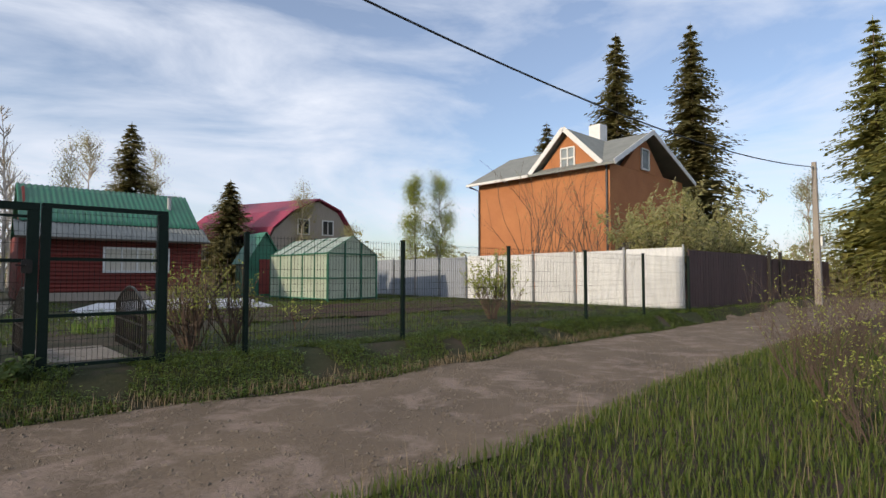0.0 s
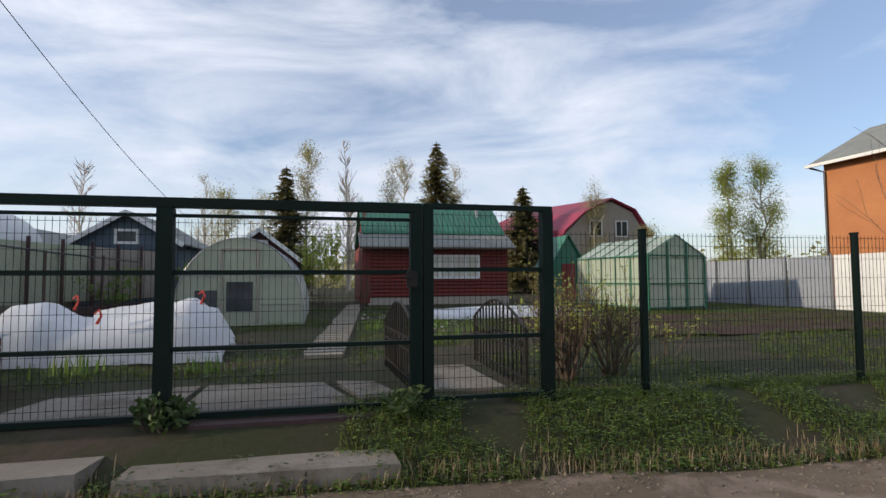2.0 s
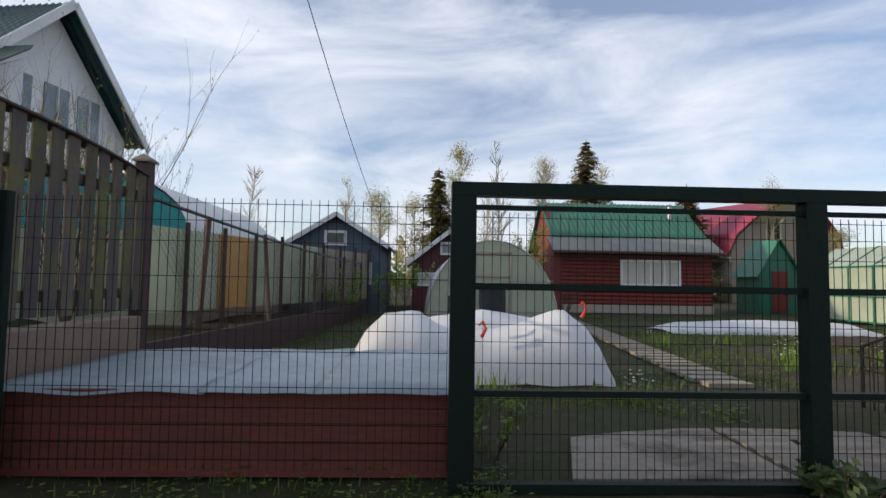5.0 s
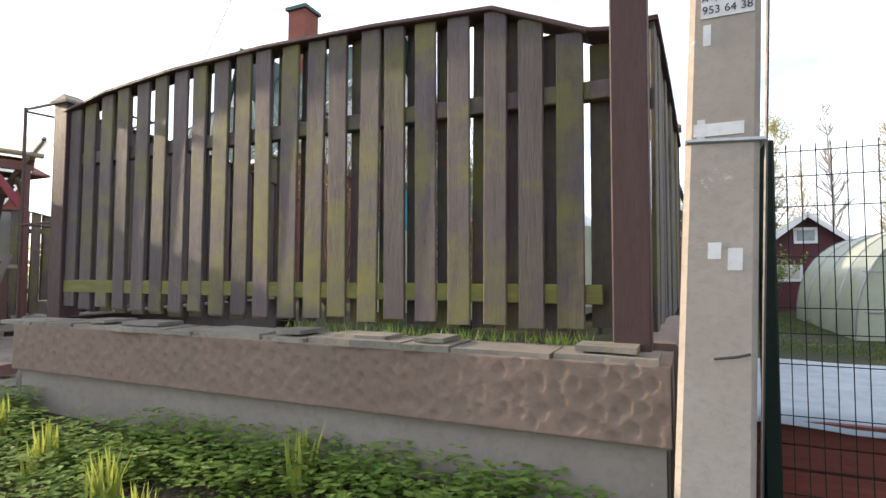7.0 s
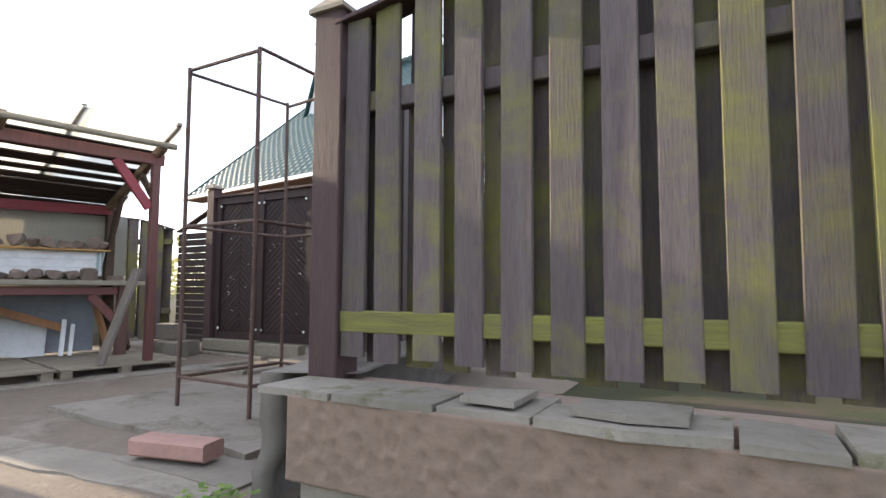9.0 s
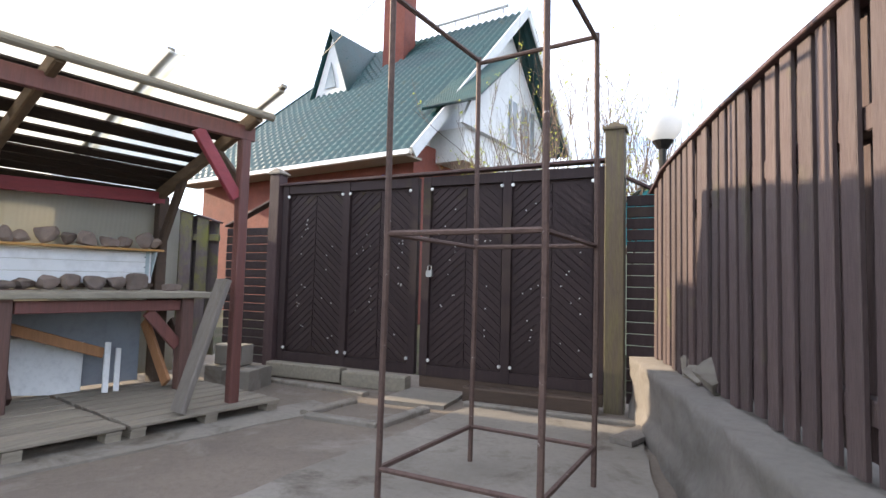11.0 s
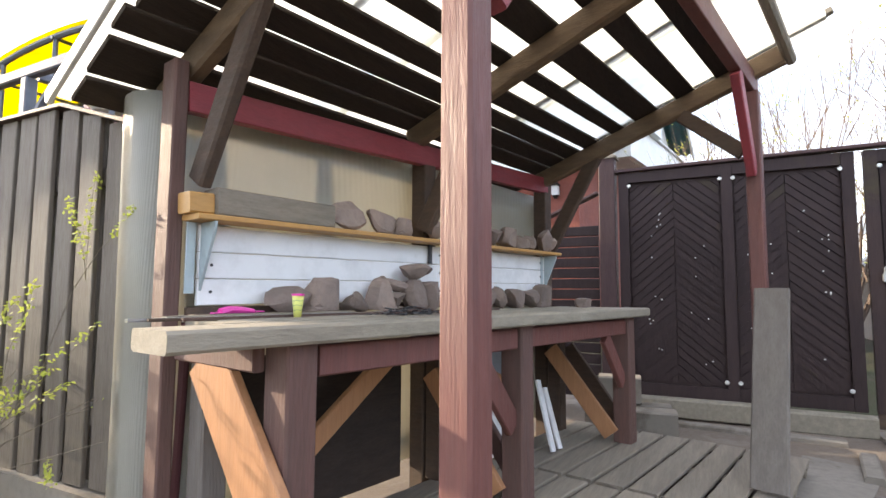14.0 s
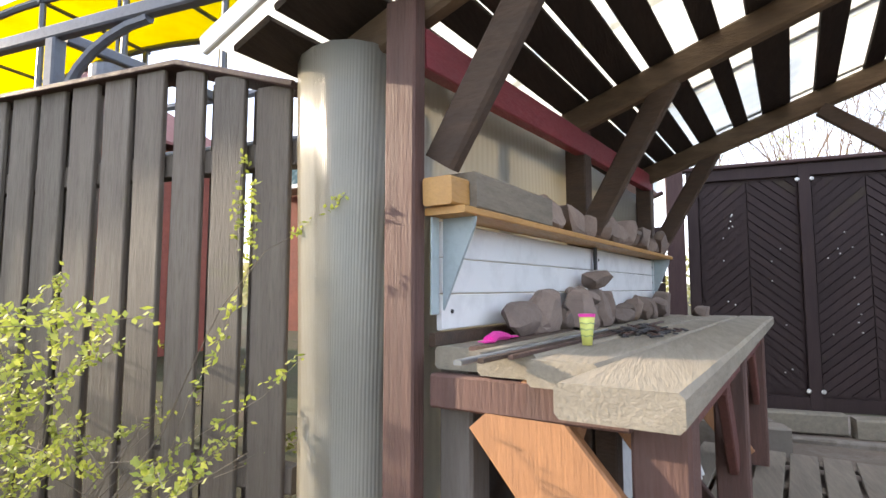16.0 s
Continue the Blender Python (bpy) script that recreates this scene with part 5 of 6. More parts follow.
# boundary of cream and yellow sheets with posts
bd = thing("sheet_fence", (-7.4, 10, 0), "boundary of cream and yellow sheets behind chain link", "fence")
bp = lambda f: Vector((-8.6 + 3.2 * f, 6.2 + 10.5 * f, 0))
for k in range(10):
    a, b = bp(k / 10), bp((k + 0.96) / 10)
    part("sheet_panel", M().beam(a + Vector((0, 0, 1.3)), b + Vector((0, 0, 1.3)), 0.03, 1.55, 0.004), shelf_wood if k in (2,) else poly_cream if k < 6 else pale_board, bd)
    part("post", M().beam(a - Vector((-0.12, 0, 0)), a + Vector((0.12, 0, 2.2)), 0.07, 0.07), brown_post, bd)
bd2 = thing("leaning_posts_fence", (-6.3, 7, 0), "rusty posts and chain-link netting of the garden boundary", "fence")
for y, x, lean, z in ((3.5, -6.4, 0.1, 1.9), (6.0, -6.2, -0.15, 1.9), (8.5, -6.0, 0, 1.75), (11, -5.8, 0.05, 1.75), (13.5, -5.6, 0, 1.7)):
    part("post", M().tube([(x, y, 0), (x + lean, y, z)], 0.035, 8), rust_m, bd2)
part("top_rail", M().tube([(-6.4, 2.3, 1.95), (-6.2, 6.0, 1.8), (-6.0, 8.5, 1.72), (-5.6, 13.5, 1.65)], 0.022, 6), dark_metal, bd2)
net = M()
for k in range(110):
    y = 2.3 + k * 0.1
    for s in (-1, 1):
        net.tube([(-6.42 + 0.07 * k / 10, y, 0.3 if s > 0 else 1.75), (-6.42 + 0.07 * (k + 14) / 10, y + 1.4, 1.75 if s > 0 else 0.3)], 0.0018, 3)
part("chain_link", net, rust_m, bd2)
part("kerb_board", M().beam((-6.4, 2.3, 0.3), (-5.6, 14, 0.2), 0.05, 0.45), brown_post, bd2)
ta = thing("teal_arched_shed", (-11, 9, 0), "teal arched shed with a pale sheet side", "shed")
arc = [(2.1 * math.cos(a), 1.2 * math.sin(a)) for a in np.linspace(0, math.pi, 15)]
for mat, y0, y1 in ((teal_m, 8.0, 8.04),):
    part("end_wall", M().prism([(-10.6 + x, y0, 2.1 + z) for x, z in arc] , (0, 0.04, 0)), mat, ta)
part("end_wall", M().box(-12.7, -8.5, 8.0, 8.04, 0.2, 2.1), poly_cream, ta)
part("roof", M().grid([[(-10.6 + x * 1.02, y, 2.12 + z * 1.02) for x, z in arc] for y in (7.9, 11, 14)]), corrug_m, ta, "", True)
part("side_wall", M().box(-8.55, -8.5, 8.05, 14, 0.2, 2.1), pale_board, ta)
simple_house("grey_shed", "low grey-roofed shed behind the boundary", -11.8, -8.6, 14.5, 20, 2.0, 2.9, pale_board, grey_roof)

# ---- paved yard ----
def yard_slab(poly, z1, label, mat=concrete, z0=0.05):
    c = Vector((sum(p[0] for p in poly) / len(poly), sum(p[1] for p in poly) / len(poly)))
    top = []
    for (x, y), (x2, y2) in zip(poly, poly[1:] + poly[:1]):
        n = max(2, int(math.hypot(x2 - x, y2 - y) / 0.18))
        for k in range(n):
            f = k / n
            top.append((x + (x2 - x) * f + rng.normal(0, 0.012), y + (y2 - y) * f + rng.normal(0, 0.012), z0))
    return solo("yard_slab", M().prism(top, (0, 0, z1 - z0)), mat, label, "slab", "yard slabs", kind="structure")


earth = surface("yard_earth", (0.17, 0.135, 0.105), (0.12, 0.095, 0.075), 0.95, 1.2, 30, bump=0.8, stain=(0.22, 0.19, 0.16), stain_scale=1.2)
solo("yard_earth", M().grid([[(x, y, height(x, y) + 0.012 * (1 if -18 < x < -10.7 and -2.4 < y < 4.5 else -2)) for x in np.linspace(-18.2, -10.62, 60)] for y in np.linspace(-2.6, 4.6, 60)]), earth, "trodden bare earth of the yard", "earth", kind="structure", smooth=True)
yard_slab([(-13.45, 0.35), (-11.25, 0.25), (-11.66, 3.1), (-13.1, 3.2)], 0.288, "pale concrete slab under the rusty frame")
yard_slab([(-16.0, -0.55), (-14.9, -0.4), (-14.12, 2.6), (-14.5, 2.75), (-15.2, 0.2)], 0.268, "worn concrete strip along the pallet platform")
yard_slab([(-13.7, -0.5), (-11.0, -0.25), (-11.1, 0.05), (-13.6, -0.2)], 0.255, "cracked concrete edging across the yard")
yard_slab([(-11.9, -0.1), (-11.0, -0.1), (-11.0, 0.22), (-11.8, 0.24)], 0.262, "small broken concrete slab")
yard_slab([(-13.95, 2.95), (-13.3, 3.0), (-13.35, 3.6), (-13.95, 3.62)], 0.3, "concrete step before the gate")
for a, b in (((-14.22, 2.25), (-14.14, 2.85)), ((-14.15, 2.2), (-13.5, 2.24)), ((-13.5, 2.25), (-13.42, 2.9)), ((-13.2, 3.28), (-11.7, 3.32)), ((-16.0, 3.3), (-14.2, 3.15))):
    solo("edging_stone", M().beam((*a, 0.265), (*b, 0.265), 0.1, 0.08, 0.012), concrete, "grey concrete edging stone set in the yard", "kerb", "edging stones", kind="structure")
solo("paving_brick", M().beam((-11.8, -0.0, 0.33), (-11.35, 0.1, 0.33), 0.16, 0.09, 0.012), surface("pink_paver", (0.33, 0.19, 0.16), (0.26, 0.15, 0.125), 0.9, 3, 30, bump=0.4), "pinkish paving brick lying on a slab", "brick")
solo("old_plank", M().beam((-11.75, 2.6, 0.31), (-11.55, 3.1, 0.33), 0.17, 0.04), grey_board_v, "short grey plank lying by the fence", "plank")
for x0, x1, z1, m_ in ((-15.75, -14.75, 0.44, grey_timber), (-14.7, -13.95, 0.42, grey_timber), (-13.3, -12.05, 0.4, dark_timber)):
    solo("timber_sleeper", M().beam((x0, 3.52, z1 - 0.08), (x1, 3.55, z1 - 0.08), 0.14, 0.16, 0.012), m_, "weathered timber sleeper lying under the gate", "timber", "sleepers")

# ---- chevron gate ----
GY = 3.73
cg = thing("chevron_gate", (-13.9, GY, 0.4), "dark brown two-leaf wooden gate with chevron panels", "gate")
def clip(poly, z, keep_below):
    out = []
    for (x0, z0), (x1, z1) in zip(poly, poly[1:] + poly[:1]):
        i0, i1 = (z0 <= z) == keep_below or z0 == z, (z1 <= z) == keep_below or z1 == z
        if i0:
            out.append((x0, z0))
        if i0 != i1:
            f = (z - z0) / (z1 - z0)
            out.append((x0 + (x1 - x0) * f, z))
    return out


PW, PH, ST = 0.385, 1.84, 0.084
slats = []
for sgn in (-1, 1):
    for k in range(0, 28):
        z = (k - 1) * ST
        poly = [(0.004, z), (0.004, z + ST - 0.012), (PW, z + ST - 0.012 - PW * 0.85), (PW, z - PW * 0.85)]
        poly = clip(poly, 0, False)
        if len(poly) > 2:
            poly = clip(poly, PH, True)
        if len(poly) > 2 and max(p[1] for p in poly) - min(p[1] for p in poly) > 0.02:
            q = [(p[0] * sgn, 0, p[1]) for p in (poly if sgn < 0 else poly[::-1])]
            slats.append(mesh_of("slat", M().prism(q, (0, 0.014, 0)), gate_m))
for leaf, (xa, xb) in enumerate(((-15.82, -13.97), (-13.9, -12.03))):
    lf = part("leaf", M().box(xa, xb, GY + 0.02, GY + 0.045, 0.42, 2.52), gate_m, cg)
    xm = (xa + xb) / 2
    for x in (xa + 0.04, xm, xb - 0.04):
        part("stile", M().box(x - 0.045, x + 0.045, GY - 0.03, GY + 0.019, 0.42, 2.52), gate_m, lf)
    for z0, z1 in ((0.42, 0.53), (2.42, 2.52)):
        for x0, x1 in ((xa + 0.086, xm - 0.046), (xm + 0.046, xb - 0.086)):
            part("rail", M().box(x0, x1, GY - 0.025, GY + 0.019, z0, z1), gate_m, lf)
    for c in ((xa + xm) / 2 + 0.02, (xm + xb) / 2 - 0.02):
        for me in slats:
            s = part("slat", me, None, lf)
            s.location = Vector((c, GY + 0.004, 0.55)) - root_of(lf)
        for dx in (-0.39, 0.39):
            for z in (0.58, 2.385):
                part("bolt", M().tube([(c + dx, GY - 0.03, z), (c + dx, GY - 0.042, z)], 0.02, 10, 0.013), bolt_m, lf, "pale zinc bolt head")
        for q in range(22):
            x, z = c + rng.choice((-1, 1)) * rng.uniform(0.08, 0.3), 0.7 + rng.random() * 1.5
            part("nail_head", M().tube([(x, GY + 0.004, z), (x, GY - 0.001, z)], 0.007, 6), bolt_m, lf)
part("top_cap", M().beam((-15.86, GY, 2.536), (-11.98, GY, 2.575), 0.12, 0.03), brown_post, cg)
part("kickboard", M().box(-13.9, -12.03, GY - 0.02, GY + 0.02, 0.3, 0.415), dark_timber, cg)
pad = part("padlock", M().box(-13.83, -13.76, GY - 0.075, GY - 0.04, 1.45, 1.52, 0.01), steel_m, cg, "grey steel padlock")
part("shackle", M().tube([(-13.815, GY - 0.057, 1.52), (-13.815, GY - 0.057, 1.56), (-13.795, GY - 0.057, 1.575), (-13.775, GY - 0.057, 1.56), (-13.775, GY - 0.057, 1.52)], 0.006, 6), steel_m, pad)
for x, z1, w, mt in ((-15.93, 2.67, 0.15, brown_post), (-11.93, 2.84, 0.17, post_wood)):
    gp_ = thing("gate_post", (x, GY, 0.2), "stout wooden gate post with a pointed cap", "post", "gate posts")
    post_with_cap(gp_, x, GY, 0.15, z1, w, mt)
for x0, x1, tops in ((-11.83, -11.45, (2.4, 2.2)), (-16.75, -16.03, (2.05, 2.35))):
    pn = thing("slat_panel", ((x0 + x1) / 2, GY, 0.3), "narrow panel of dark horizontal boards beside the gate", "fence", "slat panels")
    z = 0.35
    while z < min(tops) - 0.05:
        part("board", M().beam((x0, GY + 0.02, z + 0.05), (x1, GY + 0.02, z + 0.05), 0.03, 0.098, 0.008), gate_m, pn)
        z += 0.105
    part("coping", M().beam((x0, GY + 0.02, tops[0]), (x1, GY + 0.02, tops[1]), 0.12, 0.025), brown_post, pn)
board_fence((-16.85, 3.7), (-18.6, 3.0), 9, 0.4, lambda f: 2.1 + 0.2 * math.sin(f * 3.1), "dark brown board gate with a curved top", rails=(0.8, 1.9), front=1, w=0.15)

# side fence of the yard with its rough plinth
board_fence((-10.62, 0.1), (-11.56, 3.66), 24, 0.84, lambda f: 2.33 + 0.06 * math.sin(f * 3.1) - 0.1 * smooth(0.85, 1, f), "dark red-brown board fence along the yard on a rough plinth", front=1, w=0.1, mat=yard_board)
rows = []
A, Bq = Vector((-10.8, -0.1, 0)), Vector((-11.75, 3.62, 0))
dd = (Bq - A).normalized()
ss = Vector((dd.y, -dd.x, 0))
sp = thing("yard_plinth", (-11.2, 1.8, 0.2), "rough broken concrete plinth under the yard fence", "plinth", kind="structure")
for i in range(40):
    p = A.lerp(Bq, i / 39)
    row = []
    for z in np.linspace(0.1, 0.79, 14):
        q = p - ss * (0.02 + 0.035 * noise.noise((i * 0.45, z * 7, 3)) + 0.02 * noise.noise((i * 1.7, z * 19, 3)) + (0.03 if z < 0.4 else 0))
        row.append((q.x, q.y, z))
    q = p + ss * 0.35
    row.append((q.x, q.y, 0.80))
    rows.append(row)
part("plinth_body", M().grid(rows, ss * 0.1), wet_concrete, sp, "", True)


def rock(at, r, squash=(1, 1, 1), seed=0):
    bm = bmesh.new()
    bmesh.ops.create_icosphere(bm, subdivisions=3, radius=1.15)
    for v in bm.verts:
        n = 1 + 0.35 * noise.noise(v.co * 1.3 + Vector((seed * 3.7, 0, 0))) + 0.14 * noise.noise(v.co * 3.5 + Vector((seed, 2, 0)))
        v.co = Vector((v.co.x * squash[0], v.co.y * squash[1], v.co.z * squash[2])) * r * n
    for k in range(9):
        h = Vector((math.sin(seed * 1.7 + k * 2.4), math.cos(seed * 2.3 + k * 1.9), math.sin(seed * 0.9 + k * 3.1) * 0.8)).normalized()
        lim = r * (0.62 + 0.16 * math.sin(seed + k * 5.0))
        for v in bm.verts:
            d = v.co.dot(h)
            if d > lim:
                v.co -= h * (d - lim)
    zmin = min(v.co.z for v in bm.verts)
    m = M()
    bm.verts.index_update()
    m.add([Vector(at) + v.co - Vector((0, 0, zmin + r * 0.03)) for v in bm.verts], [tuple(v.index for v in f.verts) for f in bm.faces])
    bm.free()
    return m


for k, (x, y, r) in enumerate(((-11.2, 2.35, 0.1), (-11.12, 2.05, 0.12), (-11.26, 2.6, 0.07), (-11.35, 3.2, 0.08))):
    solo("pale_rock", rock((x - 0.05, y, 0.775), r, (1, 0.9, 1.1), k + 40), concrete, "pale rough rock lying on the plinth", "rock", "pale rocks")

# rusty frame
rf = thing("rusty_frame", (-12.05, 1.2, 0.28), "tall rusty welded frame of thin steel bars", "frame")
FR, FL, BL, BR = (-11.86, 0.79), (-12.65, 0.83), (-12.55, 1.77), (-11.79, 1.70)
for (x, y), zt in ((FR, 2.84), (FL, 2.86), (BL, 2.86), (BR, 2.86)):
    part("leg", M().tube([(x, y, 0.27), (x + 0.01, y, 1.4), (x, y, zt)], 0.016, 7), rust_m, rf)
for z, pairs in ((0.5, ((FR, FL), (FL, BL), (BL, BR), (BR, FR))), (1.62, ((FR, FL), (FL, BL), (BL, BR), (BR, FR))), (2.82, ((FR, FL), (FL, BL), (BL, BR), (BR, FR)))):
    for a, b in pairs:
        part("crossbar", M().tube([(*a, z), (*b, z + 0.02 * (z > 2))], 0.014, 6), rust_m, rf)

# ---- open work shed ----
SO, SU, SV = Vector((-16.64, -0.47, 0)), Vector((0.205, 0.979, 0)), Vector((0.979, -0.205, 0))
S = lambda u, v, z: SO + SU * u + SV * v + Vector((0, 0, z))
PZ = 0.36
for k in range(3):
    u0 = -0.58 + k * 1.25
    pt = thing("pallet", S(u0 + 0.6, 0.7, 0.22), "weathered grey wooden pallet laid as a floor", "pallet", "pallet floor")
    for j in range(9):
        v = 0.06 + j * 0.171
        part("plank", M().beam(S(u0 + rng.uniform(0, 0.02), v, PZ - 0.012), S(u0 + 1.22, v, PZ - 0.012 + rng.uniform(-0.004, 0.004)), 0.148, 0.022, 0.004), pallet_m, pt)
    for u in (u0 + 0.06, u0 + 0.6, u0 + 1.15):
        part("bearer", M().beam(S(u, 0.0, PZ - 0.036), S(u, 1.5, PZ - 0.036), 0.1, 0.022, 0.004), pallet_m, pt)
        for v in (0.06, 0.74, 1.43):
            part("block", M().beam(S(u, v - 0.06, PZ - 0.092), S(u, v + 0.06, PZ - 0.092), 0.1, 0.088, 0.004), pallet_m, pt)

ws = thing("work_shed", S(1.4, 0.6, PZ), "open timber work shed with a slatted roof under clear sheets", "shed")
RZ = lambda v: 2.217 + 0.34 * (v + 0.084)
UPS = (-0.34 * SV.x, -0.34 * SV.y, 1)
for u, w, z0, mt in ((0.03, 0.055, 0.25, leg_timber), (1.44, 0.1, 0.25, dark_timber), (2.83, 0.1, 0.25, dark_timber)):
    part("back_post", M().beam(S(u, -0.115, z0), S(u, -0.115, 2.19), w, 0.1, 0.006, up=SV), mt, ws)
for u, v in ((0.06, 1.213), (2.785, 1.335)):
    part("front_post", M().beam(S(u, v, PZ), S(u, v, 2.56), 0.085, 0.085, 0.008, up=SU), red_timber, ws, "red-stained post")
part("back_beam", M().beam(S(0.06, -0.09, 2.062), S(2.83, -0.09, 2.17), 0.05, 0.115), red_beam_m, ws, "bright red beam")
part("front_beam", M().beam(S(-0.1, 1.31, 2.60), S(2.87, 1.33, 2.625), 0.06, 0.12), red_timber, ws)
for u in (0.1, 1.36, 2.8):
    part("rafter", M().beam(S(u, -0.36 if u < 1 else -0.14, RZ(-0.36 if u < 1 else -0.14)), S(u, 1.5, RZ(1.5)), 0.065, 0.12, 0.012, up=UPS), rafter_wood, ws)
    part("brace", M().beam(S(u + 0.0, -0.04, 1.74 if u < 1 else 1.68), S(u, 0.33, RZ(0.33) - 0.03), 0.05, 0.105, 0.01), dark_timber, ws)
part("brace", M().beam(S(2.735, 1.33, 2.06), S(2.37, 1.33, 2.56), 0.05, 0.1, 0.006), red_beam_m, ws, "red knee brace")
part("brace", M().beam(S(0.11, 1.23, 2.02), S(0.5, 1.29, 2.56), 0.05, 0.12, 0.006), red_beam_m, ws, "red knee brace")
part("brace", M().beam(S(2.79, 1.28, 2.2), S(2.79, 0.93, RZ(0.93) - 0.06), 0.045, 0.09, 0.008), dark_timber, ws)
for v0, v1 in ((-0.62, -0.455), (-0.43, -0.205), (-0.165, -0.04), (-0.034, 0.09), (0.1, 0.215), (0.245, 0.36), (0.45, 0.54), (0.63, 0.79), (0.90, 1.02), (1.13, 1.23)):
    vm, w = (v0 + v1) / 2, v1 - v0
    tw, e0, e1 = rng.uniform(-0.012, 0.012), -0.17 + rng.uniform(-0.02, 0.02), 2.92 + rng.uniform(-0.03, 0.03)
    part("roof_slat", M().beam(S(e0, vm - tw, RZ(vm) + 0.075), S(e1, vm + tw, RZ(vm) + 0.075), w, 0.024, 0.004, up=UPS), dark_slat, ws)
for k in range(3):
    u0, u1 = ((-0.21, 0.95), (0.9, 2.05), (2.0, 3.0))[k]
    part("roof_sheet", M().grid([[S(u, vv, RZ(vv) + 0.10 + 0.006 * k + 0.004 * math.sin(u * 50)) for u in np.linspace(u0, u1, 40)] for vv in (-0.66, 0.5, 1.72)], (0, 0, 0.006)), roof_poly, ws, "clear plastic roof sheet")
part("edge_pole", M().tube([S(-0.2, 1.52, RZ(1.52) - 0.01), S(1.2, 1.53, RZ(1.53) - 0.02), S(2.92, 1.53, RZ(1.53) - 0.005)], 0.034, 10), grey_timber, ws)
part("edge_board", M().beam(S(-0.225, -0.66, RZ(-0.66) + 0.085), S(-0.225, 1.72, RZ(1.72) + 0.085), 0.02, 0.06, up=UPS), corrug_m, ws, "pale bent edge of the roof sheet")
for u, ve in ((0.5, 1.86), (1.95, 1.70), (2.86, 1.75)):
    part("batten", M().beam(S(u, 0.3 if u > 2 or u < 1 else 0.1, RZ(0.3 if u > 2 or u < 1 else 0.1) + 0.135), S(u, ve, RZ(ve) + 0.135), 0.05, 0.035, 0.005, up=UPS), grey_timber, ws)
# back wall sheets; the near one bends round at its edge
prof = [(0.03, -0.53), (-0.01, -0.47), (-0.03, -0.40), (-0.03, -0.33), (0.0, -0.27), (0.05, -0.235), (0.16, -0.215)]
part("back_sheet", M().grid([[S(u, vv + 0.02 * math.sin(z * 2), z) for u, vv in prof] + [S(u, -0.205 + 0.02 * noise.noise((u, z, 0)), z) for u in np.linspace(0.35, 1.5, 6)] for z in np.linspace(0.42, 2.12, 14)], SV * 0.006), poly_clear, ws, "bent weathered plastic sheet", True)
part("back_sheet", M().grid([[S(u, -0.18 + 0.02 * noise.noise((u, z, 4)), z) for u in np.linspace(1.45, 3.05, 9)] for z in np.linspace(0.42, 2.1, 10)], SV * 0.006), poly_clear, ws, "weathered plastic sheet", True)
SL = lambda u: 0.012 * u
for i in range(3):
    z = 1.334 + i * 0.1
    part("white_board", M().beam(S(0.11, -0.056, z), S(2.73, -0.056, z + SL(2.6)), 0.016, 0.097, 0.003), white_board_m, ws, "white-painted board")
    for u in (0.16, 1.5, 2.66):
        part("screw", M().tube([S(u, -0.047, z + SL(u)), S(u, -0.043, z + SL(u))], 0.006, 8), dark_metal, ws)
part("sill_board", M().beam(S(0.075, -0.055, 1.262), S(2.75, -0.055, 1.29), 0.02, 0.036, 0.003), dark_timber, ws)

sf_ = thing("wall_shelf", S(1.4, 0.0, 1.6), "narrow yellow pine wall shelf on steel brackets", "shelf")
part("board", M().beam(S(0.05, -0.0, 1.601), S(2.79, -0.0, 1.601 + SL(2.7)), 0.125, 0.02, 0.003), shelf_wood, sf_)
for u in (0.115, 2.72):
    z = 1.588 + SL(u)
    b_ = part("bracket", M().prism([S(u, -0.047, z - 0.25), S(u, -0.047, z), S(u, 0.055, z), S(u, 0.05, z - 0.03)], SU * 0.01), bracket_m, sf_, "pale blue-grey steel bracket")
    part("slotted_strip", M().beam(S(u - 0.035, -0.05, z - 0.26), S(u - 0.035, -0.05, z - 0.0), 0.035, 0.006, 0.001, up=SV), bracket_m, b_)
    for k in range(5):
        part("slot", M().box(-0.006, 0.006, -0.001, 0.001, -0.014, 0.014, 0.0005), dark_metal, b_).location = S(u - 0.035, -0.0462, z - 0.235 + k * 0.045) - root_of(b_)
hk = part("hanger", M().beam(S(1.4, -0.03, 1.50), S(1.4, -0.03, 1.605), 0.025, 0.012, 0.002, up=SV), dark_metal, sf_, "black slotted hanger")
for a, b, v, w, h, mt in ((0.03, 0.12, -0.01, 0.09, 0.075, shelf_wood), (0.125, 0.66, 0.0, 0.11, 0.1, pallet_m)):
    solo("timber_offcut", M().beam(S(a, v, 1.613 + h / 2), S(b, v, 1.616 + h / 2), w, h, 0.006), mt, "pale sawn timber offcut on the shelf", "timber", "timber offcuts")


def chunk(u, v, z, hu, hv, hh, seed):
    """A broken field stone: half width along the bench, half depth, full height."""
    m = rock((0, 0, 0), 1.0, (1.15, 1.1, 1.2), seed)
    vs = np.array([tuple(p) for p in m.v])
    lo, hi = vs.min(0), vs.max(0)
    q = (vs - lo) / (hi - lo) * 2 - 1
    q = np.sign(q) * np.abs(q) ** 0.72
    m.v = [tuple(S(u + float(p[0]) * hu, v + float(p[1]) * hv, z + float(p[2] + 1) / 2 * hh)) for p in q]
    return m


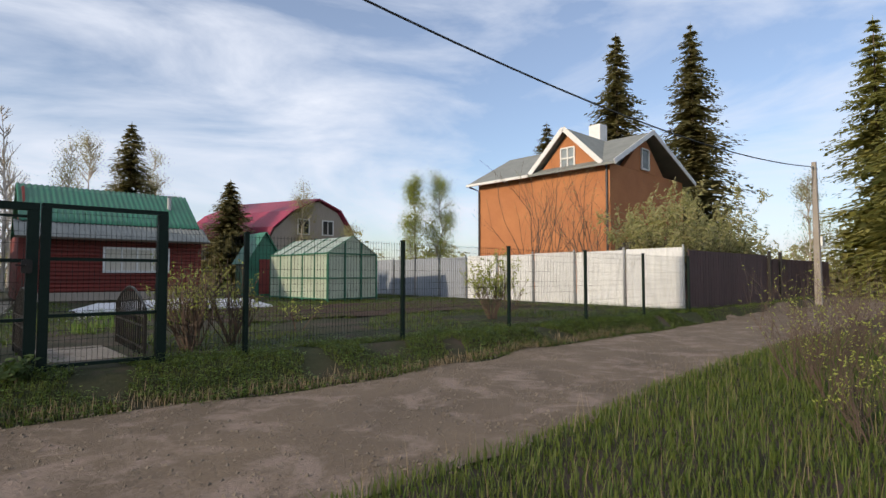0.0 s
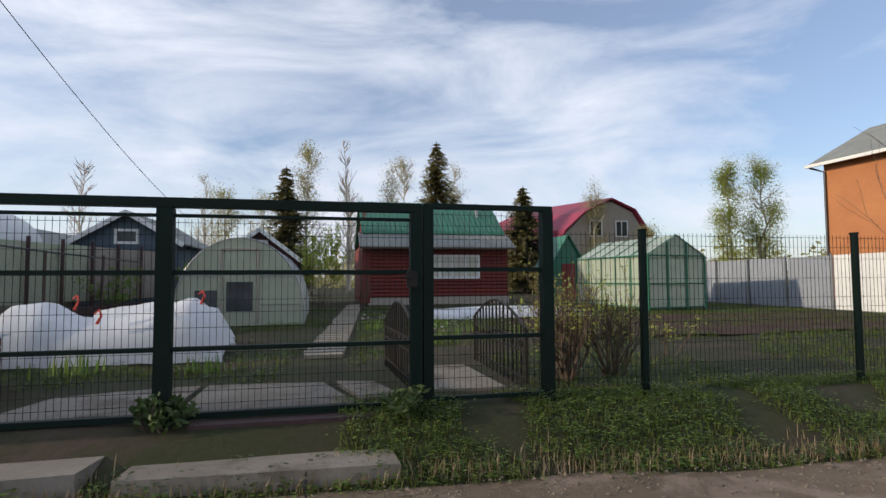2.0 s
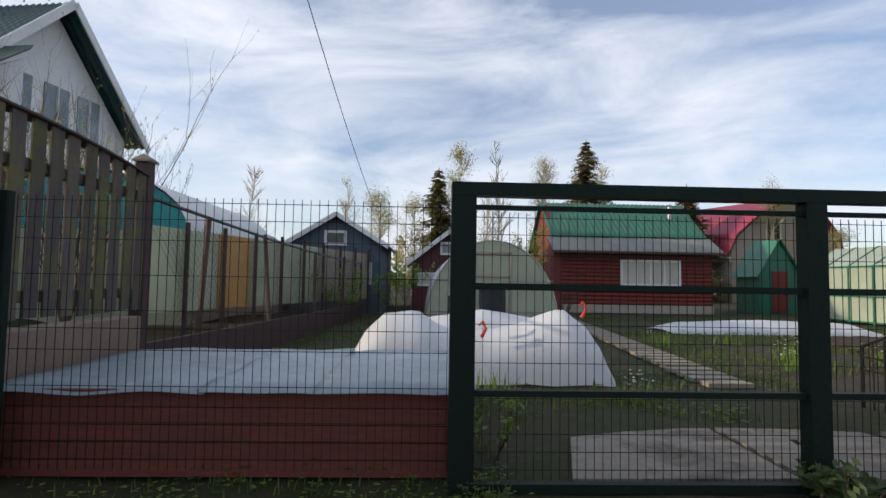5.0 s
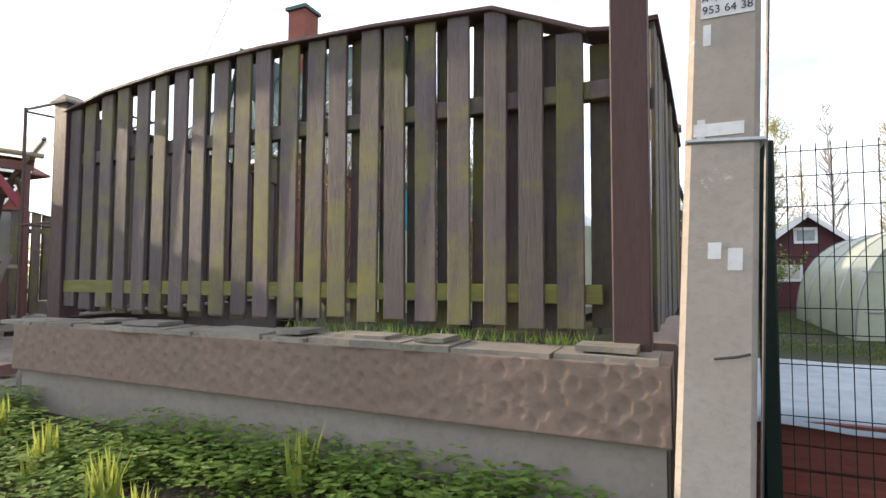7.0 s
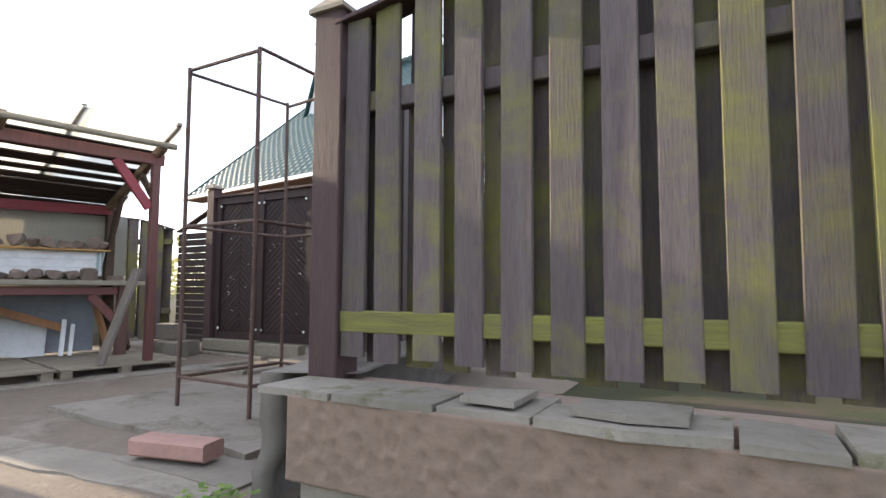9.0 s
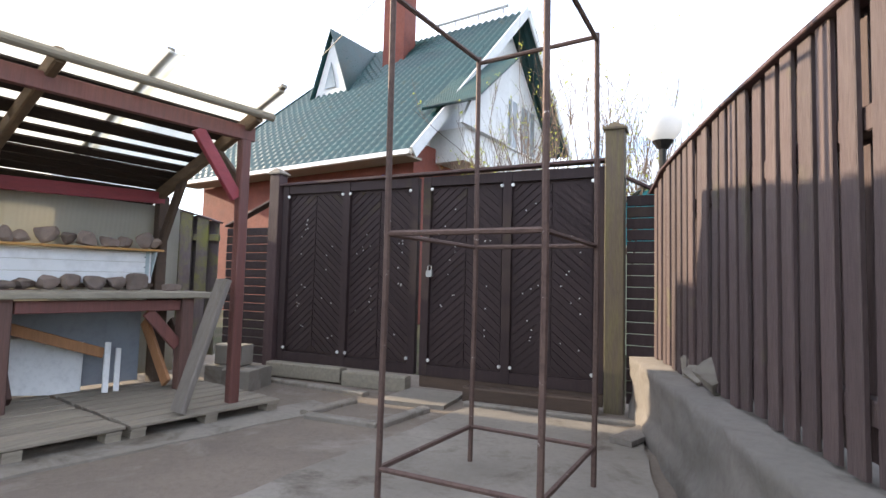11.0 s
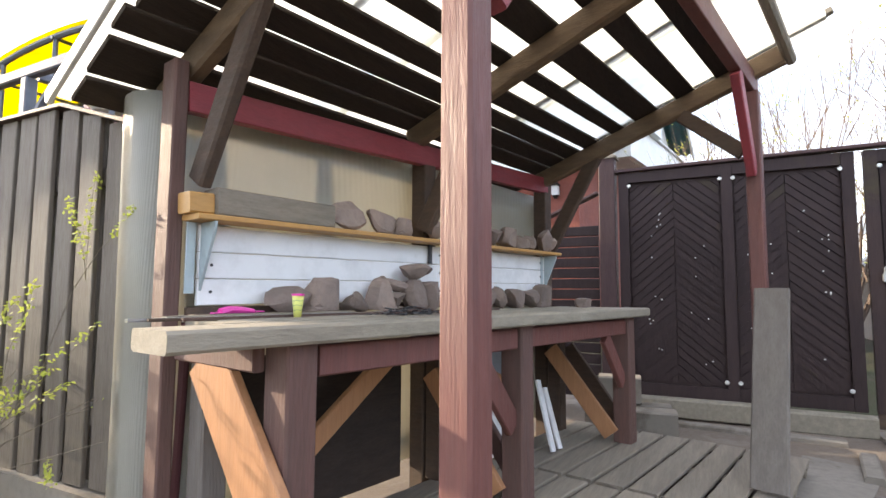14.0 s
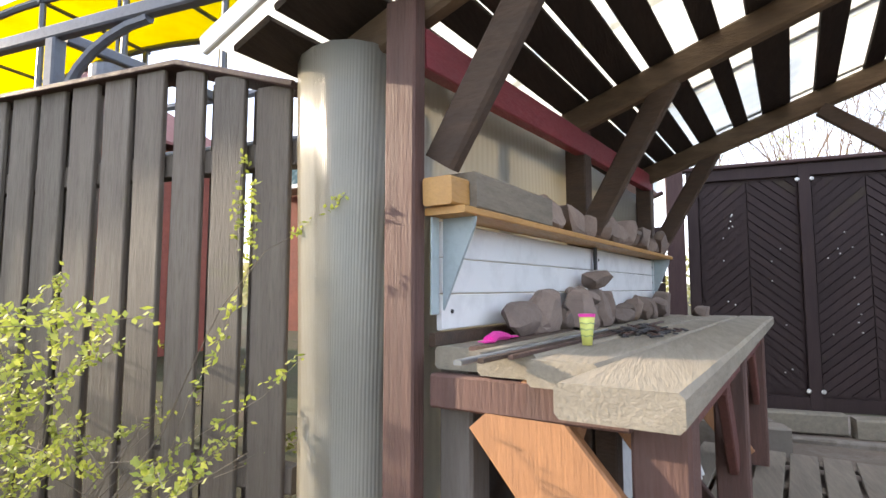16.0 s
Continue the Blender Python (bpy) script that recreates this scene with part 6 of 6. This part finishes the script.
for k, (u, hu, hh) in enumerate(((0.78, 0.1, 0.135), (0.985, 0.085, 0.105), (1.13, 0.065, 0.085), (1.42, 0.06, 0.1), (1.53, 0.05, 0.125), (1.64, 0.06, 0.1), (1.83, 0.085, 0.14), (1.99, 0.06, 0.1), (2.12, 0.075, 0.12), (2.33, 0.08, 0.09), (2.46, 0.06, 0.1), (2.61, 0.08, 0.15), (2.72, 0.05, 0.1))):
    solo("shelf_stone", chunk(u, rng.uniform(-0.008, 0.008), 1.609 + SL(u), hu * 1.12, 0.058, hh * 1.12, k * 3 + 1), stone_m, "rough grey-brown stone on the shelf", "stone", "shelf stones", smooth=False)

bn = thing("workbench", S(1.3, 0.35, PZ), "heavy timber workbench with grey planks and braced red legs", "workbench")
for v, w, u0, u1 in ((0.03, 0.145, 0.07, 2.96), (0.185, 0.155, 0.03, 2.99), (0.345, 0.155, -0.04, 2.97), (0.525, 0.195, -0.29, 3.01)):
    part("top_plank", M().beam(S(u0, v, 1.216 + rng.uniform(-0.003, 0.003)), S(u1, v, 1.218), w, 0.058, 0.009), grey_timber, bn)
for u in (0.13, 1.42, 2.79):
    part("leg", M().beam(S(u, 0.51, PZ), S(u, 0.51, 1.186), 0.12, 0.11, 0.008, up=SU), leg_timber, bn)
    part("leg", M().beam(S(u + 0.02, 0.0, PZ), S(u + 0.02, 0.0, 1.186), 0.1, 0.1, 0.008, up=SU), dark_timber if u > 1 else grey_board_v, bn)
    part("bearer", M().beam(S(u - 0.08, -0.03, 1.14), S(u - 0.08, 0.46, 1.14), 0.04, 0.085, 0.006), leg_timber, bn)
for a, b in ((0.2, 1.35), (1.49, 2.72)):
    part("apron", M().beam(S(a, 0.53, 1.125), S(b, 0.53, 1.125), 0.05, 0.095, 0.006), red_timber, bn)
for p, q, m_, w in (((0.05, 0.16, 1.13), (0.055, 0.66, 0.55), fresh_wood, 0.21), ((0.22, 0.08, 0.5), (0.98, 0.08, 1.04), fresh_wood, 0.09), ((1.36, 0.52, 0.72), (1.06, 0.52, 1.07), red_timber, 0.11), ((1.34, 0.03, 0.92), (1.35, 0.44, 0.40), fresh_wood, 0.1), ((1.52, 0.05, 0.92), (1.52, 0.44, 0.42), leg_timber, 0.09), ((1.55, 0.06, 0.95), (2.3, 0.06, 0.68), fresh_wood, 0.09), ((2.66, 0.03, 0.95), (2.68, 0.46, 0.42), fresh_wood, 0.11), ((2.73, 0.52, 0.76), (2.45, 0.52, 1.07), red_timber, 0.1), ((2.9, 0.05, 0.95), (2.9, 0.46, 0.42), dark_timber, 0.1)):
    part("brace", M().beam(S(*p), S(*q), 0.035, w, 0.005, up=(0, 0, 1) if abs(p[0] - q[0]) > 0.1 else UPS), m_, bn)

for k, (u, hu, hh, z) in enumerate(((0.44, 0.1, 0.10, 0), (0.62, 0.09, 0.135, 0), (0.80, 0.075, 0.085, 0), (0.95, 0.07, 0.15, 0), (1.06, 0.06, 0.085, 0), (1.06, 0.06, 0.075, 0.097), (1.2, 0.075, 0.14, 0), (1.21, 0.075, 0.09, 0.155), (1.36, 0.065, 0.135, 0), (1.52, 0.085, 0.065, 0), (1.68, 0.08, 0.085, 0), (1.85, 0.075, 0.11, 0), (2.02, 0.075, 0.12, 0), (2.2, 0.085, 0.11, 0), (2.38, 0.08, 0.11, 0), (2.57, 0.085, 0.14, 0))):
    solo("bench_stone", chunk(u, 0.03 + rng.uniform(-0.015, 0.02), 1.244 + z, hu * 1.15, 0.062, hh * (1.18 if not z else 1), k * 5 + 2), stone_m, "rough stone stacked on other stones" if z else "rough grey-brown stone standing on the workbench", "stone", "bench stones")
solo("bench_stone", chunk(2.8, 0.22, 1.244, 0.09, 0.055, 0.07, 77), stone_m, "single rough stone at the bench's end", "stone", "bench stones")
for k, (u0, u1, v, z, w, mt) in enumerate(((0.0, 0.75, 0.14, 1.256, 0.03, dark_timber), (-0.1, 0.72, 0.175, 1.254, 0.028, grey_timber), (-0.22, 0.95, 0.205, 1.25, 0.018, steel_m), (-0.17, 1.5, 0.228, 1.25, 0.014, dark_timber), (-0.08, 1.75, 0.25, 1.25, 0.012, rust_m), (0.02, 0.7, 0.105, 1.252, 0.03, leg_timber))):
    solo("steel_strip" if mt in (steel_m, rust_m) else "wooden_strip", M().beam(S(u0, v, z), S(u1, v - 0.06, z), w, 0.01, 0.002), mt, "thin long strip lying on the workbench", "strip", "strips on the bench")
for k in range(110):
    a, b = rng.random() * 6.283, rng.uniform(0.02, 0.05)
    g = rng.normal(0, 1, 2)
    p = S(0.9 + 0.11 * g[0], 0.30 + 0.045 * g[1], 1.249 + 0.03 * rng.random() * math.exp(-0.5 * float(g @ g)))
    solo("metal_offcut", M().beam(p, p + Vector((math.cos(a) * b, math.sin(a) * b, rng.uniform(-0.003, 0.006))), 0.016, 0.005, 0.001), dark_metal if k % 3 else rust_m, "small dark metal offcut in a heap on the bench", "offcut", "heap of metal offcuts")
cp_ = S(0.31, 0.285, 1.248)
cup = thing("paper_cup", cp_, "small yellow cone cup with a pink rim", "cup")
part("body", M().tube([cp_, cp_ + Vector((0, 0, 0.075))], 0.013, 16, 0.021), cup_m, cup, "", True)
part("rim", M().tube([cp_ + Vector((0, 0, 0.075)), cp_ + Vector((0, 0, 0.083))], 0.0225, 16), pink_m, cup)
for z in (0.025, 0.042, 0.058):
    part("print_line", M().tube([cp_ + Vector((math.cos(t) * (0.0137 + 0.107 * z), math.sin(t) * (0.0137 + 0.107 * z), z + 0.002 * math.sin(t * 5))) for t in np.linspace(0, math.tau, 20)], 0.0009, 4), green_roof, cup)
wr = [S(0.13, 0.085, 1.262), S(0.17, 0.08, 1.272), S(0.22, 0.075, 1.27), S(0.27, 0.07, 1.264)]
solo("pink_wrapper", M().tube(wr, 0.016, 7, 0.010).beam(wr[0], wr[0] + SU * -0.03, 0.03, 0.004, 0.001).beam(wr[3], wr[3] + SU * 0.035, 0.034, 0.004, 0.001), pink_m, "crumpled pink plastic wrapper on the workbench", "wrapper")
solo("leaning_board", M().beam(S(2.29, 1.415, 0.372), S(2.61, 1.42, 1.37), 0.17, 0.045, 0.008, up=SU), grey_board_v, "grey weathered board leaning on the red post", "board")
for k, (u, v0, w, h, mt) in enumerate(((1.85, -0.12, 0.6, 0.45, white_paint), (2.25, 0.12, 0.05, 0.42, white_paint), (2.34, 0.12, 0.045, 0.36, white_paint))):
    solo("old_board", M().beam(S(u, v0 + 0.14, PZ + 0.004), S(u + 0.06, v0, PZ + h), w, 0.02, 0.004, up=SV), mt, "old white board leaning under the workbench", "board", "boards under the bench")
solo("old_board", M().beam(S(0.12, -0.29, 0.34), S(0.14, -0.27, 1.22), 0.25, 0.02, 0.012, up=SU), maroon_wall, "weathered maroon board standing behind the shed post", "board")
for u0, u1 in ((0.35, 1.3), (1.55, 2.7)):
    solo("back_panel", M().beam(S(u0, -0.15, 0.72), S(u1, -0.15, 0.72), 0.014, 0.7, 0.003), dark_slat if u0 < 1 else greycor_m, "dark sheet leaning behind the workbench", "panel", "panels behind the bench")
for k, (u, v0) in enumerate(((3.45, 0.1), (3.6, 0.4), (3.4, 0.5), (3.5, 0.2))):
    p = S(u, v0, 0.25 + (0.22 if k > 2 else 0))
    solo("concrete_block", M().beam(p + Vector((-0.16, 0, 0.11)), p + Vector((0.16, 0.05, 0.11)), 0.2, 0.21, 0.012), concrete, "grey concrete block stacked behind the shed", "block", "concrete blocks")

# ---- neighbour's fence, canopy, bush ----
nf = board_fence((-17.2, -0.24), (-21.4, -0.3), 23, 0.5, lambda f: 2.065 + 0.15 * min(f / 0.12, 1), "grey-brown weathered board fence of the neighbouring plot", rails=(0.8, 1.85), front=-1, w=0.14, mat=neighbour_board)
solo("neighbour_plinth", M().box(-21.5, -17.1, -0.34, -0.1, 0.1, 0.5, 0.012), concrete, "low mossy kerb under the neighbouring fence", "kerb", kind="structure")
cn = thing("arched_canopy", (-21.4, 3.0, 2.9), "bright yellow arched plastic canopy on a slate-blue tube frame", "canopy")
CX, CW, CH, CZ = -21.4, 3.05, 1.25, 2.9
vault = [(CX + CW * math.cos(a), CZ + CH * math.sin(a)) for a in np.linspace(0.0, math.pi, 29)]
part("yellow_sheet", M().grid([[(x + (x - CX) * 0.01, y, z + 0.045) for x, z in vault] for y in (1.4, 2.0, 2.6)], (0, 0, 0.006)), poly_yellow, cn, "yellow translucent sheet", True)
for y in (1.45, 2.55):
    part("rib", M().tube([(x, y, z) for x, z in vault], 0.035, 7), slate_frame, cn)
    part("tie", M().tube([(CX - CW, y, CZ), (CX + CW, y, CZ)], 0.03, 7), slate_frame, cn)
    for dx in (-2.2, -1.1, 0.0, 1.1, 2.2):
        part("strut", M().tube([(CX + dx, y, CZ), (CX + dx, y, CZ + CH * math.sqrt(1 - (dx / CW) ** 2))], 0.028, 6), slate_frame, cn)
    for x in (CX - CW, CX + CW):
        part("column", M().tube([(x, y, 0.2), (x, y, CZ)], 0.045, 8), slate_frame, cn)
for a in (0.5, 1.05, 1.57, 2.1, 2.6):
    part("purlin", M().tube([(CX + CW * 0.99 * math.cos(a), 1.4, CZ + CH * 0.98 * math.sin(a)), (CX + CW * 0.99 * math.cos(a), 2.6, CZ + CH * 0.98 * math.sin(a))], 0.022, 6), slate_frame, cn)
part("front_beam", M().beam((CX - CW, 0.28, CZ), (-17.75, 0.28, CZ), 0.07, 0.08, 0.01), slate_frame, cn)
for x in (CX - CW + 0.1, -19.32):
    part("column", M().beam((x, 0.28, 0.2), (x, 0.28, CZ - 0.045), 0.08, 0.08, 0.01), slate_frame, cn)
    part("knee_brace", M().tube([(x + 0.06 + 0.68 * (1 - math.cos(t)), 0.28, 2.35 + 0.5 * math.sin(t)) for t in np.linspace(0, 1.57, 8)], 0.03, 7), slate_frame, cn)
    part("side_beam", M().beam((x, 0.33, CZ - 0.005), (x + 0.1, 1.42, CZ - 0.005), 0.06, 0.07, 0.01), slate_frame, cn)
fl = thing("canopy_lamp", (-20.45, 1.5, 3.2), "round flat ceiling lamp with a dark rim under the canopy", "lamp")
part("rim", M().tube([(-20.45, 1.5, 3.22), (-20.45, 1.5, 3.33)], 0.2, 20), slate_frame, fl, "dark metal rim")
part("glass", M().tube([(-20.45, 1.5, 3.16), (-20.45, 1.5, 3.219)], 0.13, 20, 0.185), globe_m, fl, "cream glass dish")
part("stem", M().tube([(-20.45, 1.5, 3.331), (-20.45, 1.5, 4.05)], 0.015, 6), slate_frame, fl)
shrub("forsythia", -18.15, -0.85, 0.22, 1.65, 34, 15000, bud_m, "wide arching shrub covered in small yellow-green leaves", size=0.0105, spread=0.8, up=0.05, r=0.006, wood=pallet_m)
shrub("forsythia", -18.8, -0.8, 0.22, 1.6, 20, 8000, bud_m, "wide arching shrub covered in small yellow-green leaves", size=0.0105, spread=0.8, up=0.05, r=0.006, wood=pallet_m)
rh = thing("red_roofed_house", (-28.5, 6.8, 0.2), "neighbouring house with a dull brown-red tiled roof", "house")
part("wall", M().box(-33.0, -24.6, 3.6, 7.2, 0.1, 4.1), redbrick_m, rh)
for k in range(10):
    f0, f1 = k / 10, (k + 1) / 10
    part("tile_course", M().grid([[(-33.4, 3.1 + 2.3 * f0, 4.1 + 1.7 * f0), (-24.2 - 2.0 * f0, 3.1 + 2.3 * f0, 4.1 + 1.7 * f0)], [(-33.4, 3.1 + 2.3 * f1, 4.14 + 1.7 * f1), (-24.2 - 2.0 * f1, 3.1 + 2.3 * f1, 4.14 + 1.7 * f1)]], (0, 0, 0.05)), brown_tile, rh)
part("hip", M().grid([[(-24.2, 3.1, 4.1), (-24.2, 7.7, 4.1)], [(-26.2, 5.4, 5.8), (-26.2, 5.41, 5.8)]], (0, 0, 0.05)), brown_tile, rh)
part("rear_slope", M().grid([[(-33.4, 7.7, 4.1), (-24.2, 7.7, 4.1)], [(-33.4, 5.4, 5.8), (-26.2, 5.4, 5.8)]], (0, 0, 0.05)), brown_tile, rh)
part("gutter", M().beam((-33.4, 3.05, 4.08), (-24.2, 3.05, 4.08), 0.1, 0.1), white_paint, rh)

# ---- tiled cottage behind the gate ----
ct = thing("tiled_cottage", (-21, 16, 0.3), "red brick cottage with a steep green tiled roof and white gable", "house")
T0, TE, TN = Vector((-16.8, 16.4, 0)), Vector((-0.988, 0.156, 0)), Vector((-0.156, -0.988, 0))
C = lambda e, n, z: T0 + TE * e + TN * n + Vector((0, 0, z))
ZR, ZE, HALF, LEN, BACK = 11.0, 5.0, 6.0, 9.8, 4.0
def tiled(e0, e1, n0, z0, n1, z1, cut=0.0):
    rows, nr = [], 34
    for k in range(nr + 1):
        f = k / nr
        for lip in ((0.0, 0.045) if 0 < k < nr else (0.0,)):
            ee = e1 - cut * (1 - f)
            rows.append([C(e0 + (ee - e0) * q / 150, n0 + (n1 - n0) * f, z0 + (z1 - z0) * f + 0.045 * math.sin(q * 1.256) - lip * 1.5) for q in range(151)])
    return M().grid(rows)


part("roof_slope", tiled(-0.35, LEN, 0, ZR, HALF + 0.35, ZE - 0.35, 2.2), tile_green, ct, "wavy dark green roof tiles", True)
part("roof_slope", tiled(-0.35, LEN, 0, ZR, -BACK - 0.3, 6.7, 2.2), tile_green, ct, "wavy dark green roof tiles", True)
part("hip_slope", M().grid([[C(LEN - 2.2, 0, ZR), C(LEN - 2.2, 0, ZR)], [C(LEN, HALF + 0.3, ZE - 0.3), C(LEN, -BACK - 0.3, 6.7)]], (0, 0, 0.05)), tile_green, ct)
part("wall", M().prism([C(0.2, HALF - 0.4, 0.2), C(LEN - 0.3, HALF - 0.4, 0.2), C(LEN - 0.3, -BACK + 0.2, 0.2), C(0.2, -BACK + 0.2, 0.2)], (0, 0, 4.9)), redbrick_m, ct)
part("gable_wall", M().prism([C(0.4, HALF - 0.6, 5.1), C(0.4, -BACK + 0.2, 5.1), C(0.4, -BACK + 0.2, 6.9), C(0.4, 0, ZR - 0.3)], TE * 0.2), white_paint, ct, "white gable wall")
for s in (1, -1):
    part("bargeboard", M().beam(C(-0.38, 0, ZR - 0.05), C(-0.38, HALF + 0.4 if s > 0 else -BACK - 0.35, ZE - 0.45 if s > 0 else 6.6), 0.06, 0.3), white_paint, ct)
part("soffit", M().beam(C(-0.1, HALF, ZE - 0.45), C(LEN, HALF, ZE - 0.45), 0.7, 0.06), pale_board, ct)
part("gutter", M().beam(C(-0.3, HALF + 0.42, ZE - 0.42), C(LEN, HALF + 0.42, ZE - 0.42), 0.14, 0.12), white_paint, ct)
for n0 in (-2.3, -0.8, 0.8):
    w = part("window", M().prism([C(0.36, n0, 5.8), C(0.36, n0 + 1.1, 5.8), C(0.36, n0 + 1.1, 8.0), C(0.36, n0, 8.0)], TE * 0.03), pane_m, ct)
    part("mullion", M().beam(C(0.33, n0 + 0.55, 5.8), C(0.33, n0 + 0.55, 8.0), 0.08, 0.06), white_paint, w)
bal = part("balcony", M().prism([C(0.38, 4.6, 4.7), C(0.38, -1, 4.7), C(0.38, -1, 5.6), C(0.38, 4.6, 5.6)], TE * -1.1), white_paint, ct, "white boarded balcony")
part("balcony_rail", M().beam(C(-0.75, 4.6, 5.62), C(-0.75, -1, 5.62), 0.1, 0.05), white_paint, bal)
part("porch_roof", tiled(-1.4, 0.3, 2.6, 8.2, 5.2, 6.1), tile_green, ct, "small green tiled roof over the balcony", True)
part("porch_wall", M().prism([C(-0.9, 5.0, 5.6), C(-0.9, 2.4, 5.6), C(-0.9, 2.4, 7.9), C(-0.9, 4.4, 6.6)], TE * 0.1), white_paint, ct)
chx = C(4.6, 0.9, 0)
ch = part("chimney", M().box(chx.x - 0.45, chx.x + 0.45, chx.y - 0.45, chx.y + 0.45, ZR - 1.6, ZR + 1.6), redbrick_m, ct, "red brick chimney")
part("chimney_cap", M().box(chx.x - 0.55, chx.x + 0.55, chx.y - 0.55, chx.y + 0.55, ZR + 1.605, ZR + 1.75), tile_green, ch)
part("ridge_rail", M().tube([C(0.3, 0.2, ZR + 0.25), C(3.6, 0.2, ZR + 0.25)], 0.05, 6), steel_m, ct)
for e in (0.5, 1.5, 2.5, 3.5):
    part("rail_foot", M().tube([C(e, 0.2, ZR), C(e, 0.2, ZR + 0.25)], 0.03, 5), steel_m, ct)
dm = part("dormer", M().prism([C(5.6, 2.6, 8.3), C(7.3, 2.6, 8.3), C(6.45, 2.6, 10.6)], TN * -2.6), white_paint, ct, "small triangular dormer")
for e in (5.45, 7.45):
    part("dormer_roof", M().grid([[C(e, 2.75, 8.15), C(6.45, 2.75, 10.8)], [C(e, 0.0, 8.15), C(6.45, 0.0, 10.8)]], (0, 0, 0.06)), tile_green, dm)
part("dormer_pane", M().prism([C(6.15, 2.63, 8.6), C(6.75, 2.63, 8.6), C(6.45, 2.63, 9.6)], TN * 0.02), pane_m, dm)

npl = part("number_plate", M().tube([C(1.2, 5.603, 4.11), C(1.2, 5.63, 4.11)], 0.16, 24), white_board_m, ct, "round white house-number plate with a blue 46")
part("plate_rim", M().tube([C(1.2, 5.632, 4.11) + (TE * math.cos(t) + Vector((0, 0, 1)) * math.sin(t)) * 0.155 for t in np.linspace(0, math.tau, 25)], 0.012, 5), blue_ink, npl)
cu = bpy.data.curves.new("number", "FONT")
cu.body, cu.size, cu.align_x, cu.align_y, cu.extrude = "46", 0.2, "CENTER", "CENTER", 0.002
cu.materials.append(blue_ink)
tmp = new("number_curve", cu)
me = bpy.data.meshes.new_from_object(tmp.evaluated_get(bpy.context.evaluated_depsgraph_get()))
bpy.data.objects.remove(tmp)
num = new("number", me)
num.parent = npl
rot = Matrix((-TE, (0, 0, 1), TN)).transposed().to_4x4()
num.matrix_local = Matrix.Translation(C(1.2, 5.636, 4.11) - root_of(npl)) @ rot
lan = part("wall_lantern", M().box(C(0.75, 5.7, 0).x - 0.08, C(0.75, 5.7, 0).x + 0.08, C(0.75, 5.7, 0).y - 0.07, C(0.75, 5.7, 0).y + 0.07, 3.72, 3.95, 0.02), globe_m, ct, "small black wall lantern")
lx, ly = C(0.75, 5.7, 0).x, C(0.75, 5.7, 0).y
part("lantern_roof", M().tube([(lx, ly, 3.951), (lx, ly, 4.08)], 0.13, 6, 0.02), black_iron, lan)
part("lantern_foot", M().tube([(lx, ly, 3.64), (lx, ly, 3.719)], 0.03, 6, 0.09), black_iron, lan)
part("lantern_arm", M().tube([(lx, ly, 4.08), (lx, ly + 0.02, 4.16), C(0.75, 5.6, 4.1)], 0.015, 6), black_iron, lan)

lp = thing("garden_lamp", (-11.62, 5.9, 0.3), "black garden lamp post with a round opal globe", "lamp")
part("post", M().tube([(-11.62, 5.9, 0.2), (-11.62, 5.9, 3.17)], 0.045, 8), black_iron, lp)
part("collar", M().tube([(-11.62, 5.9, 3.17), (-11.62, 5.9, 3.27)], 0.06, 10, 0.14), black_iron, lp)
bm = bmesh.new()
bmesh.ops.create_uvsphere(bm, u_segments=20, v_segments=12, radius=0.24)
gl = M().add([v.co + Vector((-11.62, 5.9, 3.49)) for v in bm.verts], [tuple(v.index for v in f.verts) for f in bm.faces])
bm.free()
part("globe", gl, globe_m, lp, "white opal globe", True)
for x, y, h in ((-13.6, 7.6, 4.6), (-12.4, 8.6, 5.2), (-14.6, 9.2, 4.4), (-11.2, 9.5, 4.8), (-10.2, 7.0, 3.9)):
    shrub("bare_tree", x, y, 0.3, h, 11, 420, bud_m, "bare young tree with opening buds behind the gate", size=0.03, spread=0.3, r=0.028, up=0.4, depth=3)
